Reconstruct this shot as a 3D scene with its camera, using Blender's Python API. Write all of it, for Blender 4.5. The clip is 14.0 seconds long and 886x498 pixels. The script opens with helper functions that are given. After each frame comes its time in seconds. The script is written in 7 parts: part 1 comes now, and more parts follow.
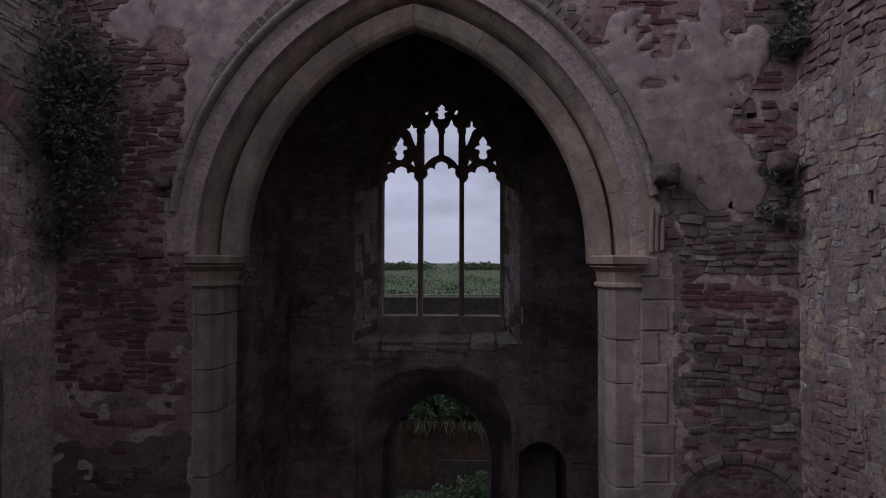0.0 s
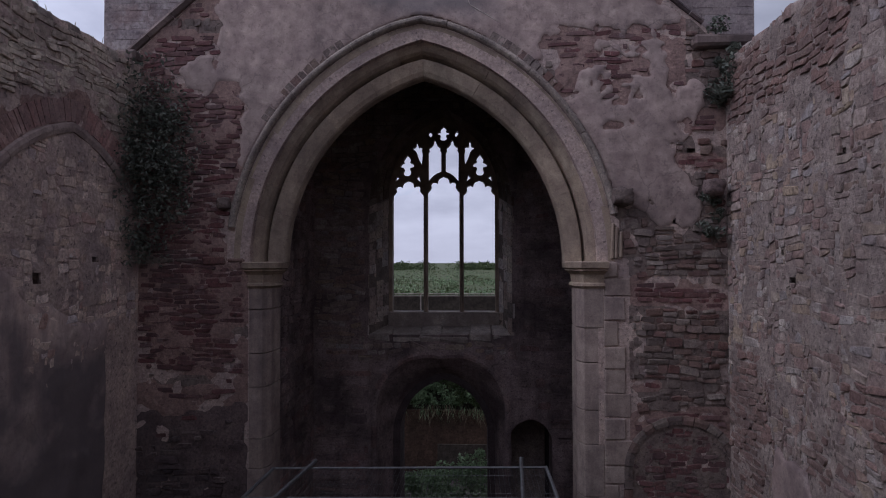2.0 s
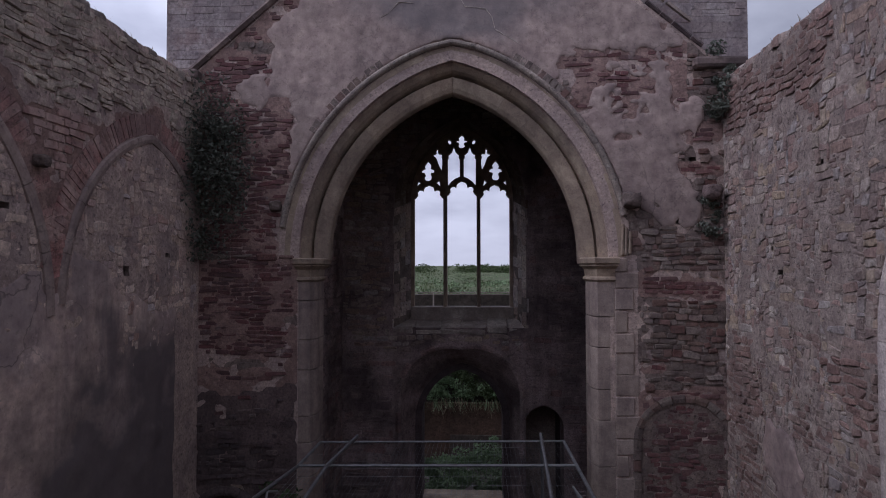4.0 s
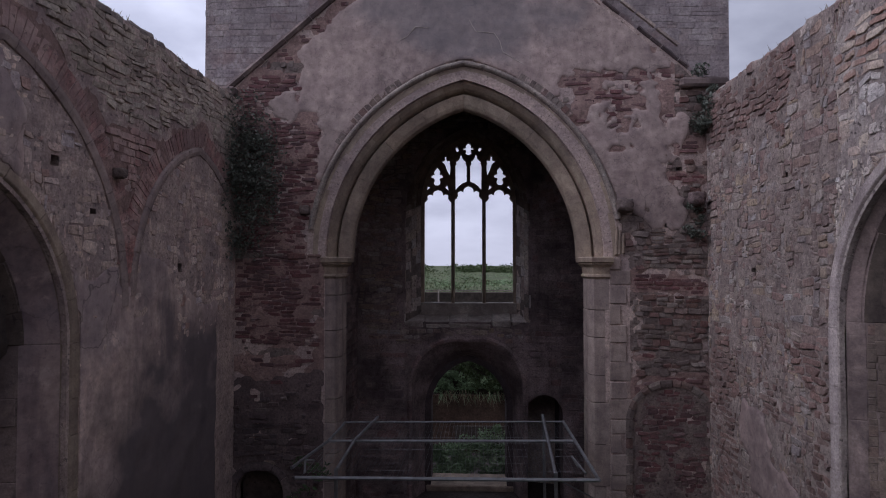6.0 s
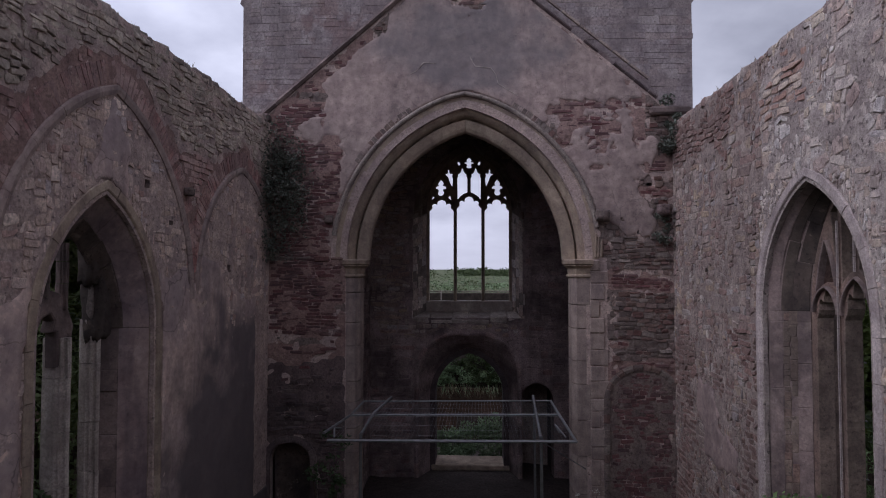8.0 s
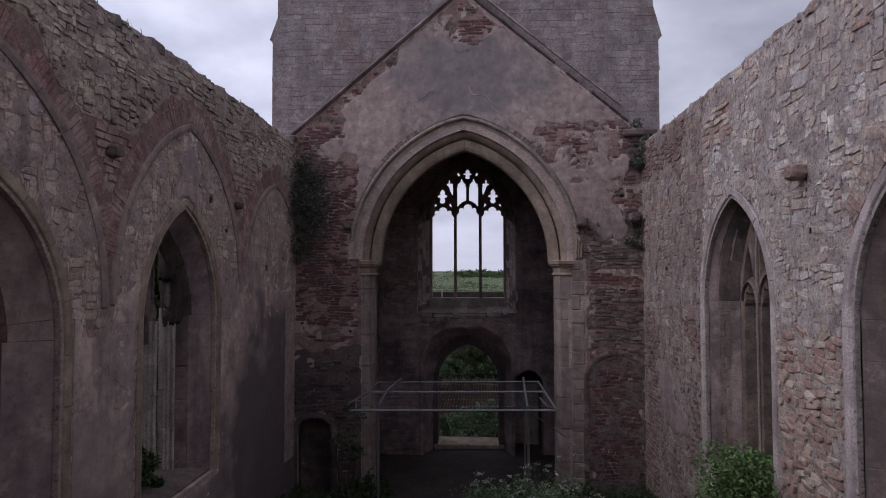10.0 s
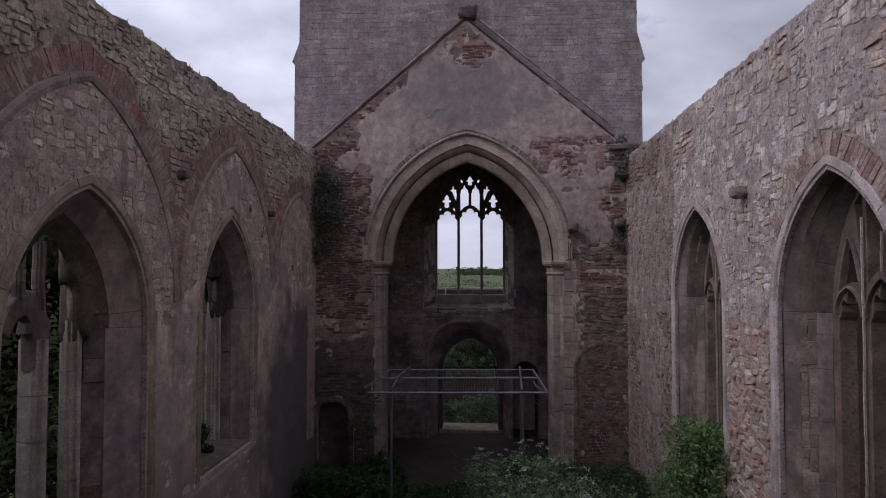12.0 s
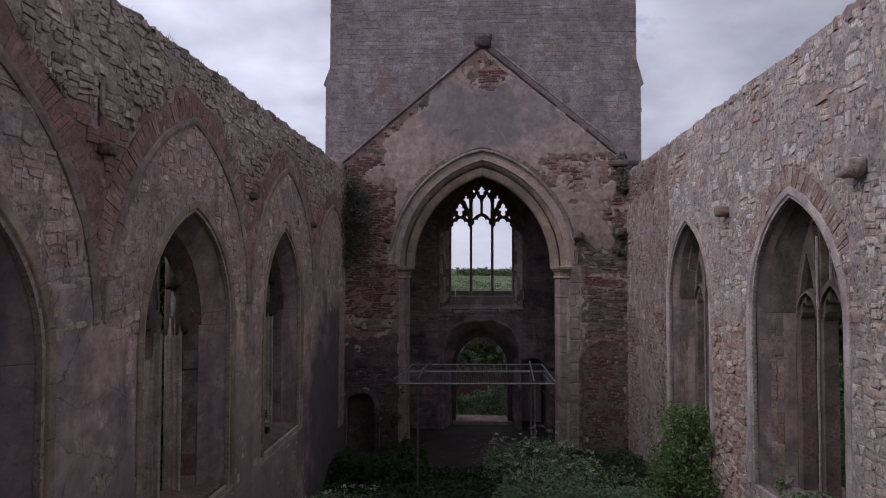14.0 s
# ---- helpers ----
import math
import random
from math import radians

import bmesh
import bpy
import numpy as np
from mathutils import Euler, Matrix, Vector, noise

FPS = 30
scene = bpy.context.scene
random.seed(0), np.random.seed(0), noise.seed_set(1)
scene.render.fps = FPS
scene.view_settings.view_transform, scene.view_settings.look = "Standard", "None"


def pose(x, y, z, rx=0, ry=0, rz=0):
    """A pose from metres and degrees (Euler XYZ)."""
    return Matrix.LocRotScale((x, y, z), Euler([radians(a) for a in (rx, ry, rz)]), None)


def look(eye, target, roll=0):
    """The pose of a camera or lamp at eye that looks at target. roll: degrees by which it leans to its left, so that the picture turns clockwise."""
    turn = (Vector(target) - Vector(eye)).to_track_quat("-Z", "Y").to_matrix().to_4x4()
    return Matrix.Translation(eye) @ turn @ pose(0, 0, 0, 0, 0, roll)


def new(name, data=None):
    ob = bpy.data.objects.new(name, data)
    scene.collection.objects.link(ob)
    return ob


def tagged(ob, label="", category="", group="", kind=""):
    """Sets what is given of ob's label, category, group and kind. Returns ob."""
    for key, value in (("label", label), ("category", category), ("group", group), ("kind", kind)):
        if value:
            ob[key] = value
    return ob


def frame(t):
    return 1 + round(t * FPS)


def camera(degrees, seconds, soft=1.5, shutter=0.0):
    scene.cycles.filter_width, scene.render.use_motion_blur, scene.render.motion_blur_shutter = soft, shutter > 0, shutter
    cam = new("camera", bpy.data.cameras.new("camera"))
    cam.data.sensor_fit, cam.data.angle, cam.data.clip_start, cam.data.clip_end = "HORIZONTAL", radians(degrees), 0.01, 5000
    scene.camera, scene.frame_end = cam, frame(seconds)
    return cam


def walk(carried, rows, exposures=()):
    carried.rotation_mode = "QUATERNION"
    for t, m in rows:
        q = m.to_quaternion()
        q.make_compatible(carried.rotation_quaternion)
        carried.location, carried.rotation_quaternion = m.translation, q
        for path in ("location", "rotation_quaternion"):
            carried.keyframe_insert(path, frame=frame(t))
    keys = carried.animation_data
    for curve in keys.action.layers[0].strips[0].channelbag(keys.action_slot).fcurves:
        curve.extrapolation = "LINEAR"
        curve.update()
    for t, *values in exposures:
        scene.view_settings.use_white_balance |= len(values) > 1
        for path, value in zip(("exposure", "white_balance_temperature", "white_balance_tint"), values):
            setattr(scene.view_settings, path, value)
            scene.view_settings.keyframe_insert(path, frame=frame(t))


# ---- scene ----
cam = camera(72.0, 14.0, soft=1.0)
PATH = [
    (0, (0.651, -5.452, 4.679), (0.546, -3.456, 4.725), 0.1),
    (0.5, (0.666, -5.852, 4.681), (0.562, -3.855, 4.729), 0.0),
    (1, (0.686, -6.249, 4.714), (0.581, -4.252, 4.76), -0.0),
    (1.5, (0.692, -6.575, 4.722), (0.589, -4.578, 4.768), -0.1),
    (2, (0.661, -6.877, 4.734), (0.56, -4.88, 4.779), -0.1),
    (2.5, (0.577, -7.124, 4.727), (0.476, -5.127, 4.773), -0.1),
    (3, (0.474, -7.357, 4.722), (0.375, -5.36, 4.768), -0.1),
    (3.2, (0.42, -7.442, 4.708), (0.326, -5.445, 4.76), -0.1),
    (5.3, (0.208, -8.26, 4.611), (0.105, -6.263, 4.666), -0.1),
    (5.5, (0.168, -8.361, 4.628), (0.077, -6.363, 4.681), -0.0),
    (6, (0.167, -8.629, 4.627), (0.076, -6.632, 4.681), 0.0),
    (6.5, (0.179, -8.92, 4.612), (0.088, -6.923, 4.671), -0.0),
    (7, (0.177, -9.282, 4.596), (0.084, -7.286, 4.659), -0.1),
    (7.5, (0.167, -9.643, 4.597), (0.075, -7.646, 4.661), -0.0),
    (8, (0.165, -10.072, 4.59), (0.073, -8.075, 4.656), -0.0),
    (8.2, (0.171, -10.242, 4.581), (0.08, -8.245, 4.648), -0.0),
    (10.3, (0.164, -11.947, 4.546), (0.077, -9.95, 4.618), -0.1),
    (10.5, (0.193, -12.086, 4.573), (0.1, -10.089, 4.637), 0.0),
    (11, (0.191, -12.438, 4.572), (0.099, -10.441, 4.635), 0.0),
    (11.5, (0.195, -12.756, 4.579), (0.103, -10.759, 4.642), 0.0),
    (12, (0.157, -13.096, 4.588), (0.064, -11.099, 4.652), 0.0),
    (12.5, (0.064, -13.441, 4.601), (-0.028, -11.445, 4.666), 0.1),
    (13, (-0.068, -13.825, 4.626), (-0.16, -11.828, 4.692), 0.1),
    (13.5, (-0.168, -14.169, 4.656), (-0.26, -12.173, 4.721), 0.1),
    (14, (-0.22, -14.496, 4.68), (-0.31, -12.499, 4.745), 0.1),
]
# seconds, stops, kelvin, tint
EXPOSURES = [(0.0, -0.42, 5500, 20), (2.0, -0.14, 5500, 20), (6.0, 0.04, 5560, 20), (14.0, 0.08, 5770, 20)]
walk(cam, [(t, look(eye, target, roll)) for t, eye, target, roll in PATH], EXPOSURES)

# ---- world, sun, white balance ----
world = bpy.data.worlds.new("overcast_sky")
scene.world = world
world.use_nodes = True
wn, wl = world.node_tree.nodes, world.node_tree.links
wn.clear()
w_out = wn.new("ShaderNodeOutputWorld")
w_bg = wn.new("ShaderNodeBackground")
w_sky = wn.new("ShaderNodeTexSky")
w_sky.sky_type, w_sky.sun_disc = "NISHITA", False
w_sky.sun_elevation, w_sky.sun_rotation = radians(39), radians(243)
w_geo = wn.new("ShaderNodeTexCoord")
w_sep = wn.new("ShaderNodeSeparateXYZ")
wl.new(w_geo.outputs["Generated"], w_sep.inputs[0])
w_add = wn.new("ShaderNodeMath")
w_add.operation, w_add.inputs[1].default_value = "ADD", 0.28
wl.new(w_sep.outputs["Z"], w_add.inputs[0])
w_max = wn.new("ShaderNodeMath")
w_max.operation, w_max.inputs[1].default_value = "MAXIMUM", 0.12
wl.new(w_add.outputs[0], w_max.inputs[0])
w_div = wn.new("ShaderNodeVectorMath")
w_div.operation = "DIVIDE"
wl.new(w_geo.outputs["Generated"], w_div.inputs[0])
wl.new(w_max.outputs[0], w_div.inputs[1])
w_noise = wn.new("ShaderNodeTexNoise")
w_noise.inputs["Scale"].default_value, w_noise.inputs["Detail"].default_value = 2.1, 7.0
w_noise.inputs["Roughness"].default_value = 0.56
wl.new(w_div.outputs[0], w_noise.inputs["Vector"])
w_cover = wn.new("ShaderNodeValToRGB")
w_cover.color_ramp.elements[0].position, w_cover.color_ramp.elements[1].position = 0.25, 0.38
wl.new(w_noise.outputs["Fac"], w_cover.inputs[0])
w_noise2 = wn.new("ShaderNodeTexNoise")
w_noise2.inputs["Scale"].default_value, w_noise2.inputs["Detail"].default_value = 3.4, 8.0
wl.new(w_div.outputs[0], w_noise2.inputs["Vector"])
w_cloud = wn.new("ShaderNodeValToRGB")
w_cloud.color_ramp.elements[0].position, w_cloud.color_ramp.elements[0].color = 0.33, (0.50, 0.50, 0.535, 1)
w_cloud.color_ramp.elements[1].position, w_cloud.color_ramp.elements[1].color = 0.66, (0.78, 0.775, 0.795, 1)
wl.new(w_noise2.outputs["Fac"], w_cloud.inputs[0])
w_dim = wn.new("ShaderNodeVectorMath")
w_dim.operation, w_dim.inputs[3].default_value = "SCALE", 0.12
wl.new(w_sky.outputs[0], w_dim.inputs[0])
w_mix = wn.new("ShaderNodeMixRGB")
wl.new(w_cover.outputs[0], w_mix.inputs[0])
wl.new(w_dim.outputs[0], w_mix.inputs[1])
wl.new(w_cloud.outputs[0], w_mix.inputs[2])
# broken cloud: brighter low down than overhead
w_zen = wn.new("ShaderNodeMapRange")
w_zen.inputs["From Min"].default_value, w_zen.inputs["To Min"].default_value, w_zen.inputs["To Max"].default_value = 0.4, 0.93, 1.02
wl.new(w_sep.outputs["Z"], w_zen.inputs["Value"])
w_grad = wn.new("ShaderNodeVectorMath")
w_grad.operation = "SCALE"
wl.new(w_mix.outputs[0], w_grad.inputs[0])
w_low = wn.new("ShaderNodeMapRange")
w_low.inputs["From Min"].default_value, w_low.inputs["From Max"].default_value = 0.0, 0.19
w_low.inputs["To Min"].default_value, w_low.inputs["To Max"].default_value = 1.12, 1.0
wl.new(w_sep.outputs["Z"], w_low.inputs["Value"])
w_haze = wn.new("ShaderNodeMath")
w_haze.operation = "MULTIPLY"
wl.new(w_zen.outputs[0], w_haze.inputs[0])
wl.new(w_low.outputs[0], w_haze.inputs[1])
# clouds on the sun's side are brighter
w_side = wn.new("ShaderNodeMapRange")
w_side.inputs["From Min"].default_value, w_side.inputs["From Max"].default_value = -0.6, 0.6
w_side.inputs["To Min"].default_value, w_side.inputs["To Max"].default_value = 1.28, 0.63
wl.new(w_sep.outputs["X"], w_side.inputs["Value"])
w_glow = wn.new("ShaderNodeMath")
w_glow.operation = "MULTIPLY"
wl.new(w_haze.outputs[0], w_glow.inputs[0])
wl.new(w_side.outputs[0], w_glow.inputs[1])
wl.new(w_glow.outputs[0], w_grad.inputs[3])
# pale haze along the horizon
w_mist = wn.new("ShaderNodeMapRange")
w_mist.inputs["From Min"].default_value, w_mist.inputs["From Max"].default_value = 0.0, 0.17
w_mist.inputs["To Min"].default_value, w_mist.inputs["To Max"].default_value = 0.85, 0.0
wl.new(w_sep.outputs["Z"], w_mist.inputs["Value"])
w_pale = wn.new("ShaderNodeMixRGB")
w_pale.inputs[2].default_value = (0.60, 0.585, 0.60, 1)
wl.new(w_mist.outputs[0], w_pale.inputs[0])
wl.new(w_grad.outputs[0], w_pale.inputs[1])
wl.new(w_pale.outputs[0], w_bg.inputs["Color"])
w_bg.inputs["Strength"].default_value = 1.0
wl.new(w_bg.outputs[0], w_out.inputs["Surface"])

sun = new("sun", bpy.data.lights.new("sun", "SUN"))
sun.data.energy, sun.data.angle, sun.data.color = 1.02, radians(30), (1.0, 0.95, 0.9)
sun.matrix_world = look((-9, -3.0, 8.2), (0, 0, 0))


# ---- materials ----
def mat_base(name):
    m = bpy.data.materials.new(name)
    m.use_nodes = True
    nt = m.node_tree
    b = nt.nodes["Principled BSDF"]
    b.inputs["Specular IOR Level"].default_value = 0.25
    return m, nt.nodes, nt.links, b


def piece_random(N, L):
    """One random value a piece, whether it is an object or an island of a joined mesh."""
    a, g, s, f = N.new("ShaderNodeObjectInfo"), N.new("ShaderNodeNewGeometry"), N.new("ShaderNodeMath"), N.new("ShaderNodeMath")
    s.operation, f.operation = "ADD", "FRACT"
    L.new(a.outputs["Random"], s.inputs[0])
    L.new(g.outputs["Random Per Island"], s.inputs[1])
    L.new(s.outputs[0], f.inputs[0])
    return f.outputs[0], g.outputs["Position"]


def masonry(name, colours, stain, rough=0.92, grain=38.0, bump=0.5, coarse=1.1, stain_amount=0.55, spots=None, speck=(0.62, 1.32), stain_range=(0.42, 0.68), cracks=0.0, streaks=0.0, pits=0.5, mottle=1.0):
    """Stone, brick or plaster: a colour for each piece, broken up by grain, and stains with a shape of their own."""
    m, N, L, b = mat_base(name)
    rnd, pos = piece_random(N, L)
    ramp = N.new("ShaderNodeValToRGB")
    ramp.color_ramp.interpolation = "LINEAR"
    el = ramp.color_ramp.elements
    for i, c in enumerate(colours):
        p = i / max(1, len(colours) - 1)
        e = el[i] if i < 2 and len(colours) > 1 else (el[0] if len(colours) == 1 else el.new(p))
        if i < 2:
            e.position = p if len(colours) > 1 else 0
        e.color = (*c, 1)
    if len(colours) == 1:
        el[1].color = (*colours[0], 1)
    if len(colours) > 2:
        el[len(colours) - 1].position = 1.0
    L.new(rnd, ramp.inputs[0])
    n1 = N.new("ShaderNodeTexNoise")
    n1.inputs["Scale"].default_value, n1.inputs["Detail"].default_value, n1.inputs["Roughness"].default_value = grain, 6, 0.65
    L.new(pos, n1.inputs["Vector"])
    r1 = N.new("ShaderNodeMapRange")
    r1.inputs["From Min"].default_value, r1.inputs["From Max"].default_value = 0.3, 0.7
    r1.inputs["To Min"].default_value, r1.inputs["To Max"].default_value = speck
    L.new(n1.outputs["Fac"], r1.inputs["Value"])
    mul = N.new("ShaderNodeVectorMath")
    mul.operation = "SCALE"
    L.new(ramp.outputs[0], mul.inputs[0])
    L.new(r1.outputs[0], mul.inputs[3])
    n2 = N.new("ShaderNodeTexNoise")
    n2.inputs["Scale"].default_value, n2.inputs["Detail"].default_value, n2.inputs["Roughness"].default_value = coarse, 7, 0.62
    L.new(pos, n2.inputs["Vector"])
    r2 = N.new("ShaderNodeMapRange")
    r2.inputs["From Min"].default_value, r2.inputs["From Max"].default_value = stain_range
    r2.inputs["To Min"].default_value, r2.inputs["To Max"].default_value = 0.0, stain_amount
    L.new(n2.outputs["Fac"], r2.inputs["Value"])
    mix = N.new("ShaderNodeMixRGB")
    mix.inputs[2].default_value = (*stain, 1)
    L.new(r2.outputs[0], mix.inputs[0])
    L.new(mul.outputs[0], mix.inputs[1])
    last = mix.outputs[0]
    if spots:
        n3 = N.new("ShaderNodeTexNoise")
        n3.inputs["Scale"].default_value, n3.inputs["Detail"].default_value, n3.inputs["Roughness"].default_value = spots[1], 5, 0.7
        L.new(pos, n3.inputs["Vector"])
        r3 = N.new("ShaderNodeMapRange")
        r3.inputs["From Min"].default_value, r3.inputs["From Max"].default_value = spots[2], spots[2] + 0.08
        r3.inputs["To Max"].default_value = spots[3]
        L.new(n3.outputs["Fac"], r3.inputs["Value"])
        mix3 = N.new("ShaderNodeMixRGB")
        mix3.inputs[2].default_value = (*spots[0], 1)
        L.new(r3.outputs[0], mix3.inputs[0])
        L.new(last, mix3.inputs[1])
        last = mix3.outputs[0]
    if streaks:
        stretch = N.new("ShaderNodeVectorMath")
        stretch.operation, stretch.inputs[1].default_value = "MULTIPLY", (3.2, 3.2, 0.42)
        L.new(pos, stretch.inputs[0])
        n6 = N.new("ShaderNodeTexNoise")
        n6.inputs["Scale"].default_value, n6.inputs["Detail"].default_value, n6.inputs["Roughness"].default_value = 1.0, 6, 0.6
        L.new(stretch.outputs[0], n6.inputs["Vector"])
        r7 = N.new("ShaderNodeMapRange")
        r7.inputs["From Min"].default_value, r7.inputs["From Max"].default_value = 0.48, 0.66
        r7.inputs["To Max"].default_value = streaks
        L.new(n6.outputs["Fac"], r7.inputs["Value"])
        mix7 = N.new("ShaderNodeMixRGB")
        mix7.inputs[2].default_value = (*[c * 0.75 for c in stain], 1)
        L.new(r7.outputs[0], mix7.inputs[0])
        L.new(last, mix7.inputs[1])
        last = mix7.outputs[0]
    if cracks:
        warp = N.new("ShaderNodeTexNoise")
        warp.inputs["Scale"].default_value, warp.inputs["Detail"].default_value = 3.0, 4
        L.new(pos, warp.inputs["Vector"])
        wadd = N.new("ShaderNodeVectorMath")
        wadd.operation, wadd.inputs[2].default_value = "MULTIPLY_ADD", (0, 0, 0)
        wadd.inputs[1].default_value = (0.35, 0.35, 0.35)
        L.new(warp.outputs["Color"], wadd.inputs[0])
        L.new(pos, wadd.inputs[2])
        vor = N.new("ShaderNodeTexVoronoi")
        vor.feature, vor.inputs["Scale"].default_value = "DISTANCE_TO_EDGE", 1.5
        L.new(wadd.outputs[0], vor.inputs["Vector"])
        r5 = N.new("ShaderNodeMapRange")
        r5.inputs["From Min"].default_value, r5.inputs["From Max"].default_value = 0.0, 0.014
        r5.inputs["To Min"].default_value, r5.inputs["To Max"].default_value = cracks, 0.0
        L.new(vor.outputs["Distance"], r5.inputs["Value"])
        r6 = N.new("ShaderNodeMath")
        r6.operation = "MULTIPLY"
        L.new(r5.outputs[0], r6.inputs[0])
        L.new(r2.outputs[0], r6.inputs[1])
        mix5 = N.new("ShaderNodeMixRGB")
        mix5.inputs[2].default_value = (0.06, 0.05, 0.048, 1)
        L.new(r6.outputs[0], mix5.inputs[0])
        L.new(last, mix5.inputs[1])
        last = mix5.outputs[0]
    # hue drifts over a hand's width, small holes hold dirt
    n8 = N.new("ShaderNodeTexNoise")
    n8.inputs["Scale"].default_value, n8.inputs["Detail"].default_value, n8.inputs["Roughness"].default_value = 5.5, 6, 0.68
    L.new(pos, n8.inputs["Vector"])
    tone = N.new("ShaderNodeValToRGB")
    lo_t, hi_t = 0.26 * mottle, 0.24 * mottle
    tone.color_ramp.elements[0].position, tone.color_ramp.elements[0].color = 0.34, (1 - lo_t * 0.9, 1 - lo_t * 1.06, 1 - lo_t, 1)
    tone.color_ramp.elements[1].position, tone.color_ramp.elements[1].color = 0.66, (1 + hi_t, 1 + hi_t * 0.93, 1 + hi_t * 0.72, 1)
    L.new(n8.outputs["Fac"], tone.inputs[0])
    mot = N.new("ShaderNodeVectorMath")
    mot.operation = "MULTIPLY"
    L.new(last, mot.inputs[0])
    L.new(tone.outputs[0], mot.inputs[1])
    last = mot.outputs[0]
    if pits:
        n9 = N.new("ShaderNodeTexNoise")
        n9.inputs["Scale"].default_value, n9.inputs["Detail"].default_value, n9.inputs["Roughness"].default_value = 21.0, 4, 0.6
        L.new(pos, n9.inputs["Vector"])
        r9 = N.new("ShaderNodeMapRange")
        r9.inputs["From Min"].default_value, r9.inputs["From Max"].default_value = 0.58, 0.66
        r9.inputs["To Max"].default_value = pits
        L.new(n9.outputs["Fac"], r9.inputs["Value"])
        mix9 = N.new("ShaderNodeMixRGB")
        mix9.inputs[2].default_value = (*[c * 0.45 for c in stain], 1)
        L.new(r9.outputs[0], mix9.inputs[0])
        L.new(last, mix9.inputs[1])
        last = mix9.outputs[0]
    L.new(last, b.inputs["Base Color"])
    b.inputs["Roughness"].default_value = rough
    n4 = N.new("ShaderNodeTexNoise")
    n4.inputs["Scale"].default_value, n4.inputs["Detail"].default_value, n4.inputs["Roughness"].default_value = grain * 0.45, 8, 0.7
    L.new(pos, n4.inputs["Vector"])
    bp = N.new("ShaderNodeBump")
    bp.inputs["Strength"].default_value, bp.inputs["Distance"].default_value = bump, 0.03
    L.new(n4.outputs["Fac"], bp.inputs["Height"])
    L.new(bp.outputs[0], b.inputs["Normal"])
    return m


def leafy(name, dark, light, transl=0.25):
    m, N, L, b = mat_base(name)
    rnd, pos = piece_random(N, L)
    n = N.new("ShaderNodeTexNoise")
    n.inputs["Scale"].default_value = 2.2
    L.new(pos, n.inputs["Vector"])
    s = N.new("ShaderNodeMath")
    s.operation = "MULTIPLY_ADD"
    s.inputs[1].default_value = 0.6
    L.new(rnd, s.inputs[0])
    sub = N.new("ShaderNodeMath")
    sub.operation, sub.inputs[1].default_value = "MULTIPLY", 0.5
    L.new(n.outputs["Fac"], sub.inputs[0])
    L.new(sub.outputs[0], s.inputs[2])
    ramp = N.new("ShaderNodeValToRGB")
    ramp.color_ramp.elements[0].color, ramp.color_ramp.elements[1].color = (*dark, 1), (*light, 1)
    L.new(s.outputs[0], ramp.inputs[0])
    L.new(ramp.outputs[0], b.inputs["Base Color"])
    b.inputs["Roughness"].default_value = 0.6
    t = N.new("ShaderNodeBsdfTranslucent")
    L.new(ramp.outputs[0], t.inputs["Color"])
    mix = N.new("ShaderNodeMixShader")
    mix.inputs[0].default_value = transl
    L.new(b.outputs[0], mix.inputs[1])
    L.new(t.outputs[0], mix.inputs[2])
    L.new(mix.outputs[0], N["Material Output"].inputs["Surface"])
    return m


RUBBLE = masonry("rubble_limestone", [(0.465, 0.358, 0.301), (0.647, 0.522, 0.455), (0.543, 0.417, 0.342), (0.763, 0.638, 0.567), (0.453, 0.307, 0.266), (0.530, 0.469, 0.469)], (0.311, 0.246, 0.226), stain_amount=0.55, spots=((0.850, 0.850, 0.850), 6.0, 0.64, 0.5))
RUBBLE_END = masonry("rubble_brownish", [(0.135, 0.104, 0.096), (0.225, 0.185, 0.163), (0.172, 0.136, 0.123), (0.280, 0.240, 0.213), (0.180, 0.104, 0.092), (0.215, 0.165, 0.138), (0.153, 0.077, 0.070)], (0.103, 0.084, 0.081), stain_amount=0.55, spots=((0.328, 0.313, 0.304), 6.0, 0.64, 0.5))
RUBBLE_PALE = masonry("rubble_pale", [(0.530, 0.465, 0.415), (0.680, 0.610, 0.555), (0.450, 0.390, 0.360), (0.560, 0.450, 0.395), (0.630, 0.540, 0.435), (0.570, 0.545, 0.540), (0.750, 0.690, 0.635), (0.470, 0.360, 0.320), (0.570, 0.500, 0.410)], (0.306, 0.240, 0.221), grain=26, bump=1.0, stain_amount=0.5, spots=((0.746, 0.683, 0.645), 5.0, 0.63, 0.5), streaks=0.25, pits=0.8)
RUBBLE_DARK = masonry("rubble_weathered_dark", [(0.226, 0.189, 0.170), (0.377, 0.320, 0.283), (0.170, 0.142, 0.132), (0.490, 0.434, 0.377)], (0.094, 0.090, 0.084), stain_amount=0.6, spots=((0.679, 0.660, 0.603), 8.0, 0.64, 0.55))
BRICK_WASHED = masonry("limewashed_brick", [(0.369, 0.192, 0.179), (0.438, 0.234, 0.212), (0.300, 0.166, 0.158), (0.463, 0.300, 0.267), (0.400, 0.228, 0.206)], (0.256, 0.194, 0.184), bump=0.8, coarse=1.7, stain_amount=0.7, spots=((0.525, 0.396, 0.360), 0.95, 0.51, 0.65), stain_range=(0.42, 0.60), streaks=0.3, pits=0.7)
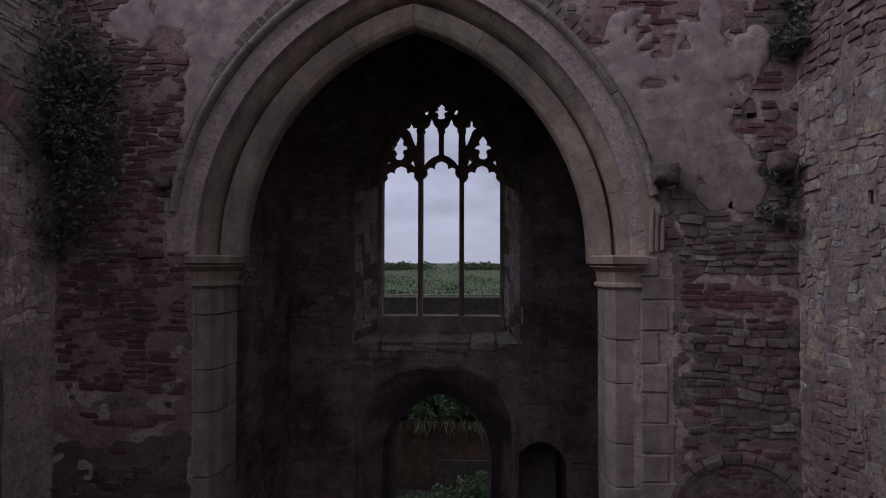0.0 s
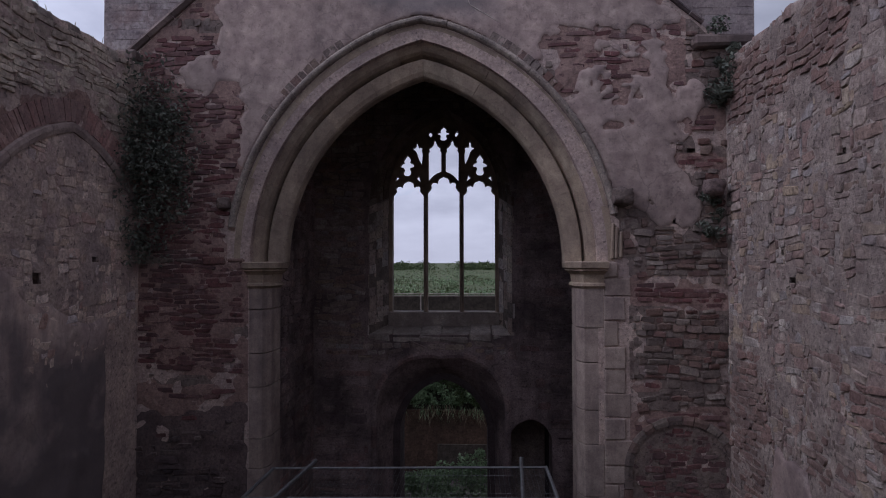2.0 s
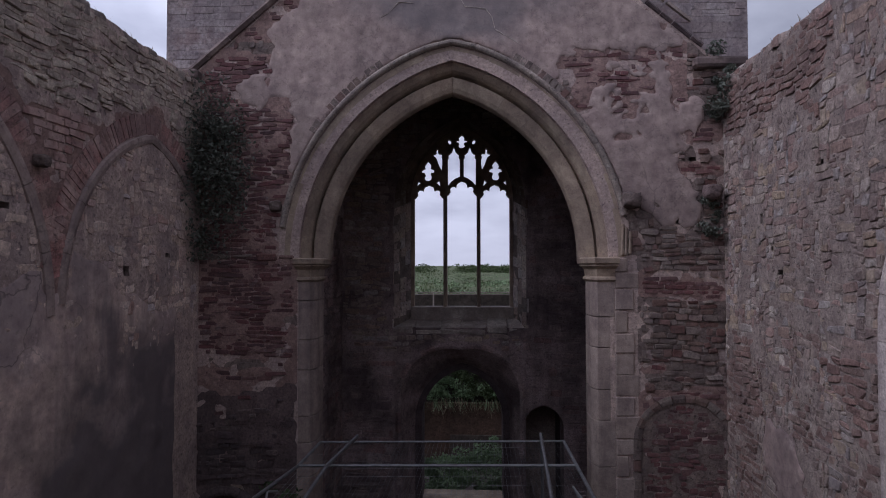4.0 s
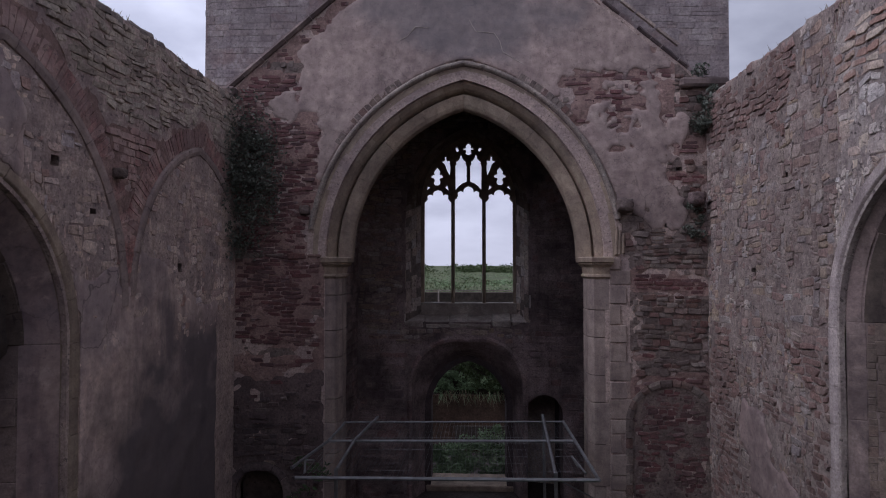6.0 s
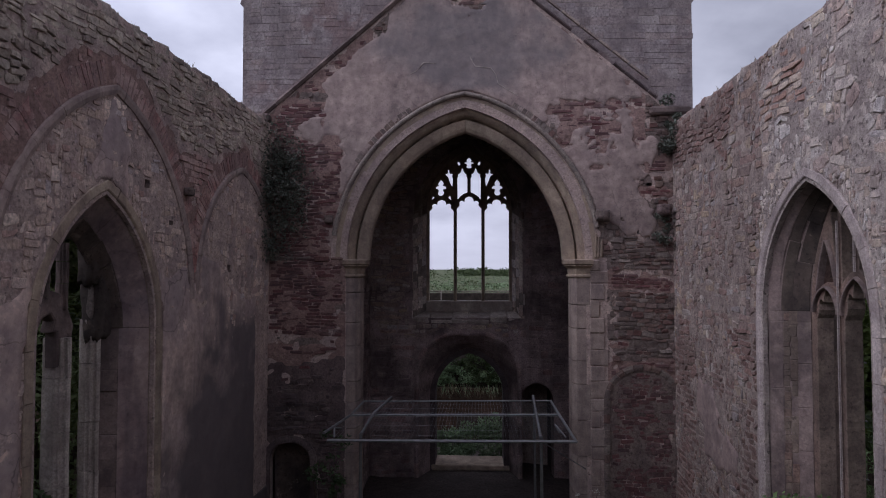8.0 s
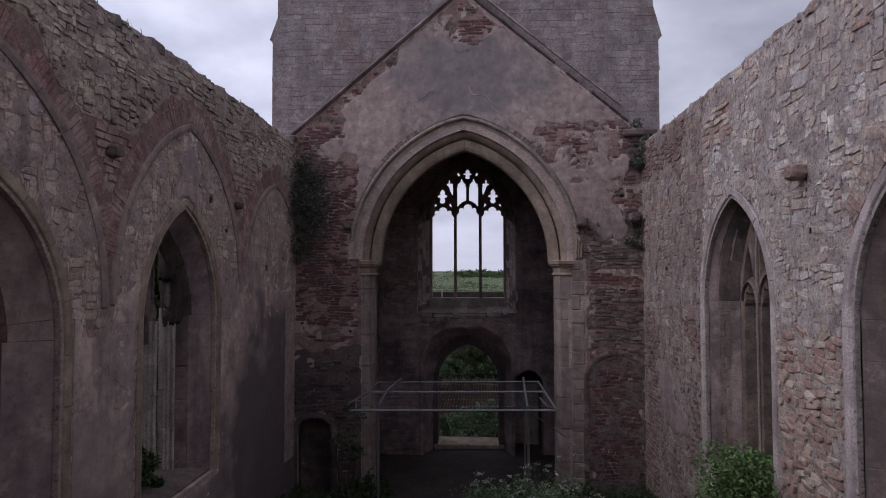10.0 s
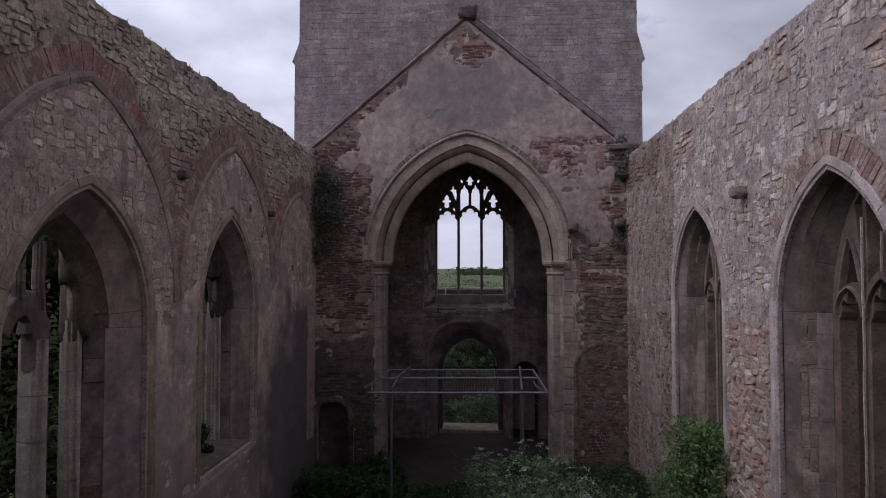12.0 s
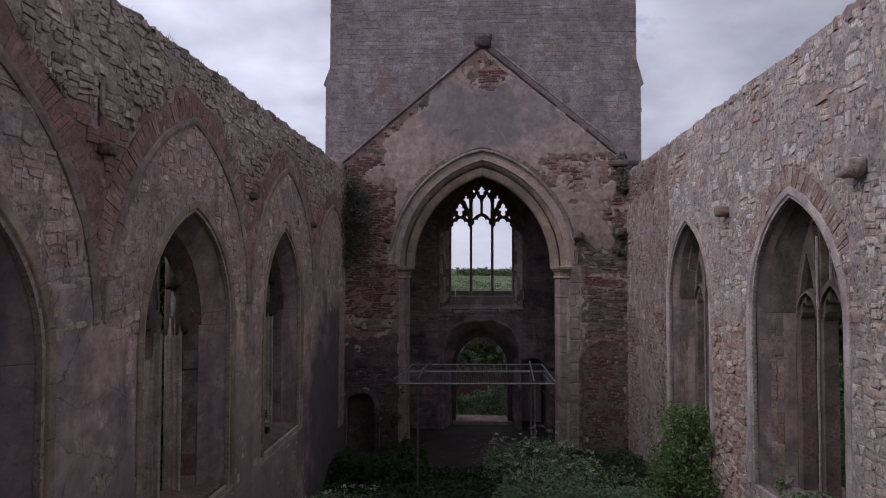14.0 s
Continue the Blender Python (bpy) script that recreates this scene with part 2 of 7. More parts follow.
BRICK_DARK = masonry("dark_red_brick", [(0.140, 0.065, 0.067), (0.190, 0.088, 0.087), (0.104, 0.058, 0.062), (0.205, 0.113, 0.107), (0.162, 0.103, 0.101)], (0.106, 0.084, 0.082), stain_amount=0.65, spots=((0.324, 0.270, 0.263), 4.0, 0.58, 0.6))
BRICK_PALE = masonry("weathered_pink_brick", [(0.400, 0.250, 0.205), (0.480, 0.330, 0.275), (0.340, 0.215, 0.180), (0.560, 0.460, 0.380), (0.580, 0.500, 0.420), (0.390, 0.275, 0.230)], (0.317, 0.238, 0.198), stain_amount=0.5, spots=((0.665, 0.581, 0.499), 5.0, 0.58, 0.55))
BRICK_RING = masonry("weathered_arch_brick", [(0.330, 0.215, 0.185), (0.420, 0.300, 0.260), (0.290, 0.180, 0.160), (0.470, 0.390, 0.345)], (0.240, 0.180, 0.160), bump=0.8, coarse=1.7, stain_amount=0.6, spots=((0.540, 0.470, 0.415), 3.0, 0.52, 0.6), pits=0.8)
MORTAR = masonry("lime_mortar", [(0.504, 0.400, 0.354)], (0.264, 0.213, 0.217), grain=30, bump=0.9, coarse=1.6, stain_amount=0.7, pits=0.7)
MORTAR_DARK = masonry("dark_stained_mortar", [(0.235, 0.185, 0.165)], (0.115, 0.093, 0.088), grain=30, bump=0.9, coarse=1.6, stain_amount=0.7, pits=0.7)
MORTAR_GREY = masonry("darker_lime_mortar", [(0.345, 0.285, 0.258)], (0.175, 0.142, 0.132), grain=30, bump=1.0, coarse=1.6, stain_amount=0.65, pits=0.8)
MORTAR_PALE = masonry("lime_mortar_pale", [(0.440, 0.385, 0.355)], (0.192, 0.151, 0.145), grain=30, bump=1.0, coarse=1.6, stain_amount=0.6, pits=0.85)
ASHLAR_JAMB = masonry("jamb_limestone", [(0.353, 0.283, 0.247), (0.402, 0.326, 0.291), (0.314, 0.252, 0.217), (0.431, 0.360, 0.325)], (0.188, 0.151, 0.150), grain=55, bump=0.22, coarse=1.7, stain_amount=0.5, spots=((0.143, 0.124, 0.126), 9.0, 0.66, 0.4), speck=(0.82, 1.16), stain_range=(0.42, 0.60), streaks=0.5, pits=0.25)
ASHLAR = masonry("dressed_limestone", [(0.388, 0.308, 0.234), (0.442, 0.355, 0.276), (0.345, 0.275, 0.206), (0.474, 0.392, 0.308)], (0.207, 0.165, 0.142), grain=55, bump=0.22, coarse=1.7, stain_amount=0.5, spots=((0.157, 0.135, 0.120), 9.0, 0.66, 0.4), speck=(0.82, 1.16), stain_range=(0.42, 0.60), streaks=0.5, pits=0.25)
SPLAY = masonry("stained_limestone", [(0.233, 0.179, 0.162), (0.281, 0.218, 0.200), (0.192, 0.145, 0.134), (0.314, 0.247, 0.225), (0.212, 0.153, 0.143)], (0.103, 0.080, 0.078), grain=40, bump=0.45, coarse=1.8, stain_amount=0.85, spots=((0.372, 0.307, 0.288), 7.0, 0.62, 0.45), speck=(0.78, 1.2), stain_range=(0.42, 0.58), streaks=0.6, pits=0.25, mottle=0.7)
PLASTER = masonry("old_pink_plaster", [(0.316, 0.242, 0.226)], (0.192, 0.157, 0.154), grain=16, bump=0.25, coarse=0.9, stain_amount=0.75, spots=((0.403, 0.351, 0.327), 4.0, 0.62, 0.55), speck=(0.82, 1.16), stain_range=(0.44, 0.62), cracks=0.7, pits=0.3)
PLASTER_GABLE = masonry("gable_plaster", [(0.405, 0.318, 0.290)], (0.200, 0.162, 0.156), grain=10, bump=0.5, coarse=0.5, stain_amount=0.55, spots=((0.472, 0.383, 0.344), 2.6, 0.555, 0.6), speck=(0.82, 1.16), stain_range=(0.44, 0.60), cracks=0.8, streaks=0.25, pits=0.3)
PLASTER_BROWN = masonry("stained_brown_render", [(0.623, 0.484, 0.424)], (0.342, 0.278, 0.279), grain=14, bump=0.3, coarse=0.75, stain_amount=0.9, spots=((0.842, 0.678, 0.602), 3.2, 0.60, 0.6), speck=(0.82, 1.16), stain_range=(0.42, 0.60), cracks=0.7, streaks=0.8, pits=0.3)
TOWER_STONE = masonry("tower_ashlar", [(0.328, 0.289, 0.288), (0.389, 0.343, 0.338), (0.288, 0.250, 0.257), (0.343, 0.284, 0.275), (0.303, 0.260, 0.252)], (0.197, 0.164, 0.168), grain=26, bump=0.5, coarse=0.8, stain_amount=0.6, spots=((0.196, 0.116, 0.110), 1.1, 0.555, 0.5), stain_range=(0.44, 0.60), streaks=0.4)
DARK_STONE = masonry("sooty_tower_stone", [(0.364, 0.302, 0.256), (0.546, 0.443, 0.379), (0.293, 0.239, 0.215)], (0.182, 0.151, 0.146), stain_amount=0.7)
# darker copy of the splay stone: shade under window heads, in its colour
SPLAY_SHADED = masonry("shaded_limestone", [(0.125, 0.098, 0.082), (0.15, 0.12, 0.098), (0.105, 0.082, 0.07)], (0.05, 0.04, 0.036), grain=40, bump=0.4, coarse=1.3, stain_amount=0.9, spots=((0.22, 0.18, 0.15), 3.5, 0.60, 0.5), speck=(0.8, 1.2), stain_range=(0.42, 0.60), streaks=0.6, pits=0.25, mottle=0.7)
# soot of the broken windows; also stands for shade in heads and recess
SOOT_SHADE = masonry("sooty_shaded_render", [(0.106, 0.083, 0.072), (0.139, 0.106, 0.090), (0.085, 0.068, 0.062)], (0.034, 0.030, 0.029), grain=18, bump=0.5, coarse=1.0, stain_amount=1.0, spots=((0.265, 0.212, 0.170), 2.6, 0.6, 0.7), speck=(0.8, 1.2), streaks=0.5)
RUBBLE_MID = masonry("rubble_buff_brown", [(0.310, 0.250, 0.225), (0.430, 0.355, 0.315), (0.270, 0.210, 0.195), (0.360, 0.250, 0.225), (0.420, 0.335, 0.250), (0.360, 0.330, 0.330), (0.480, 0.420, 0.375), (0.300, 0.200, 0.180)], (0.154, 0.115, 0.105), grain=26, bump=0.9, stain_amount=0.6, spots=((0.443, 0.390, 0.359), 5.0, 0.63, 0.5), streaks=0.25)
DARK_MASONRY = masonry("dark_masonry", [(0.113, 0.081, 0.083), (0.166, 0.125, 0.120), (0.093, 0.071, 0.075), (0.198, 0.156, 0.146)], (0.059, 0.050, 0.053), stain_amount=0.7)
RUST_RUBBLE = masonry("brown_inner_rubble", [(0.202, 0.155, 0.128), (0.291, 0.229, 0.187), (0.162, 0.120, 0.102), (0.235, 0.156, 0.129), (0.277, 0.224, 0.184)], (0.101, 0.081, 0.070), stain_amount=0.75, stain_range=(0.40, 0.58), streaks=0.4)
TOWER_INNER = masonry("sooty_inner_rubble", [(0.297, 0.227, 0.224), (0.416, 0.328, 0.316), (0.242, 0.183, 0.191), (0.444, 0.348, 0.328), (0.327, 0.208, 0.201)], (0.094, 0.075, 0.078), stain_amount=0.75, stain_range=(0.42, 0.60), streaks=0.4)
PALE_STONE = masonry("pale_worn_limestone", [(0.50, 0.44, 0.395), (0.56, 0.50, 0.45), (0.44, 0.385, 0.345)], (0.26, 0.215, 0.195), grain=45, bump=0.35, coarse=2.0, stain_amount=0.7, stain_range=(0.42, 0.60), streaks=0.5, pits=0.25, mottle=0.7)
# darker tone than the wall's own render, used in the broken windows' reveals
PLASTER_REVEAL = masonry("dark_reveal_render", [(0.351, 0.266, 0.243)], (0.213, 0.167, 0.180), grain=14, bump=0.25, coarse=0.7, stain_amount=0.9, spots=((0.460, 0.363, 0.329), 3.4, 0.58, 0.6), speck=(0.86, 1.12), stain_range=(0.42, 0.60), cracks=0.4, streaks=0.9, pits=0.3)


def dark_patch(mat, colour, centre, size, amount):
    """A large stained or shaded patch with a soft ragged outline on one plaster."""
    N, L = mat.node_tree.nodes, mat.node_tree.links
    b = next(n for n in N if n.type == "BSDF_PRINCIPLED")
    g = N.new("ShaderNodeNewGeometry")
    off, div, ln = N.new("ShaderNodeVectorMath"), N.new("ShaderNodeVectorMath"), N.new("ShaderNodeVectorMath")
    off.operation, div.operation, ln.operation = "SUBTRACT", "DIVIDE", "LENGTH"
    off.inputs[1].default_value, div.inputs[1].default_value = centre, size
    L.new(g.outputs["Position"], off.inputs[0])
    L.new(off.outputs[0], div.inputs[0])
    L.new(div.outputs[0], ln.inputs[0])
    n = N.new("ShaderNodeTexNoise")
    n.inputs["Scale"].default_value, n.inputs["Detail"].default_value = 1.5, 8
    L.new(g.outputs["Position"], n.inputs["Vector"])
    add = N.new("ShaderNodeMath")
    add.operation = "MULTIPLY_ADD"
    add.inputs[1].default_value = 1.5
    L.new(n.outputs["Fac"], add.inputs[0])
    L.new(ln.outputs["Value"], add.inputs[2])
    r = N.new("ShaderNodeMapRange")
    r.inputs["From Min"].default_value, r.inputs["From Max"].default_value = 1.9, 1.5
    r.inputs["To Min"].default_value, r.inputs["To Max"].default_value = 0.0, amount
    L.new(add.outputs[0], r.inputs["Value"])
    mix = N.new("ShaderNodeMixRGB")
    mix.inputs[2].default_value = (*colour, 1)
    L.new(r.outputs[0], mix.inputs[0])
    L.new(b.inputs["Base Color"].links[0].from_socket, mix.inputs[1])
    L.new(mix.outputs[0], b.inputs["Base Color"])


# dark streaked panel low by the end wall, deepened with the corner's shade
dark_patch(PLASTER_BROWN, (0.135, 0.114, 0.118), (-3.3, -1.5, 1.6), (6.0, 2.0, 2.35), 0.92)
dark_patch(PLASTER_BROWN, (0.27, 0.225, 0.215), (-3.4, -8.3, 1.1), (6.0, 4.6, 2.0), 0.75)
dark_patch(PLASTER_GABLE, (0.175, 0.160, 0.168), (0.15, 0.0, 8.32), (1.55, 5.0, 0.80), 0.62)
BRICK_MUTED = masonry("muted_red_brick", [(0.245, 0.160, 0.142), (0.290, 0.190, 0.165), (0.205, 0.138, 0.126), (0.310, 0.235, 0.205)], (0.16, 0.122, 0.112), bump=0.8, stain_amount=0.6, spots=((0.38, 0.32, 0.29), 4.0, 0.56, 0.6))
MORTAR_PINK = masonry("brick_dust_mortar", [(0.300, 0.205, 0.182)], (0.261, 0.184, 0.164), grain=30, bump=0.9, coarse=1.6, stain_amount=0.7, spots=((0.509, 0.416, 0.358), 3.0, 0.60, 0.5))
RUBBLE_LICHEN = masonry("lichened_grey_rubble", [(0.457, 0.390, 0.332), (0.605, 0.530, 0.445), (0.377, 0.314, 0.273), (0.684, 0.615, 0.525), (0.514, 0.423, 0.353)], (0.185, 0.154, 0.137), grain=26, bump=0.9, stain_amount=0.65, spots=((0.639, 0.593, 0.494), 8.0, 0.62, 0.5))
FRAME_STONE = masonry("pale_window_dressing", [(0.520, 0.446, 0.424), (0.580, 0.505, 0.482), (0.470, 0.402, 0.382)], (0.245, 0.201, 0.193), grain=50, bump=0.3, coarse=1.7, stain_amount=0.6, stain_range=(0.42, 0.60), streaks=0.5, pits=0.25, mottle=0.7)
EARTH = masonry("bare_earth", [(0.081, 0.066, 0.061)], (0.038, 0.031, 0.029), grain=22, bump=0.8, coarse=1.4, stain_amount=0.7)
CONCRETE = masonry("brown_flood_wall", [(0.105, 0.088, 0.074)], (0.055, 0.047, 0.039), grain=9, bump=0.3, coarse=0.6)
RETAINING = masonry("brown_damp_brickwork", [(0.150, 0.098, 0.072)], (0.070, 0.050, 0.042), grain=18, bump=0.6, coarse=1.2, stain_amount=0.7, streaks=0.5)
GRASS_GROUND = masonry("grassland", [(0.105, 0.125, 0.055)], (0.065, 0.085, 0.036), grain=3.0, bump=0.6, coarse=0.12, stain_amount=0.8, spots=((0.14, 0.17, 0.06), 0.35, 0.55, 0.6))
LEAF = leafy("leaf_green", (0.027, 0.042, 0.017), (0.105, 0.138, 0.055))
LEAF_BRIGHT = leafy("leaf_bright_green", (0.06, 0.092, 0.024), (0.21, 0.27, 0.075))
# brighter copy of the leaf: sunlight on the outside bushes put into its colour
LEAF_PALE = leafy("sunlit_leaf", (0.11, 0.16, 0.06), (0.34, 0.42, 0.20), 0.4)
LEAF_ELDER = leafy("elder_leaf", (0.066, 0.118, 0.040), (0.225, 0.335, 0.125))
LEAF_DARK = leafy("ivy_dark", (0.068, 0.077, 0.066), (0.178, 0.191, 0.150), 0.1)
PARSLEY_LEAF = leafy("parsley_leaf", (0.090, 0.144, 0.074), (0.324, 0.432, 0.240))
NETTLE = leafy("nettle_green", (0.025, 0.045, 0.023), (0.094, 0.141, 0.059))
DRY = leafy("dry_grass", (0.16, 0.13, 0.08), (0.34, 0.29, 0.19))
FLOWER = leafy("white_umbel", (0.50, 0.51, 0.45), (0.80, 0.80, 0.74))
BARK = masonry("bark", [(0.10, 0.08, 0.06)], (0.05, 0.04, 0.03), grain=25, bump=0.9)


def steel():
    m, N, L, b = mat_base("galvanised_tube")
    n = N.new("ShaderNodeTexNoise")
    n.inputs["Scale"].default_value, n.inputs["Detail"].default_value = 14, 6
    g = N.new("ShaderNodeNewGeometry")
    L.new(g.outputs["Position"], n.inputs["Vector"])
    r = N.new("ShaderNodeValToRGB")
    r.color_ramp.elements[0].color, r.color_ramp.elements[1].color = (0.13, 0.125, 0.125, 1), (0.36, 0.36, 0.37, 1)
    L.new(n.outputs["Fac"], r.inputs[0])
    L.new(r.outputs[0], b.inputs["Base Color"])
    b.inputs["Metallic"].default_value, b.inputs["Roughness"].default_value = 0.75, 0.5
    return m


STEEL = steel()


# ---- small mesh kit ----
def thing(name, label, category, kind="", group="", at=(0, 0, 0)):
    ob = new(name)
    ob.location = at
    return tagged(ob, label, category, group, kind)


def mesh_of(name, verts, faces, material, smooth=False):
    me = bpy.data.meshes.new(name)
    me.from_pydata([tuple(v) for v in verts], [], [tuple(f) for f in faces])
    me.materials.append(material)
    if smooth:
        me.polygons.foreach_set("use_smooth", [True] * len(me.polygons))
    me.update()
    return me


def put(name, me, parent=None, label="", m=None):
    ob = new(name, me)
    if parent is not None:
        ob.parent = parent
        ob.matrix_parent_inverse = Matrix.Identity(4)
        if parent.location.length > 0:
            ob.matrix_parent_inverse = Matrix.Translation(-parent.location)
    if m is not None:
        ob.matrix_basis = m
    if label:
        ob["label"] = label
    return ob


def part(name, bm, material, parent, label=""):
    me = bpy.data.meshes.new(name)
    bm.to_mesh(me)
    bm.free()
    me.materials.append(material)
    return put(name, me, parent, label)


def basis(origin, u, v, d):
    m = Matrix.Identity(4)
    for i, c in enumerate((u, v, d)):
        m.col[i].xyz = c
    m.col[3].xyz = origin
    return m


def plate(name, loops, front, back, material, m, bevel=0.0):
    """A slab between two depths, cut to the first loop, with the other loops as holes through it."""
    cu = bpy.data.curves.new(name, "CURVE")
    cu.dimensions, cu.fill_mode = "2D", "BOTH"
    for loop in loops:
        sp = cu.splines.new("POLY")
        sp.points.add(len(loop) - 1)
        for p, (a, b) in zip(sp.points, loop):
            p.co = (a, b, 0, 1)
        sp.use_cyclic_u = True
    cu.extrude = abs(front - back) / 2 - bevel
    cu.bevel_depth = bevel
    cu.bevel_resolution = 1
    tmp = new(name, cu)
    me = bpy.data.meshes.new_from_object(tmp.evaluated_get(bpy.context.evaluated_depsgraph_get()))
    bpy.data.objects.remove(tmp)
    bpy.data.curves.remove(cu)
    me.transform(m @ Matrix.Translation((0, 0, (front + back) / 2)))
    me.materials.clear()
    me.materials.append(material)
    me.polygons.foreach_set("use_smooth", [False] * len(me.polygons))
    me.name = name
    return me


def arch(cx, a, rise, spring, n=14, off=0.0):
    """A two-centred pointed arch from its left foot over the apex to its right foot, set off outwards."""
    r = (a * a + rise * rise) / (2 * a)
    e = r - a
    ro = r + off
    top = math.acos(max(-1, min(1, e / ro)))
    pts = [(cx + e - ro * math.cos(top * i / n), spring + ro * math.sin(top * i / n)) for i in range(n + 1)]
    return pts + [(2 * cx - x, z) for x, z in reversed(pts[:-1])]


def in_arch(u, v, cx, a, rise, spring, off=0.0, foot=-1e9):
    if v < foot or abs(u - cx) > a + off:
        return False
    if v <= spring:
        return True
    r = (a * a + rise * rise) / (2 * a)
    return math.hypot(abs(u - cx) + r - a, v - spring) < r + off


def sweep(path, prof, m, material, name, parent, block=0.0, gap=0.006, label="", rng=random.Random(3), joined=False):
    """Blocks of a moulded ring: the profile (outwards, towards the room) goes along the path; block is their length, 0 for one piece."""
    P = [Vector((x, z)) for x, z in path]
    n = len(P)
    N = []
    for i in range(n):
        t = (P[min(i + 1, n - 1)] - P[max(i - 1, 0)]).normalized()
        N.append(Vector((-t.y, t.x)))
    seg = [0]
    for i in range(1, n):
        seg.append(seg[-1] + (P[i] - P[i - 1]).length)

    def at(s):
        s = max(0, min(seg[-1], s))
        i = max(j for j in range(n) if seg[j] <= s + 1e-9)
        i = min(i, n - 2)
        f = (s - seg[i]) / max(1e-9, seg[i + 1] - seg[i])
        return P[i].lerp(P[i + 1], f), N[i].lerp(N[i + 1], f).normalized()

    cuts = [0.0]
    if block:
        while cuts[-1] < seg[-1] - block * 0.6:
            cuts.append(min(seg[-1], cuts[-1] + block * rng.uniform(0.75, 1.25)))
        cuts[-1] = seg[-1]
    else:
        cuts.append(seg[-1])
    allv, allf, made = [], [], []
    for a, b in zip(cuts, cuts[1:]):
        g = gap / 2 if block else 0
        ss = [a + g] + [s for s in seg if a + g + 0.012 < s < b - g - 0.012] + [b - g]
        jd = rng.uniform(-0.004, 0.004) if block else 0
        v, f, k = [], [], len(prof)
        for s in ss:
            p, q = at(s)
            for o, d in prof:
                w = p + q * o
                v.append(m @ Vector((w.x, w.y, d + jd)))
        for i in range(len(ss) - 1):
            for j in range(k):
                f.append((i * k + j, i * k + (j + 1) % k, (i + 1) * k + (j + 1) % k, (i + 1) * k + j))
        f.append(tuple(range(k - 1, -1, -1)))
        f.append(tuple(range((len(ss) - 1) * k, len(ss) * k)))
        if joined:
            o = len(allv)
            allv += v
            allf += [tuple(x + o for x in q) for q in f]
        else:
            made.append(put(name, mesh_of(name, v, f, material), parent, label))
    if joined:
        made.append(put(name, mesh_of(name, allv, allf, material), parent, label))
    for ob in made:
        bm = bmesh.new()
        bm.from_mesh(ob.data)
        bmesh.ops.recalc_face_normals(bm, faces=bm.faces)
        bm.to_mesh(ob.data)
        bm.free()
    return made


def nz(u, v, s, k=0.0):
    return noise.noise((u * s, v * s, k))


# ---- masonry pieces ----
def stone_template(rng, square):
    """An uneven block about one by one, its face one deep; square: 0 a split rubble stone, 1 a brick."""
    if square:
        ring = [(0.47, -0.5), (0.5, -0.44), (0.5, 0.44), (0.47, 0.5), (-0.47, 0.5), (-0.5, 0.44), (-0.5, -0.44), (-0.47, -0.5)]
        ring = [(x + rng.uniform(-0.008, 0.008), y + rng.uniform(-0.03, 0.03)) for x, y in ring]
    else:
        cut = [rng.uniform(0.04, 0.15) if rng.random() < 0.65 else rng.uniform(0.14, 0.32) for _ in range(8)]
        ring = [(0.5 - cut[0], -0.5), (0.5, -0.5 + cut[1]), (0.5, 0.5 - cut[2]), (0.5 - cut[3], 0.5), (-0.5 + cut[4], 0.5), (-0.5, 0.5 - cut[5]), (-0.5, -0.5 + cut[6]), (-0.5 + cut[7], -0.5)]
        ring = [(x + rng.uniform(-0.05, 0.03) * (1 if x > 0 else -1), y + rng.uniform(-0.10, 0.05) * (1 if y > 0 else -1)) for x, y in ring]
    tx, ty = rng.uniform(-0.5, 0.5), rng.uniform(-0.6, 0.6)
    v = []
    for ri, (sc, d) in enumerate(((1.0, -0.4), (0.99, 0.62), (0.9, 0.92))):
        for x, y in ring:
            s = sc if ri < 2 else (rng.uniform(0.82, 0.96) if not square else 0.94)
            v.append((x * s, y * s, d + (tx * x + ty * y if ri == 2 else (tx * x + ty * y) * 0.6 if ri else 0) * (0.4 if square else 1) + (rng.uniform(-0.1, 0.1) if ri == 2 and not square else 0)))
    v.append((rng.uniform(-0.15, 0.15), rng.uniform(-0.15, 0.15), 0.97 if square else rng.uniform(0.85, 1.15)))
    f = []
    for r in (0, 8):
        for i in range(8):
            j = (i + 1) % 8
            f.append((r + i, r + j, r + 8 + j, r + 8 + i))
    for i in range(8):
        f.append((16 + i, 16 + (i + 1) % 8, 24))
    return np.array(v), np.array([q + (-1,) if len(q) == 3 else q for q in f])


_r = random.Random(11)
TEMPLATES = {0: [stone_template(_r, 0) for _ in range(40)], 1: [stone_template(_r, 1) for _ in range(10)]}
POOL = {}


def lay(u0, u1, v0, v1, course, length, want, rng, wave=0.02, ragged=0.25):
    """Courses of stones over a stretch of wall: (u, v, w, h, turn); want(u, v) says where they are wanted."""
    out, v = [], v0
    while v < v1:
        h = rng.uniform(*course)
        u = u0 - rng.uniform(0, length[1])
        while u < u1:
            w = rng.uniform(*length)
            if rng.random() < ragged and h > 0.09:
                hs = (h * rng.uniform(0.4, 0.6),)
                hs = (hs[0], h - hs[0])
            else:
                hs = (h,)
            z = v
            for q in hs:
                cu, cv = u + w / 2, z + q / 2
                cv += wave * nz(cu, cv, 0.9, 5.0) * 2
                ww = w
                for shrink in (1.0, 0.6, 0.35):
                    ww = w * shrink
                    if all(want(cu + sx * ww * 0.47, cv + sy * q * 0.47) for sx in (-1, 0, 1) for sy in (-1, 1)):
                        out.append((cu, cv, ww, q, rng.uniform(-0.05, 0.05)))
                        break
                z += q
            u += w
        v += h
    return out


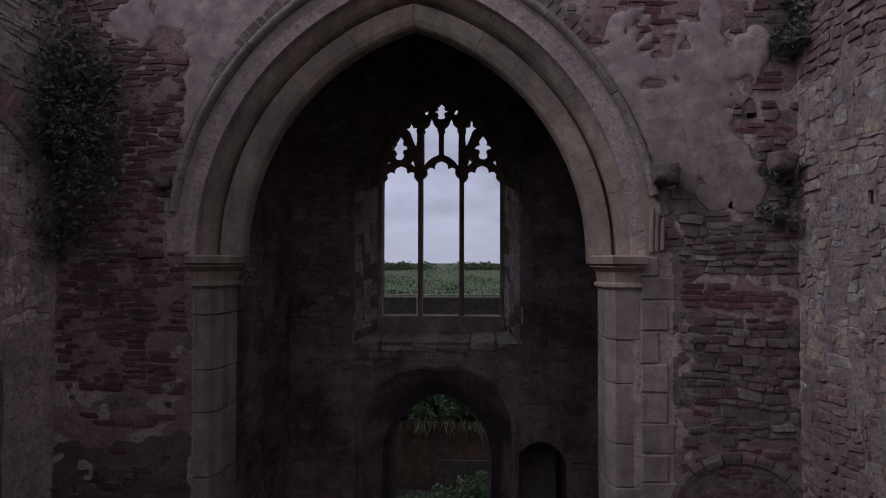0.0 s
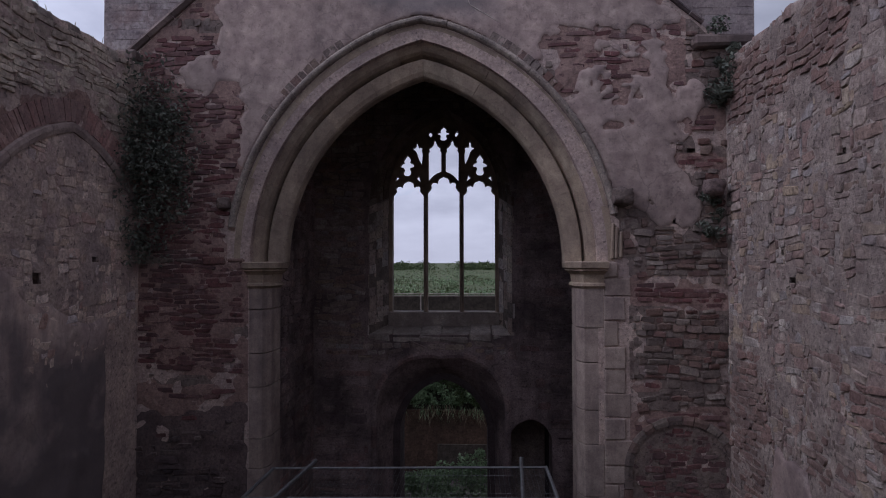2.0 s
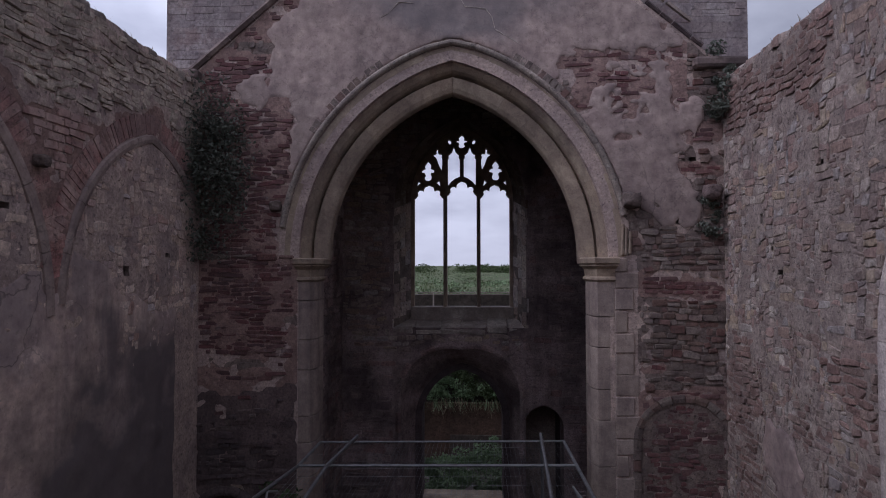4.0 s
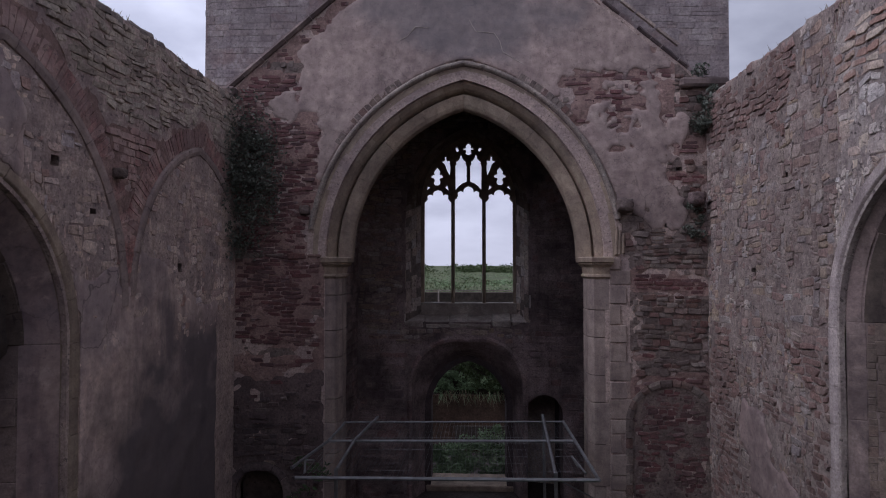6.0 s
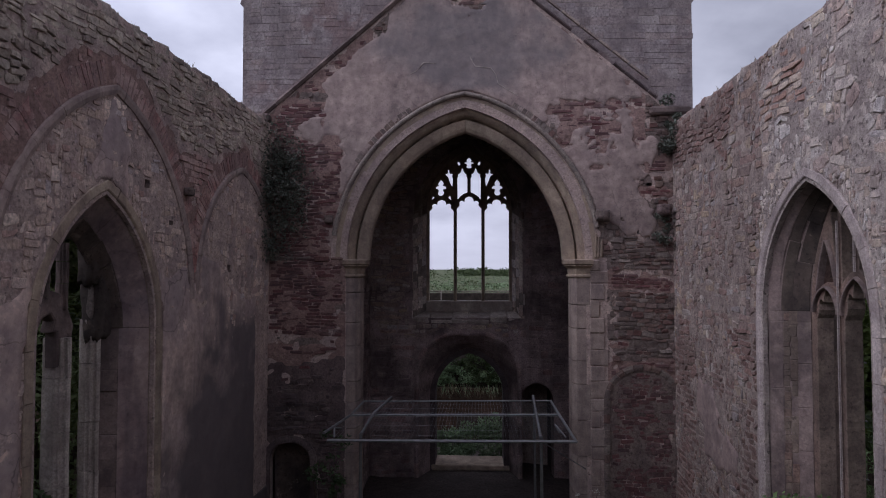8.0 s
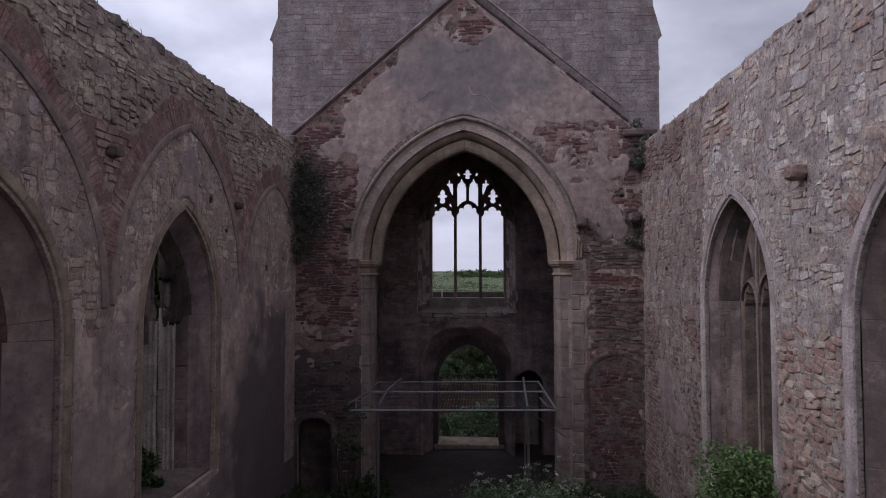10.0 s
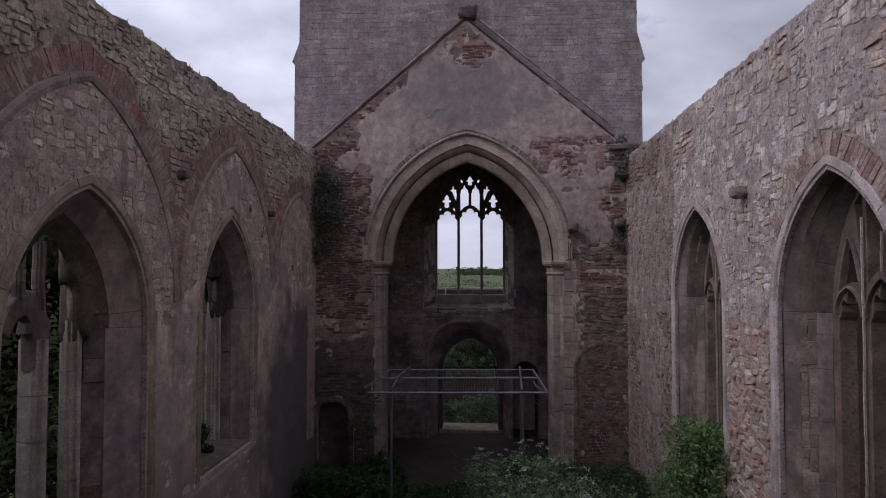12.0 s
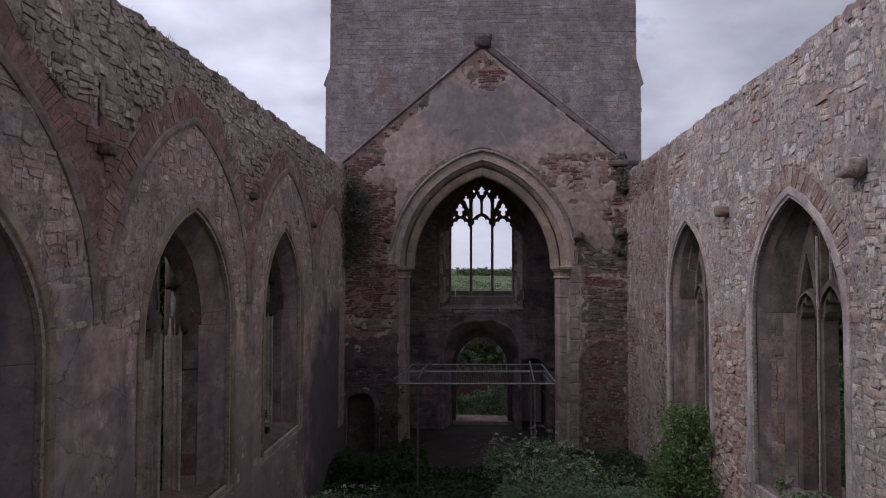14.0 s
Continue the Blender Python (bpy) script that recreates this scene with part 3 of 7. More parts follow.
def pack(u0, u1, v0, v1, cell, wr, hr, want, rng):
    """Uncoursed rubble: blocks of many sizes fitted into one another; (u, v, w, h, turn)."""
    nu, nv = int((u1 - u0) / cell), int((v1 - v0) / cell)
    free = np.array([[want(u0 + (i + 0.5) * cell, v0 + (j + 0.5) * cell) for j in range(nv)] for i in range(nu)], dtype=bool)
    out = []
    for j in range(nv):
        for i in range(nu):
            if not free[i, j]:
                continue
            w, h = rng.choice(wr), rng.choice(hr)
            w = min(w, nu - i)
            h = min(h, nv - j)
            k = 1
            while k < w and free[i + k, j]:
                k += 1
            w = k
            k = 1
            while k < h and free[i:i + w, j + k].all():
                k += 1
            h = k
            free[i:i + w, j:j + h] = False
            if w * h < 2:
                continue
            u, v = u0 + (i + w / 2) * cell, v0 + (j + h / 2) * cell
            out.append((u + 0.03 * nz(u, v, 1.3, 50), v + 0.06 * nz(u, v, 0.8, 51), w * cell, h * cell, rng.uniform(-0.05, 0.05)))
    return out


def bend(u, v):
    """How far the coursing wanders from true."""
    return 0.045 * nz(u, v, 1.7, 101) + 0.022 * nz(u, v, 6.0, 102) + 0.022 * nz(u, v, 13.0, 105), 0.050 * nz(u, v, 1.1, 103) + 0.026 * nz(u, v, 5.0, 104) + 0.020 * nz(u, v, 12.0, 106)


def build_stones(stones, square, proud, joint, material, m, parent, name, rng, near=None, limit=300, stuff_label="", warp=1.0):
    """Lays the stones out: those near the path as pieces of their own, the rest joined."""
    V, F, base, count = [], [], 0, 0
    for u, v, w, h, turn in stones:
        k = rng.randrange(len(TEMPLATES[square]))
        d = rng.uniform(*proud)
        jw = joint * rng.uniform(0.6, 1.3)
        loc = Matrix.Translation((u, v, 0)) @ Matrix.Rotation(turn if not square else turn * 0.3, 4, "Z") @ Matrix.Diagonal((max(0.02, w - jw), max(0.015, h - jw), d, 1))
        if near is not None and count < limit and near(u, v):
            if warp:
                (du, dv), (eu, ev) = bend(u, v), bend(u + 0.06, v)
                loc = Matrix.Translation((warp * du, warp * dv, 0)) @ Matrix.Translation((u, v, 0)) @ Matrix.Rotation(warp * (ev - dv) / 0.06, 4, "Z") @ Matrix.Translation((-u, -v, 0)) @ loc
            key = (square, k, material.name)
            if key not in POOL:
                tv, tf = TEMPLATES[square][k]
                POOL[key] = mesh_of(name, tv, [[i for i in q if i >= 0] for q in tf], material, smooth=False)
            put(name, POOL[key], parent, m=m @ loc)
            count += 1
            continue
        tv, tf = TEMPLATES[square][k]
        a = np.array(loc)
        w3 = tv @ a[:3, :3].T + a[:3, 3]
        if warp:
            for j in range(8):
                du, dv = bend(w3[j, 0], w3[j, 1])
                for q in (j, j + 8, j + 16):
                    w3[q, 0] += warp * du
                    w3[q, 1] += warp * dv
            du, dv = bend(u, v)
            w3[24, :2] += (warp * du, warp * dv)
        a = np.array(m)
        V.append(w3 @ a[:3, :3].T + a[:3, 3])
        F.append(np.where(tf >= 0, tf + base, -1))
        base += len(tv)
    if V:
        faces = [[i for i in q if i >= 0] for q in np.concatenate(F).tolist()]
        ob = put(name + "s", mesh_of(name + "s", np.concatenate(V).tolist(), faces, material, smooth=False), parent, stuff_label)
        ob["kind"] = "stuff"


def sheet(field, u0, u1, v0, v1, cell, thick, material, m, name, parent, label="", rough=0.012, edge=0.02):
    """A skin of plaster where field(u, v) is above nought, thinning out to a ragged edge."""
    nu, nv = int((u1 - u0) / cell) + 1, int((v1 - v0) / cell) + 1
    val = np.array([[field(u0 + i * cell, v0 + j * cell) for j in range(nv + 1)] for i in range(nu + 1)])
    verts, index, faces = [], {}, []

    def vert(u, v, f):
        key = (round(u, 4), round(v, 4))
        if key not in index:
            index[key] = len(verts)
            d = thick * min(1.0, 0.55 + max(0.0, f) / edge * 0.45) + rough * nz(u, v, 3.0, 2.0) + rough * 0.5 * nz(u, v, 9.0, 4.0)
            verts.append(m @ Vector((u, v, d)))
        return index[key]

    for i in range(nu):
        for j in range(nv):
            c = [(i, j), (i + 1, j), (i + 1, j + 1), (i, j + 1)]
            fs = [val[a] for a in c]
            if max(fs) <= 0:
                continue
            pts = [(u0 + a * cell, v0 + b * cell) for a, b in c]
            poly, rim = [], []
            for k in range(4):
                p, q, fp, fq = pts[k], pts[(k + 1) % 4], fs[k], fs[(k + 1) % 4]
                if fp > 0:
                    poly.append(vert(*p, fp))
                if (fp > 0) != (fq > 0):
                    t = fp / (fp - fq)
                    w = (p[0] + (q[0] - p[0]) * t, p[1] + (q[1] - p[1]) * t)
                    poly.append(vert(*w, 0.0))
                    rim.append((w, fp > 0))
            poly = [a for k, a in enumerate(poly) if a != poly[k - 1]]
            if len(poly) >= 3:
                faces.append(poly)
                if len(rim) == 2:
                    (wa, out), (wb, _o) = rim
                    if not out:
                        wa, wb = wb, wa
                    n0 = len(verts)
                    ta, tb = verts[vert(*wa, 0.0)].copy(), verts[vert(*wb, 0.0)].copy()
                    n0 = len(verts)
                    verts.extend([ta, tb, m @ Vector((*wb, -0.006)), m @ Vector((*wa, -0.006))])
                    faces.append((n0 + 1, n0, n0 + 3, n0 + 2))
    if faces:
        return put(name, mesh_of(name, verts, faces, material, smooth=True), parent, label)


def box_mesh(bm, size, m, bevel=0.01, jitter=0.0, rng=None):
    r = bmesh.ops.create_cube(bm, size=1.0, matrix=m @ Matrix.Diagonal((*size, 1)))
    if jitter and rng:
        for v in r["verts"]:
            v.co += Vector((rng.uniform(-1, 1), rng.uniform(-1, 1), rng.uniform(-1, 1))) * jitter
    if bevel:
        es = list({e for v in r["verts"] for e in v.link_edges})
        bmesh.ops.bevel(bm, geom=es, offset=bevel, segments=1, affect="EDGES")


def tube(bm, a, b, r, r2=None, n=8):
    a, b = Vector(a), Vector(b)
    d = b - a
    q = d.to_track_quat("Z", "Y").to_matrix().to_4x4()
    bmesh.ops.create_cone(bm, cap_ends=True, segments=n, radius1=r, radius2=r if r2 is None else r2, depth=d.length, matrix=Matrix.Translation((a + b) / 2) @ q)


# ---- leaves ----
def leaf_arrays(centres, size, rng, up=0.5, aspect=0.55):
    """Folded leaves, one at each centre, as vertex and face arrays."""
    c = np.asarray(centres, dtype=float)
    n = len(c)
    s = rng.uniform(size[0], size[1], n)[:, None]
    nrm = rng.normal(size=(n, 3))
    nrm[:, 2] += up * 2
    nrm /= np.linalg.norm(nrm, axis=1)[:, None]
    t = rng.normal(size=(n, 3))
    t -= nrm * (t * nrm).sum(1)[:, None]
    t /= np.linalg.norm(t, axis=1)[:, None]
    b = np.cross(nrm, t)
    v = np.stack([c - t * s * 0.5, c + b * s * aspect * 0.5 + nrm * s * 0.1, c + t * s * 0.6 - nrm * s * 0.12, c - b * s * aspect * 0.5 + nrm * s * 0.1], 1).reshape(-1, 3)
    i = np.arange(n)[:, None] * 4
    f = np.concatenate([i + np.array([[0, 1, 2]]), i + np.array([[0, 2, 3]])])
    return v, f


def leaf_mesh(name, centres, size, material, seed, up=0.5, aspect=0.55):
    v, f = leaf_arrays(centres, size, np.random.default_rng(seed), up, aspect)
    me = bpy.data.meshes.new(name)
    me.vertices.add(len(v))
    me.vertices.foreach_set("co", v.ravel())
    me.loops.add(f.size)
    me.loops.foreach_set("vertex_index", f.ravel().astype(np.int32))
    me.polygons.add(len(f))
    me.polygons.foreach_set("loop_start", np.arange(0, f.size, 3, dtype=np.int32))
    me.update(calc_edges=True)
    me.materials.append(material)
    return me


# ---- ground ----
def ground_height(x, y):
    z = 0.06 * nz(x, y, 0.7) + 0.03 * nz(x, y, 2.3)
    if y > 4.6:
        z -= 0.75 * min(1, (y - 4.6) / 3.0)
    if y > 9.36:
        z = min(2.85, 0.85 + 2.2 * (y - 9.36)) + 0.08 * nz(x, y, 1.5)
    if y > 11.5:
        z = 2.85 - 0.6 * min(1, (y - 11.5) / 30) + 0.25 * nz(x, y, 0.08)
    return z


def axis_steps(near, step, far, extra=()):
    a = list(np.arange(-near, near + step / 2, step))
    k = near
    while k < far:
        k *= 1.35
        a += [-k, k]
    return sorted(set([round(float(q), 3) for q in a] + list(extra)))


GX = axis_steps(16, 0.5, 3200)
GY = axis_steps(18, 0.4, 3200, (9.34, 9.37, 9.6, 9.9))
gv = [(x, y, ground_height(x, y)) for y in GY for x in GX]
gf, nx = [], len(GX)
for j in range(len(GY) - 1):
    for i in range(nx - 1):
        gf.append((j * nx + i, j * nx + i + 1, (j + 1) * nx + i + 1, (j + 1) * nx + i))
ground_me = mesh_of("ground", gv, gf, GRASS_GROUND, smooth=True)
ground_me.materials.append(EARTH)
for p in ground_me.polygons:
    c = p.center
    if (abs(c.x) < 3.4 and -17 < c.y < 9.4) or 9.3 < c.y < 10.5:
        p.material_index = 1
ground = tagged(new("ground", ground_me), "rough green grassland and bare trodden earth", "ground", kind="structure")

# ---- walls: planes ----
MT = basis((0, 0, 0), (1, 0, 0), (0, 0, 1), (0, -1, 0))
_ul = Vector((0.025, 1, 0)).normalized()
ML = basis((-3.22, 0, 0), _ul, (0, 0, 1), _ul.cross(Vector((0, 0, 1))))
MR = basis((3.46, 0, 0), (0, -1, 0), (0, 0, 1), (-1, 0, 0))
MW = basis((0, 3.5, 0), (1, 0, 0), (0, 0, 1), (0, -1, 0))

# tower arch: centre, half width, rise, springing
TA = (0.065, 1.645, 2.20, 4.74)
# windows of the long walls: centre, half width, rise, springing, sill; centre and half width of the tracery
LEFT_WINDOWS = [(-4.39, 0.88, 1.36, 3.95, 1.85, -4.33, 0.50), (-7.57, 1.01, 1.39, 3.95, 1.85, -7.58, 0.52), (-11.0, 1.02, 1.40, 3.95, 1.85, -11.0, 0.50)]
RIGHT_WINDOWS = [(3.93, 0.93, 1.34, 4.12, 1.9, 3.90, 0.52), (7.30, 0.97, 1.39, 4.12, 1.9, 7.29, 0.52), (10.72, 0.97, 1.39, 4.12, 1.9, 10.72, 0.52)]
# blind arches of the blocked arcade: centre, half width, rise, springing
BLIND = [(-1.15, 1.42, 1.75, 4.32), (-4.27, 1.58, 2.15, 4.22), (-7.6, 1.64, 2.2, 4.2), (-11.0, 1.64, 2.2, 4.2), (-14.4, 1.64, 2.2, 4.2)]


# putlog holes and lost stones: along the wall, height, width, height of the hole
LEFT_HOLES = [(-1.58, 4.60, 0.14, 0.16), (-0.80, 4.78, 0.09, 0.09), (-3.71, 5.52, 0.14, 0.12), (-3.19, 5.12, 0.12, 0.11), (-9.36, 6.12, 0.06, 0.42)]
RIGHT_HOLES = [(1.0, 5.14, 0.10, 0.14), (1.36, 4.58, 0.13, 0.12), (2.13, 5.59, 0.12, 0.10), (1.2, 4.83, 0.09, 0.09), (5.7, 4.93, 0.1, 0.1), (9.3, 5.0, 0.14, 0.12)]
FOOT_RECESS = (-2.83, 0.34, 0.30, 1.42, -0.2)
END_HOLES = [(3.06, 5.98, 0.13, 0.10), (2.92, 5.2, 0.11, 0.09)]


def near_hole(holes, u, v):
    return any(abs(u - a) < w / 2 + 0.01 and abs(v - b) < h / 2 + 0.01 for a, b, w, h in holes)


def hole_loops(holes):
    out = []
    for a, b, w, h in holes:
        out.append([(a - w / 2, b - h * 0.4), (a - w * 0.1, b - h / 2), (a + w / 2, b - h * 0.42), (a + w * 0.46, b + h * 0.36), (a + w * 0.1, b + h / 2), (a - w * 0.42, b + h * 0.42)])
    return out


def hole_backs(holes, m, parent):
    for a, b, w, h in holes:
        bm = bmesh.new()
        box_mesh(bm, (w + 0.08, h + 0.08, 0.1), m @ Matrix.Translation((a, b, -0.32)), 0.0)
        part("hole_back", bm, DARK_STONE, parent)


def outline(w, off=0.0, n=14):
    cx, a, rise, spring, sill = w[:5]
    return [(cx - a - off, sill)] + arch(cx, a, rise, spring, n, off) + [(cx + a + off, sill)]


def ragged_top(u0, u1, z, amount, step=0.22, seed=0.0):
    n = max(2, int(abs(u1 - u0) / step))
    return [(u0 + (u1 - u0) * i / n, z + amount * nz(u0 + (u1 - u0) * i / n, seed, 1.1, seed) + amount * 0.7 * nz(i * 0.9, seed, 1.7, 3.0)) for i in range(n + 1)]


# ---- wall with the tower arch ----
def gable_z(u):
    return 7.2 + (10.0 - 7.2) * (1 - abs(u - 0.05) / 3.4)


wall_north = thing("wall_north", "gabled end wall of brick, rubble and flaking plaster with a tall pointed arch", "wall", "structure")
arch_cut = [(p, q) for p, q in arch(*TA, 20, 0.33)]
loop = [(-3.6, -0.4), (-3.6, 7.12), (-3.3, 7.2), (0.05, 10.0), (3.42, 7.2), (3.75, 7.15), (3.75, -0.4), (arch_cut[-1][0], -0.4)] + list(reversed(arch_cut)) + [(arch_cut[0][0], -0.4)]
put("core", plate("core", [loop, outline(FOOT_RECESS)] + hole_loops(END_HOLES), 0.0, -1.0, MORTAR, MT), wall_north)
hole_backs(END_HOLES, MT, wall_north)
bm = bmesh.new()
box_mesh(bm, (0.9, 2.4, 0.1), MT @ Matrix.Translation((-2.83, 0.8, -0.88)), 0.0)
part("recess_back", bm, DARK_STONE, wall_north)


def arch_gap(u, v, off=0.61):
    if v < TA[3]:
        return u < -1.96 or u > 2.12
    return not in_arch(u, v, *TA, off)


def tower_plaster(u, v):
    """Where plaster still clings to the gable end: above nought."""
    n = 0.16 * nz(u, v, 1.6, 7) + 0.10 * nz(u, v, 5.0, 8) + 0.07 * nz(u, v, 13.0, 9)
    hood = 0.0
    if v > TA[3]:
        r = (TA[1] ** 2 + TA[2] ** 2) / (2 * TA[1])
        hood = math.hypot(abs(u - TA[0]) + r - TA[1], v - TA[3]) - r - 0.595
        hood = hood if hood > 0 else -1
    else:
        hood = u - 2.2
    top = gable_z(u) - v - 0.1
    left = u + 2.02 + max(0, v - 7.3) * 0.1 + (0.25 if v > 6.85 else 0.0)
    right = 3.02 - u - max(0, v - 7.2) * 0.55
    low = v - 5.3 + 1.2 * n + 0.25 * nz(u, v, 3.0, 43)
    f = min(left, right + n, low, 0.45)
    blob = 0.2 - math.hypot((u + 2.55) * 1.0, (v - 6.95) * 0.8)
    f = max(f, blob)
    band = 0.22 * nz(u * 0.6, v * 4.0, 1.0, 44)
    patch = min(math.hypot((u - 2.20) * 0.75, (v - 6.88) * 0.85) - 0.36 + 1.5 * n + band, math.hypot((u - 2.98) * 1.3, (v - 6.92) * 0.55) - 0.30 + 1.2 * n + band, math.hypot((u - 1.72) * 0.8, (v - 7.05) * 1.1) - 0.20 + 1.4 * n + band)
    flake = 0.55 - nz(u, v, 1.35, 41) - 0.35 * nz(u, v, 5.2, 42) if v < 7.9 else 0.5
    f = min(f, patch, flake)
    crown = math.hypot((u - 0.15) * 0.75, v - 9.85) - 0.68 + 2.5 * n
    slope = 0.26 - abs(gable_z(u) - v - 0.14) if u < -1.2 else -1
    f = min(f, crown, -slope + 0.08 if u < -1.2 else 9)
    for a, b, w, h in END_HOLES:
        f = min(f, math.hypot(u - a, v - b) - w * 0.62)
    return min(f + n * 0.8, hood + abs(n) * 0.2, top)


rng = random.Random(21)
sheet(tower_plaster, -3.3, 3.4, 5.0, 10.0, 0.035, 0.024, PLASTER_GABLE, MT, "plaster", wall_north, "pinkish-grey stained and flaking lime plaster")


def tower_brick_zone(u, v):
    if u < -1.5:
        return (5.55 < v < 6.9 + 0.2 * nz(u, v, 2.0, 30) and nz(u * 0.5, v * 3.0, 1.0, 34) > -0.5) or nz(u * 0.4, v * 2.2, 1.0, 31) > -0.3
    if (6.3 < v < 7.8 and 1.6 < u < 3.0) or (v > 9.0 and nz(u, v, 2.5, 35) > -0.2):
        return True
    return nz(u * 0.45, v * 2.6, 1.0, 33) > 0.08


def tower_free(u, v):
    return -3.22 < u < 3.45 and not in_arch(u, v, *FOOT_RECESS[:4], 0.12) and not near_hole(END_HOLES, u, v) and arch_gap(u, v) and v < gable_z(u) - 0.1 and tower_plaster(u, v) < 0.02 and not (u > 2.05 and u < 2.42 and v < 4.75) and not in_arch(u, v, 2.93, 0.53, 0.50, 2.45, 0.02)


# foot of the wall where shade is put into darker stone and pointing
def shaded_foot(u, v):
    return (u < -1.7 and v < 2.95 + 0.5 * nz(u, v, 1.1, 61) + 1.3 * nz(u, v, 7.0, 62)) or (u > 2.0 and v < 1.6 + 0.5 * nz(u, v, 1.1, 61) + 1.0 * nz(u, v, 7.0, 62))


shaded_low = lambda u, v: u < -1.7 and v < 3.1 + 0.4 * nz(u, v, 1.1, 61)
face = lay(-3.25, 3.45, 0.0, 3.0, (0.06, 0.10), (0.10, 0.27), lambda u, v: tower_free(u, v) and shaded_foot(u, v), rng, wave=0.04, ragged=0.2)
build_stones(face, 0, (0.012, 0.04), 0.014, DARK_MASONRY, MT, wall_north, "stone", rng)
face = lay(-3.25, 3.45, 0.0, 10.0, (0.050, 0.066), (0.16, 0.32), lambda u, v: tower_free(u, v) and not shaded_foot(u, v) and tower_brick_zone(u, v), rng, wave=0.05, ragged=0.15)
build_stones(face, 0, (0.006, 0.021), 0.006, BRICK_DARK, MT, wall_north, "brick", rng, lambda u, v: u < -1.9 and 4.4 < v < 7.4, 300, "weathered red bricks", warp=0.45)
face = lay(-3.25, 3.45, 0.0, 10.0, (0.05, 0.115), (0.07, 0.23), lambda u, v: tower_free(u, v) and not shaded_foot(u, v) and not tower_brick_zone(u, v), rng, wave=0.05, ragged=0.3)
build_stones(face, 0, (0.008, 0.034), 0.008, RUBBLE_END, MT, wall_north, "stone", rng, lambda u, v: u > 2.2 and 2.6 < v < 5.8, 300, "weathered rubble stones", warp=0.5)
# relieving row of bricks on edge over the hood, where the plaster has gone
full = arch(*TA, 20)
for part_path in (full[9:17], full[22:30]):
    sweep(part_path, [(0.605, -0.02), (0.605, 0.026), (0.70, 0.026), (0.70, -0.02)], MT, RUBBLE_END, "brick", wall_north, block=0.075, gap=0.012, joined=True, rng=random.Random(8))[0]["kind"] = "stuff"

# moulded orders of the arch
arch_ring = thing("tower_arch", "tall pointed chancel-style arch of moulded buff limestone on carved capitals", "arch", "structure")
path = arch(*TA, 28)
r3 = random.Random(5)
sweep(path, [(0.0, -0.47), (0.0, -0.335), (0.015, -0.30), (0.06, -0.262), (0.12, -0.238), (0.18, -0.226), (0.192, -0.228), (0.20, -0.285), (0.225, -0.32), (0.36, -0.31), (0.36, -0.62), (0.13, -0.62)], MT, ASHLAR, "voussoir", arch_ring, block=0.52, gap=0.003, rng=r3)
sweep(path, [(0.215, -0.34), (0.226, -0.26), (0.236, -0.20), (0.262, -0.145), (0.30, -0.108), (0.345, -0.085), (0.378, -0.055), (0.385, -0.035), (0.392, -0.085), (0.420, -0.09), (0.428, -0.015), (0.443, 0.0), (0.515, 0.004), (0.528, -0.03), (0.53, -0.34)], MT, ASHLAR, "voussoir", arch_ring, block=0.42, gap=0.003, rng=r3)
sweep(arch(*TA, 28)[3:-4], [(0.525, -0.04), (0.527, 0.03), (0.535, 0.058), (0.553, 0.074), (0.575, 0.074), (0.598, 0.05), (0.605, 0.03), (0.605, -0.04)], MT, RUBBLE_DARK, "hood_mould", arch_ring, block=0.75, rng=r3)


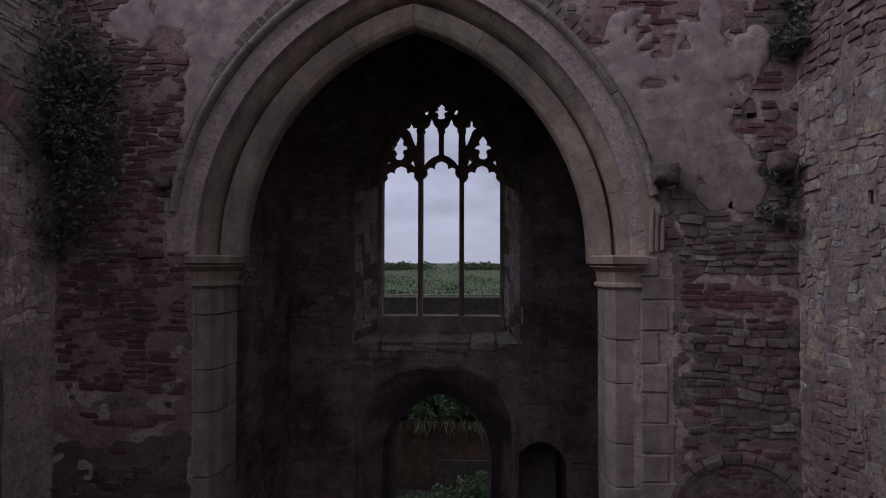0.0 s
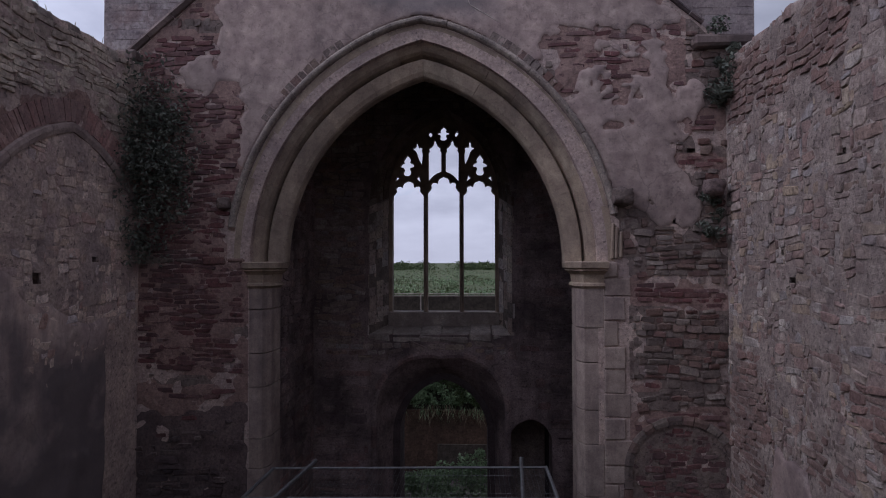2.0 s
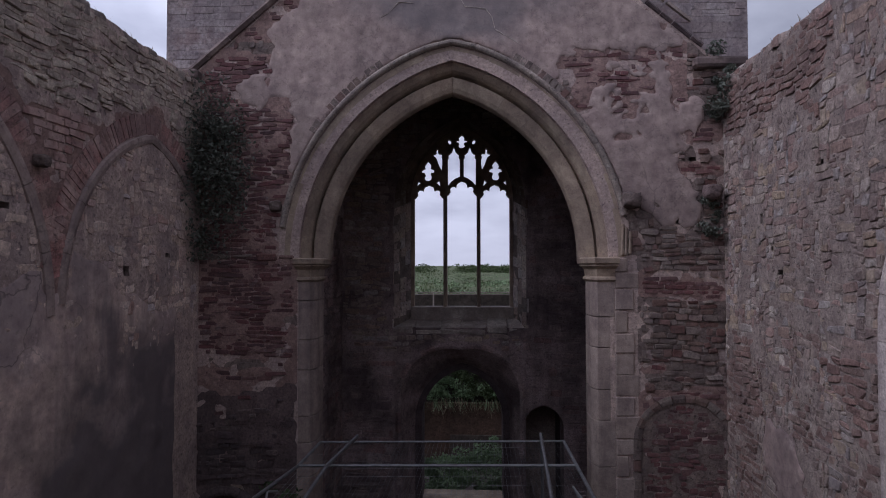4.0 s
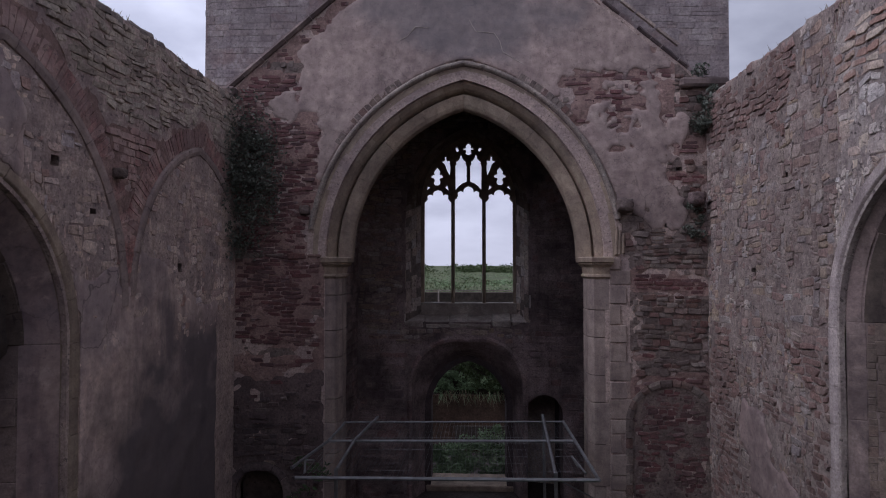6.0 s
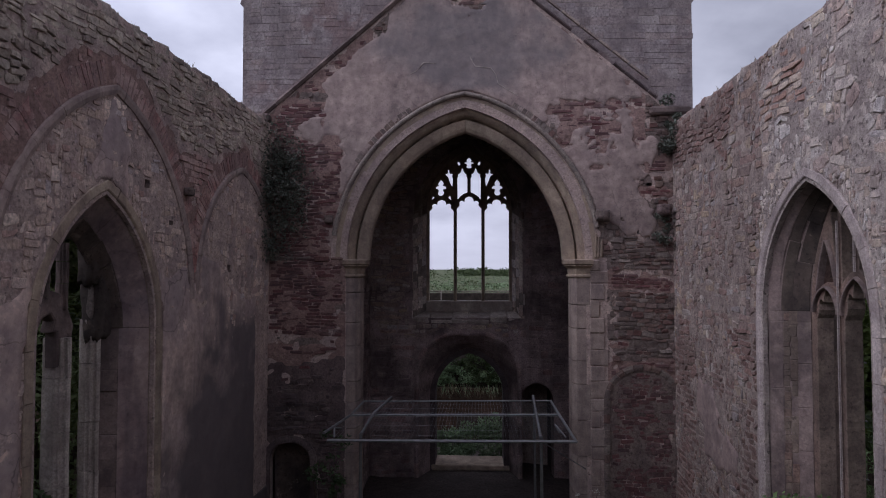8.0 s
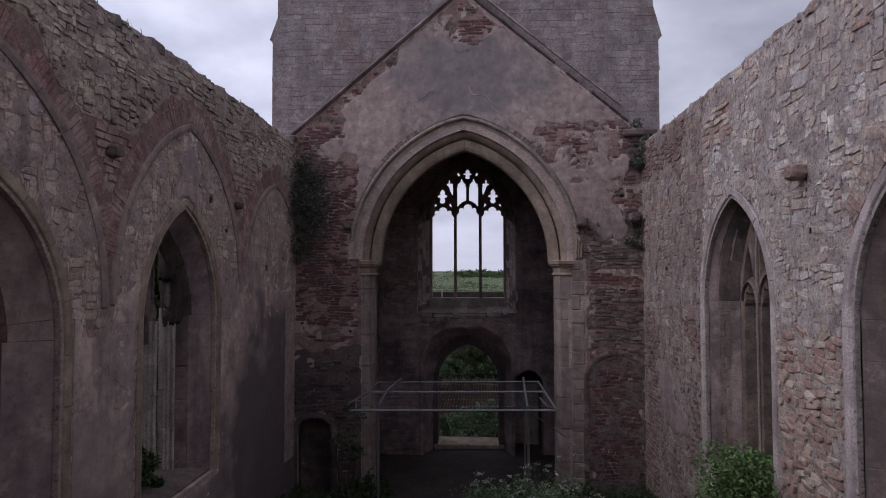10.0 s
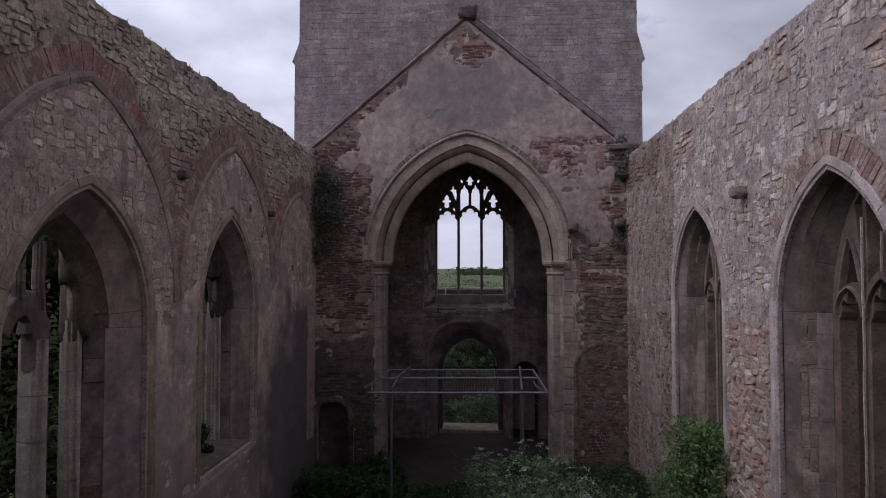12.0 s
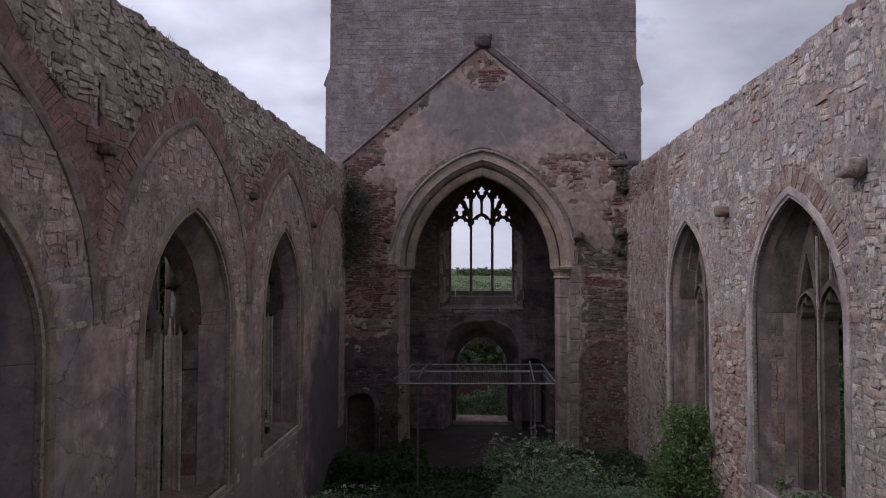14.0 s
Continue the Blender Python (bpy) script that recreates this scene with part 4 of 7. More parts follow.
def respond(x_in, x_out, side):
    """The jamb below the springing in tall ashlar blocks, its moulded capital on top."""
    rr = random.Random(14 + side)
    z = -0.2
    while z < 4.44:
        h = min(rr.uniform(0.3, 0.62), 4.47 - z)
        if 4.47 - z - h < 0.15:
            h = 4.47 - z
        g = 0.004
        s = 1 if x_in > x_out else -1
        ring = [(x_out, 0.0), (x_in - s * 0.06, 0.0), (x_in, -0.15), (x_in, -0.48), (x_in - s * 0.12, -0.62), (x_out, -0.62)]
        jit = rr.uniform(-0.006, 0.006)
        v = [(px, -(d + jit), zz) for zz in (z + g, z + h - g) for px, d in ring]
        k = len(ring)
        f = [(i, (i + 1) % k, k + (i + 1) % k, k + i) for i in range(k)] + [tuple(range(k)), tuple(range(2 * k - 1, k - 1, -1))]
        me = mesh_of("jamb_block", v, f, ASHLAR_JAMB)
        bm = bmesh.new()
        bm.from_mesh(me)
        bmesh.ops.recalc_face_normals(bm, faces=bm.faces)
        bmesh.ops.bevel(bm, geom=list(bm.edges), offset=0.006, segments=1, affect="EDGES")
        bm.to_mesh(me)
        bm.free()
        put("jamb_block", me, arch_ring)
        z += h
    s = 1 if x_in > x_out else -1
    prof = [(4.44, 0.0), (4.47, 0.035), (4.495, 0.03), (4.51, 0.005), (4.60, 0.02), (4.63, 0.06), (4.645, 0.085), (4.66, 0.07), (4.675, 0.105), (4.735, 0.115), (4.75, 0.09)]
    v, f = [], []
    for zz, e in prof:
        for px, d in ((x_out - s * e * 0.4, -0.02), (x_out - s * e * 0.4, e), (x_in - s * 0.06 + s * e * 0.4, e), (x_in + s * e, -0.15 + e * 0.4), (x_in + s * e, -0.48), (x_out, -0.62)):
            v.append((px, -d, zz))
    k = 6
    for i in range(len(prof) - 1):
        for j in range(k):
            f.append((i * k + j, i * k + (j + 1) % k, (i + 1) * k + (j + 1) % k, (i + 1) * k + j))
    f += [tuple(range(k)), tuple(range(len(v) - 1, len(v) - 1 - k, -1))]
    bm = bmesh.new()
    bm.from_mesh(mesh_of("capital", v, f, ASHLAR))
    bmesh.ops.recalc_face_normals(bm, faces=bm.faces)
    part("capital", bm, ASHLAR, arch_ring, "moulded stone capital")


respond(-1.70, -1.915, 0)
respond(1.825, 2.10, 1)
# quoins beside the one jamb
rq = random.Random(9)
z = 0.0
while z < 4.72:
    h = rq.uniform(0.16, 0.3)
    w = rq.choice((0.16, 0.3, 0.24))
    bm = bmesh.new()
    box_mesh(bm, (w - 0.01, 0.3, min(h, 4.74 - z) - 0.012), Matrix.Translation((2.10 + w / 2, 0.138 - rq.uniform(0, 0.012), z + min(h, 4.74 - z) / 2)), 0.009, 0.006, rq)
    part("quoin", bm, ASHLAR_JAMB, arch_ring)
    z += h
# broken shaft above the right capital
bm = bmesh.new()
for k in range(3):
    box_mesh(bm, (0.035, 0.07, 0.40 - 0.05 * k), Matrix.Translation((2.20 + 0.045 * k, 0.0, 4.97 - 0.02 * k)) @ Matrix.Rotation(0.03, 4, "Y"), 0.012, 0.006, rq)
part("broken_shaft", bm, ASHLAR, arch_ring)


def lump(name, centre, size, material, seed, label, category, parent=None):
    """A worn carved block, weathered out of shape."""
    bm = bmesh.new()
    bmesh.ops.create_cube(bm, size=1.0)
    bmesh.ops.subdivide_edges(bm, edges=list(bm.edges), cuts=5, use_grid_fill=True)
    for v in bm.verts:
        c = v.co.copy()
        q = c.normalized() * 0.5
        v.co = c.lerp(q, 0.55)
        n = noise.noise_vector(c * 3.1 + Vector((seed, 0, 0)))
        v.co += n * 0.13
        v.co = Vector((v.co.x * size[0], v.co.y * size[1], v.co.z * size[2])) + Vector(centre)
    for f in bm.faces:
        f.smooth = True
    if parent is not None:
        return part(name, bm, material, parent, label)
    me = bpy.data.meshes.new(name)
    bm.to_mesh(me)
    bm.free()
    me.materials.append(material)
    return tagged(new(name, me), label, category)


lump("hood_stop", (2.30, -0.06, 5.46), (0.24, 0.24, 0.2), RUBBLE_END, 2.0, "worn carved stone hood stop", "", arch_ring)
lump("hood_stop", (-2.2, -0.03, 5.42), (0.15, 0.14, 0.14), RUBBLE_END, 5.0, "worn carved stone hood stop", "", arch_ring)

# old roof line: drip course up the gable
drip = thing("drip_course", "weathered stone drip course marking the lost roof", "moulding", "structure")
dprof = [(0.0, -0.03), (0.0, 0.04), (0.035, 0.075), (0.08, 0.04), (0.08, -0.03)]
sweep([(-3.35, 7.13), (-1.6, 8.61), (0.05, 10.0)], dprof, MT, SPLAY, "coping_stone", drip, block=0.45, gap=0.010, rng=random.Random(31))
r_drip = random.Random(34)
for ob in sweep([(0.05, 10.0), (1.7, 8.62), (3.2, 7.38)], [(a * 0.6, d * 0.7) for a, d in dprof], MT, DARK_MASONRY, "coping_stone", drip, block=0.26, gap=0.012, rng=random.Random(32)):
    if r_drip.random() < 0.16:
        bpy.data.objects.remove(ob)
        continue
    for vert in ob.data.vertices:
        vert.co += noise.noise_vector(vert.co * 4.0) * 0.022
sweep([(0.3, 9.93), (1.9, 8.60), (3.05, 7.66)], [(0.05, -0.02), (0.05, 0.035), (0.085, 0.035), (0.085, -0.02)], MT, DARK_STONE, "lead_flashing", drip, block=0.33, gap=0.03, label="dark broken strip of flashing", rng=random.Random(33))
for x0, x1, z in ((3.08, 3.72, 7.17), (-3.72, -3.2, 7.12)):
    bm = bmesh.new()
    box_mesh(bm, (x1 - x0, 0.3, 0.13), Matrix.Translation(((x0 + x1) / 2, 0.0, z)), 0.03, 0.012, rq)
    part("kneeler", bm, SPLAY, drip)

# recess at the foot of the gable wall, blocked with brick
in_fill = lambda u, v: u < 3.45 and in_arch(u, v, 2.93, 0.53, 0.50, 2.45, -0.01)
fill = lay(2.38, 3.46, 0.0, 3.1, (0.050, 0.085), (0.08, 0.24), in_fill, random.Random(44), wave=0.06, ragged=0.25)
build_stones(fill, 0, (0.002, 0.016), 0.008, BRICK_DARK, MT, wall_north, "brick", random.Random(45), lambda u, v: v > 1.2, 120, "dark rough brick filling", warp=0.6)
sheet(lambda u, v: 1.0 if in_fill(u, v) else -0.02, 2.38, 3.46, 0.0, 3.1, 0.05, 0.006, MORTAR_DARK, MT, "pointing", wall_north, "dark pointing of the filling", rough=0.022)
blind = thing("blocked_doorway", "low pointed doorway blocked with rough brick", "doorway", "structure")
sweep(outline((2.93, 0.53, 0.50, 2.45, 0.0)), [(0.0, -0.02), (0.0, 0.028), (0.05, 0.034), (0.09, 0.024), (0.09, -0.02)], MT, RUBBLE_END, "arch_stone", blind, block=0.13, gap=0.012, rng=random.Random(41))
sweep(outline((-2.83, 0.34, 0.30, 1.42, 0.0)), [(0.0, -0.02), (0.0, 0.035), (0.04, 0.04), (0.11, 0.03), (0.11, -0.02)], MT, DARK_MASONRY, "arch_stone", blind, block=0.22, rng=random.Random(42))

# near-black panel added inside the recess, its colour stands for the hollow's shade
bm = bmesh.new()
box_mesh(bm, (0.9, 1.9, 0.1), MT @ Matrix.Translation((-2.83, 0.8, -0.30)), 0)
part("recess_back", bm, SOOT_SHADE, wall_north)

lump("finial_stump", (0.08, 0.0, 10.12), (0.40, 0.3, 0.30), DARK_MASONRY, 8.0, "crumbled stump of a gable finial", "", drip)
# old cracks in the gable plaster, filled with pale lime
for crack in (((0.15, 8.12), (0.24, 7.96), (0.50, 7.93), (0.58, 7.82), (0.62, 7.66), (0.94, 7.46)), ((-0.42, 8.02), (-0.62, 8.04), (-0.74, 7.90), (-0.86, 7.84))):
    bm = bmesh.new()
    for (ua, va), (ub, vb) in zip(crack, crack[1:]):
        tube(bm, MT @ Vector((ua, va, 0.026)), MT @ Vector((ub, vb, 0.026)), 0.007, 0.004, 5)
    part("crack_fill", bm, PALE_STONE, wall_north, "pale lime-filled crack")

# ---- tower ----
tower = thing("tower", "square church tower of weathered grey stone courses, belfry out of sight", "tower", "structure")
tl = [(-3.76, -0.4), (-3.76, 9.12), (-3.82, 9.18), (-3.66, 9.62), (-3.65, 17.0), (3.76, 17.0), (3.75, 9.74), (3.92, 9.12), (3.85, 9.04), (3.85, -0.4), (arch_cut[-1][0] + 0.1, -0.4), (arch_cut[-1][0] + 0.1, 4.75)] + [(p, q) for p, q in reversed(arch(*TA, 20, 0.43))] + [(arch_cut[0][0] - 0.1, 4.75), (arch_cut[0][0] - 0.1, -0.4)]
put("east_core", plate("east_core", [tl, outline(FOOT_RECESS)], -0.16, -0.98, TOWER_STONE, MT), tower)
for x0, x1, y0, y1, nm in ((-3.7, -2.10, 0.98, 4.7, "side_wall"), (2.48, 3.8, 0.98, 4.7, "side_wall")):
    bm = bmesh.new()
    box_mesh(bm, (x1 - x0, y1 - y0, 17.4), Matrix.Translation(((x0 + x1) / 2, (y0 + y1) / 2, 8.3)), 0)
    part(nm, bm, TOWER_INNER, tower)


def tower_upper(u, v):
    return -3.77 < u < 3.86 and (v > 9.9 or abs(u - 0.05) * 0.824 + v > 10.12) and v < 17 and (v < 9.2 or (u > -3.66 and u < 3.76))


MTU = basis((0, 0.16, 0), (1, 0, 0), (0, 0, 1), (0, -1, 0))
rng = random.Random(51)
face = lay(-3.8, 3.9, 7.2, 12.6, (0.08, 0.15), (0.13, 0.42), tower_upper, rng, wave=0.02, ragged=0.12)
build_stones(face, 1, (0.002, 0.008), 0.005, TOWER_STONE, MTU, tower, "stone", rng, lambda u, v: v < 9.2, 300, "grey weathered stone courses", warp=0.0)

# west wall of the tower with window and door
WW = (0.12, 0.985, 1.46, 5.9, 3.83)
WREC = (0.09, 1.22, 1.68, 5.70, 3.5)
WD = (0.12, 0.78, 0.96, 1.70, -0.3)
WDREC = (0.09, 1.09, 0.85, 2.25, -0.3)
STAIR = (1.6, 0.37, 0.42, 1.68, -0.3)
wall_tower = thing("wall_tower_far", "sooty rubble wall inside the tower with a traceried window above a doorway", "wall", "structure")
big = [(-2.6, -0.4), (2.7, -0.4), (2.7, 9.2), (-2.6, 9.2)]
put("inner_skin", plate("inner_skin", [big, outline(WREC), outline(WDREC), outline(STAIR)], 0.0, -0.5, TOWER_INNER, MW), wall_tower)
big2 = [(-3.7, -0.4), (3.8, -0.4), (3.8, 17.0), (-3.7, 17.0)]
put("outer_skin", plate("outer_skin", [big2, outline(WW), outline(WD), outline(STAIR)], -0.5, -1.2, DARK_MASONRY, MW), wall_tower)


def loft(a, b, da, db, m, material, name, parent, label="", bottom=True):
    """A splay between two outlines of equal count at two depths; bottom closes the sill."""
    n = len(a)
    v = [m @ Vector((x, z, da)) for x, z in a] + [m @ Vector((x, z, db)) for x, z in b]
    f = [(i, i + 1, n + i + 1, n + i) for i in range(n - 1)]
    if bottom:
        f.append((n - 1, 0, n, 2 * n - 1))
    bm = bmesh.new()
    bm.from_mesh(mesh_of(name, v, f, material))
    bmesh.ops.recalc_face_normals(bm, faces=bm.faces)
    for q in bm.faces:
        q.smooth = False
    return part(name, bm, material, parent, label)


def splay_row(a, b, da, db, f0, f1, centre, m, material, name, parent, rr, length, missing=0.05, lift=0.008, waver=0.0):
    """One course of stones up a splay, between two shares of its depth."""
    n = len(a)
    A, B2 = [Vector((x, z, da)) for x, z in a], [Vector((x, z, db)) for x, z in b]
    acc = [0.0]
    for i in range(1, n):
        acc.append(acc[-1] + (A[i] - A[i - 1]).length)

    def at(s, f):
        i = min(n - 2, max(j for j in range(n) if acc[j] <= s + 1e-9))
        t = (s - acc[i]) / max(1e-9, acc[i + 1] - acc[i])
        return A[i].lerp(A[i + 1], t).lerp(B2[i].lerp(B2[i + 1], t), f)

    s = 0.0
    while s < acc[-1] - 0.02:
        e = min(acc[-1], s + length * rr.uniform(0.6, 1.4))
        if rr.random() >= missing:
            ss = [s + 0.0015] + [q for q in acc if s + 0.03 < q < e - 0.03] + [e - 0.0015]
            up = rr.uniform(-0.2, 1.0) * lift
            v, f, k = [], [], len(ss)
            g0, g1 = f0 + rr.uniform(-1, 1) * waver, f1 + rr.uniform(-1, 1) * waver
            for t in (g0, g1):
                for q in ss:
                    v.append(at(q, t))
            cen = at((s + e) / 2, (f0 + f1) / 2)
            nr = (v[k - 1] - v[0]).cross(v[k] - v[0]).normalized()
            if nr.dot(Vector((centre[0], centre[1], cen.z)) - cen) < 0:
                nr = -nr
            low = [p - nr * 0.05 for p in v]
            mean = sum(v, Vector()) / len(v)
            edge = [p + nr * (up - 0.003 - 0.2 * lift) for p in v]
            topv = [p.lerp(mean, min(0.35, 0.007 / max(0.02, (p - mean).length))) + nr * (up + rr.uniform(-0.3, 0.3) * lift) for p in v]
            loop = list(range(k)) + list(range(2 * k - 1, k - 1, -1))
            h = len(loop)
            vv = [topv[i] for i in loop] + [edge[i] for i in loop] + [low[i] for i in loop]
            f = [(q, q + 1, h - 2 - q, h - 1 - q) for q in range(k - 1)]
            for lay_i in (0, 1):
                o = lay_i * h
                f += [(o + q, o + (q + 1) % h, o + h + (q + 1) % h, o + h + q) for q in range(h)]
            me = mesh_of(name, [m @ p for p in vv], f, material)
            bm = bmesh.new()
            bm.from_mesh(me)
            bmesh.ops.recalc_face_normals(bm, faces=bm.faces)
            if sum((q.normal.dot((m.to_3x3() @ nr)) for q in list(bm.faces)[:k - 1])) < 0:
                bmesh.ops.reverse_faces(bm, faces=bm.faces)
            bm.to_mesh(me)
            bm.free()
            put(name, me, parent)
        s = e


rsp = random.Random(57)
_a, _b = outline(WREC), outline(WW[:4] + (3.5,))
_n1 = len([p for p in _a[:len(_a) // 2] if p[1] < WREC[3] - 0.001])
for _f0, _f1 in ((0.0, 0.34), (0.35, 0.66), (0.67, 0.98)):
    splay_row(_a[_n1:-_n1], _b[_n1:-_n1], 0.0, -0.5, _f0, _f1, (WREC[0], WREC[3]), MW, RUST_RUBBLE, "reveal_stone", wall_tower, rsp, 0.26, 0.0, 0.012, 0.03)
    for _leg in ((_a[:_n1 + 1], _b[:_n1 + 1]), (_a[-_n1 - 1:], _b[-_n1 - 1:])):
        splay_row(*_leg, 0.0, -0.5, _f0, _f1, (WREC[0], WREC[3]), MW, RUBBLE_PALE, "reveal_stone", wall_tower, rsp, 0.2, 0.0, 0.016, 0.03)
loft(outline(WREC), outline(WW[:4] + (3.5,)), 0.0, -0.5, MW, RUBBLE_DARK, "window_splay", wall_tower, "dressed stone window splay")
loft(outline(WDREC), outline(WD, 0.12), 0.0, -0.5, MW, TOWER_INNER, "door_splay", wall_tower, bottom=False)
sweep(outline(WDREC), [(0.0, -0.01), (0.0, 0.03), (0.05, 0.05), (0.10, 0.02), (0.10, -0.01)], MW, TOWER_INNER, "door_arch_stone", wall_tower, block=0.3, rng=random.Random(52))
rsill = random.Random(4)
for x0, x1 in ((-1.14, -0.77), (-0.75, -0.26), (-0.25, 0.10), (0.11, 0.58), (0.60, 0.94), (0.96, 1.32)):
    bm = bmesh.new()
    box_mesh(bm, (x1 - x0, rsill.uniform(0.46, 0.54), 0.10), Matrix.Translation(((x0 + x1) / 2, 3.73 + rsill.uniform(-0.03, 0.02), 3.52 + rsill.uniform(-0.03, 0.02))) @ Matrix.Rotation(0.30 + rsill.uniform(-0.07, 0.07), 4, "X") @ Matrix.Rotation(rsill.uniform(-0.08, 0.08), 4, "Z"), 0.02, 0.025, rsill)
    part("sill_slab", bm, PALE_STONE, wall_tower, "broken pale stone sill slab")
for x0, x1, h in ((-3.14, -2.78, 0.085), (-2.76, -2.50, 0.06), (-2.46, -2.19, 0.09), (-2.17, -1.97, 0.07)):
    bm = bmesh.new()
    box_mesh(bm, (x1 - x0, 0.14, h), Matrix.Translation(((x0 + x1) / 2, 0.040 + rsill.uniform(-0.006, 0.012), 4.76 + rsill.uniform(-0.012, 0.012))) @ Matrix.Rotation(rsill.uniform(-0.04, 0.04), 4, "Y"), 0.018, 0.014, rsill)
    part("string_course", bm, RUBBLE_END, wall_north, "worn length of stone string course")
rng = random.Random(53)


def far_free(u, v):
    return -2.07 < u < 2.45 and not in_arch(u, v, *WREC[:4], 0.06, WREC[4] - 0.1) and not in_arch(u, v, *WDREC[:4], 0.12) and not in_arch(u, v, *STAIR[:4], 0.04)


upper = lambda u, v: v > 3.1 + 0.3 * nz(u, v, 0.9, 63) and u < 1.15 + 0.1 * nz(u, v, 2.0, 64)
face = lay(-2.3, 2.45, 2.4, 8.4, (0.06, 0.13), (0.12, 0.34), lambda u, v: far_free(u, v) and upper(u, v), rng)
build_stones(face, 0, (0.01, 0.04), 0.014, RUBBLE_MID, MW, wall_tower, "stone", rng, lambda u, v: 3 < v < 6.5, 300, "dark weathered rubble")
face = lay(-2.3, 2.45, 0.0, 8.4, (0.09, 0.18), (0.16, 0.42), lambda u, v: far_free(u, v) and not upper(u, v), rng)
build_stones([s for s in face if s[1] > 3.0], 0, (0.01, 0.035), 0.014, TOWER_INNER, MW, wall_tower, "stone", rng)
build_stones([s for s in face if s[1] <= 3.0], 0, (0.01, 0.035), 0.014, TOWER_INNER, MW, wall_tower, "stone", rng)
for x, s in ((-2.10, 1), (2.48, -1)):
    mm = basis((x, 0, 0), (0, s, 0), (0, 0, 1), (s, 0, 0))
    face = lay(*sorted((s * 1.0, s * 3.5)), 0.0, 8.0, (0.10, 0.18), (0.18, 0.42), lambda u, v: True, rng)
    build_stones(face, 0, (0.01, 0.03), 0.014, TOWER_INNER, mm, tower, "stone", rng)
ceiling = tagged(new("ceiling", mesh_of("ceiling", [(-2.6, 0.9, 8.6), (2.7, 0.9, 8.6), (2.7, 4.1, 8.6), (-2.6, 4.1, 8.6), (-2.6, 0.9, 8.8), (2.7, 0.9, 8.8), (2.7, 4.1, 8.8), (-2.6, 4.1, 8.8)], [(3, 2, 1, 0), (4, 5, 6, 7), (0, 1, 5, 4), (1, 2, 6, 5), (2, 3, 7, 6), (3, 0, 4, 7)], DARK_STONE)), "dark boarded floor over the tower chamber", "ceiling", kind="structure")
bm = bmesh.new()
box_mesh(bm, (0.9, 0.3, 2.6), Matrix.Translation((1.6, 4.82, 1.0)), 0)
stair_back = part("stair_back", bm, DARK_STONE, wall_tower)
bm = bmesh.new()
box_mesh(bm, (1.9, 0.75, 0.14), Matrix.Translation((0.2, 4.35, 0.05)), 0.02, 0.02, random.Random(6))
part("threshold", bm, ASHLAR, wall_tower, "worn pale stone threshold")

# tracery of the tower window
CUSP = [(1.0, 0.0), (1.0, 0.16), (0.86, 0.27), (0.77, 0.40), (0.80, 0.58), (0.68, 0.70), (0.52, 0.72), (0.39, 0.66), (0.36, 0.80), (0.26, 0.93), (0.0, 1.02)]


def light(cx, half, bottom, spring, top):
    """The outline of one window light with a cusped head."""
    h = top - spring
    right = [(cx + half * a, spring + h * b) for a, b in CUSP]
    return [(cx - half, bottom), (cx + half, bottom)] + right + [(2 * cx - x, z) for x, z in reversed(right[:-1])]


def foil(cx, cz, rx, rz, lobes=4, deep=0.36, turn=0.0, n=40):
    out = []
    for i in range(n):
        t = 2 * math.pi * i / n
        r = 1 - deep + deep * abs(math.cos(lobes / 2 * t)) ** 0.55
        c, s = math.cos(t) * r * rx, math.sin(t) * r * rz
        out.append((cx + c * math.cos(turn) - s * math.sin(turn), cz + c * math.sin(turn) + s * math.cos(turn)))
    return out


window_1 = thing("window_1", "unglazed three-light stone window with cusped tracery, dark against the sky", "window", "structure")
c0 = WW[0]
holes = [light(c0 - 0.640, 0.288, 3.85, 5.90, 6.215), light(c0, 0.292, 3.85, 5.95, 6.29), light(c0 + 0.640, 0.288, 3.85, 5.90, 6.215)]
PANEL = [(0.275, 6.18), (0.20, 6.27), (0.12, 6.33), (0.032, 6.365), (0.032, 6.72), (0.055, 6.76), (0.038, 6.80), (0.085, 6.835), (0.118, 6.875), (0.135, 6.93), (0.157, 6.965), (0.178, 6.93), (0.192, 6.875), (0.225, 6.835), (0.278, 6.80), (0.258, 6.76), (0.28, 6.72)]
MOUCHETTE = [(0.388, 6.48), (0.372, 6.60), (0.370, 6.70), (0.385, 6.75), (0.368, 6.80), (0.40, 6.835), (0.445, 6.83), (0.455, 6.86), (0.448, 6.905), (0.476, 6.925), (0.504, 6.905), (0.497, 6.86), (0.512, 6.832), (0.555, 6.82), (0.558, 6.775), (0.52, 6.755), (0.49, 6.72), (0.45, 6.60)]
QUATREFOIL = [(0.0, 0.20), (0.04, 0.155), (0.075, 0.10), (0.062, 0.055), (0.095, 0.045), (0.13, 0.01), (0.125, -0.04), (0.07, -0.05), (0.058, -0.075), (0.078, -0.12), (0.068, -0.17), (0.03, -0.20)]
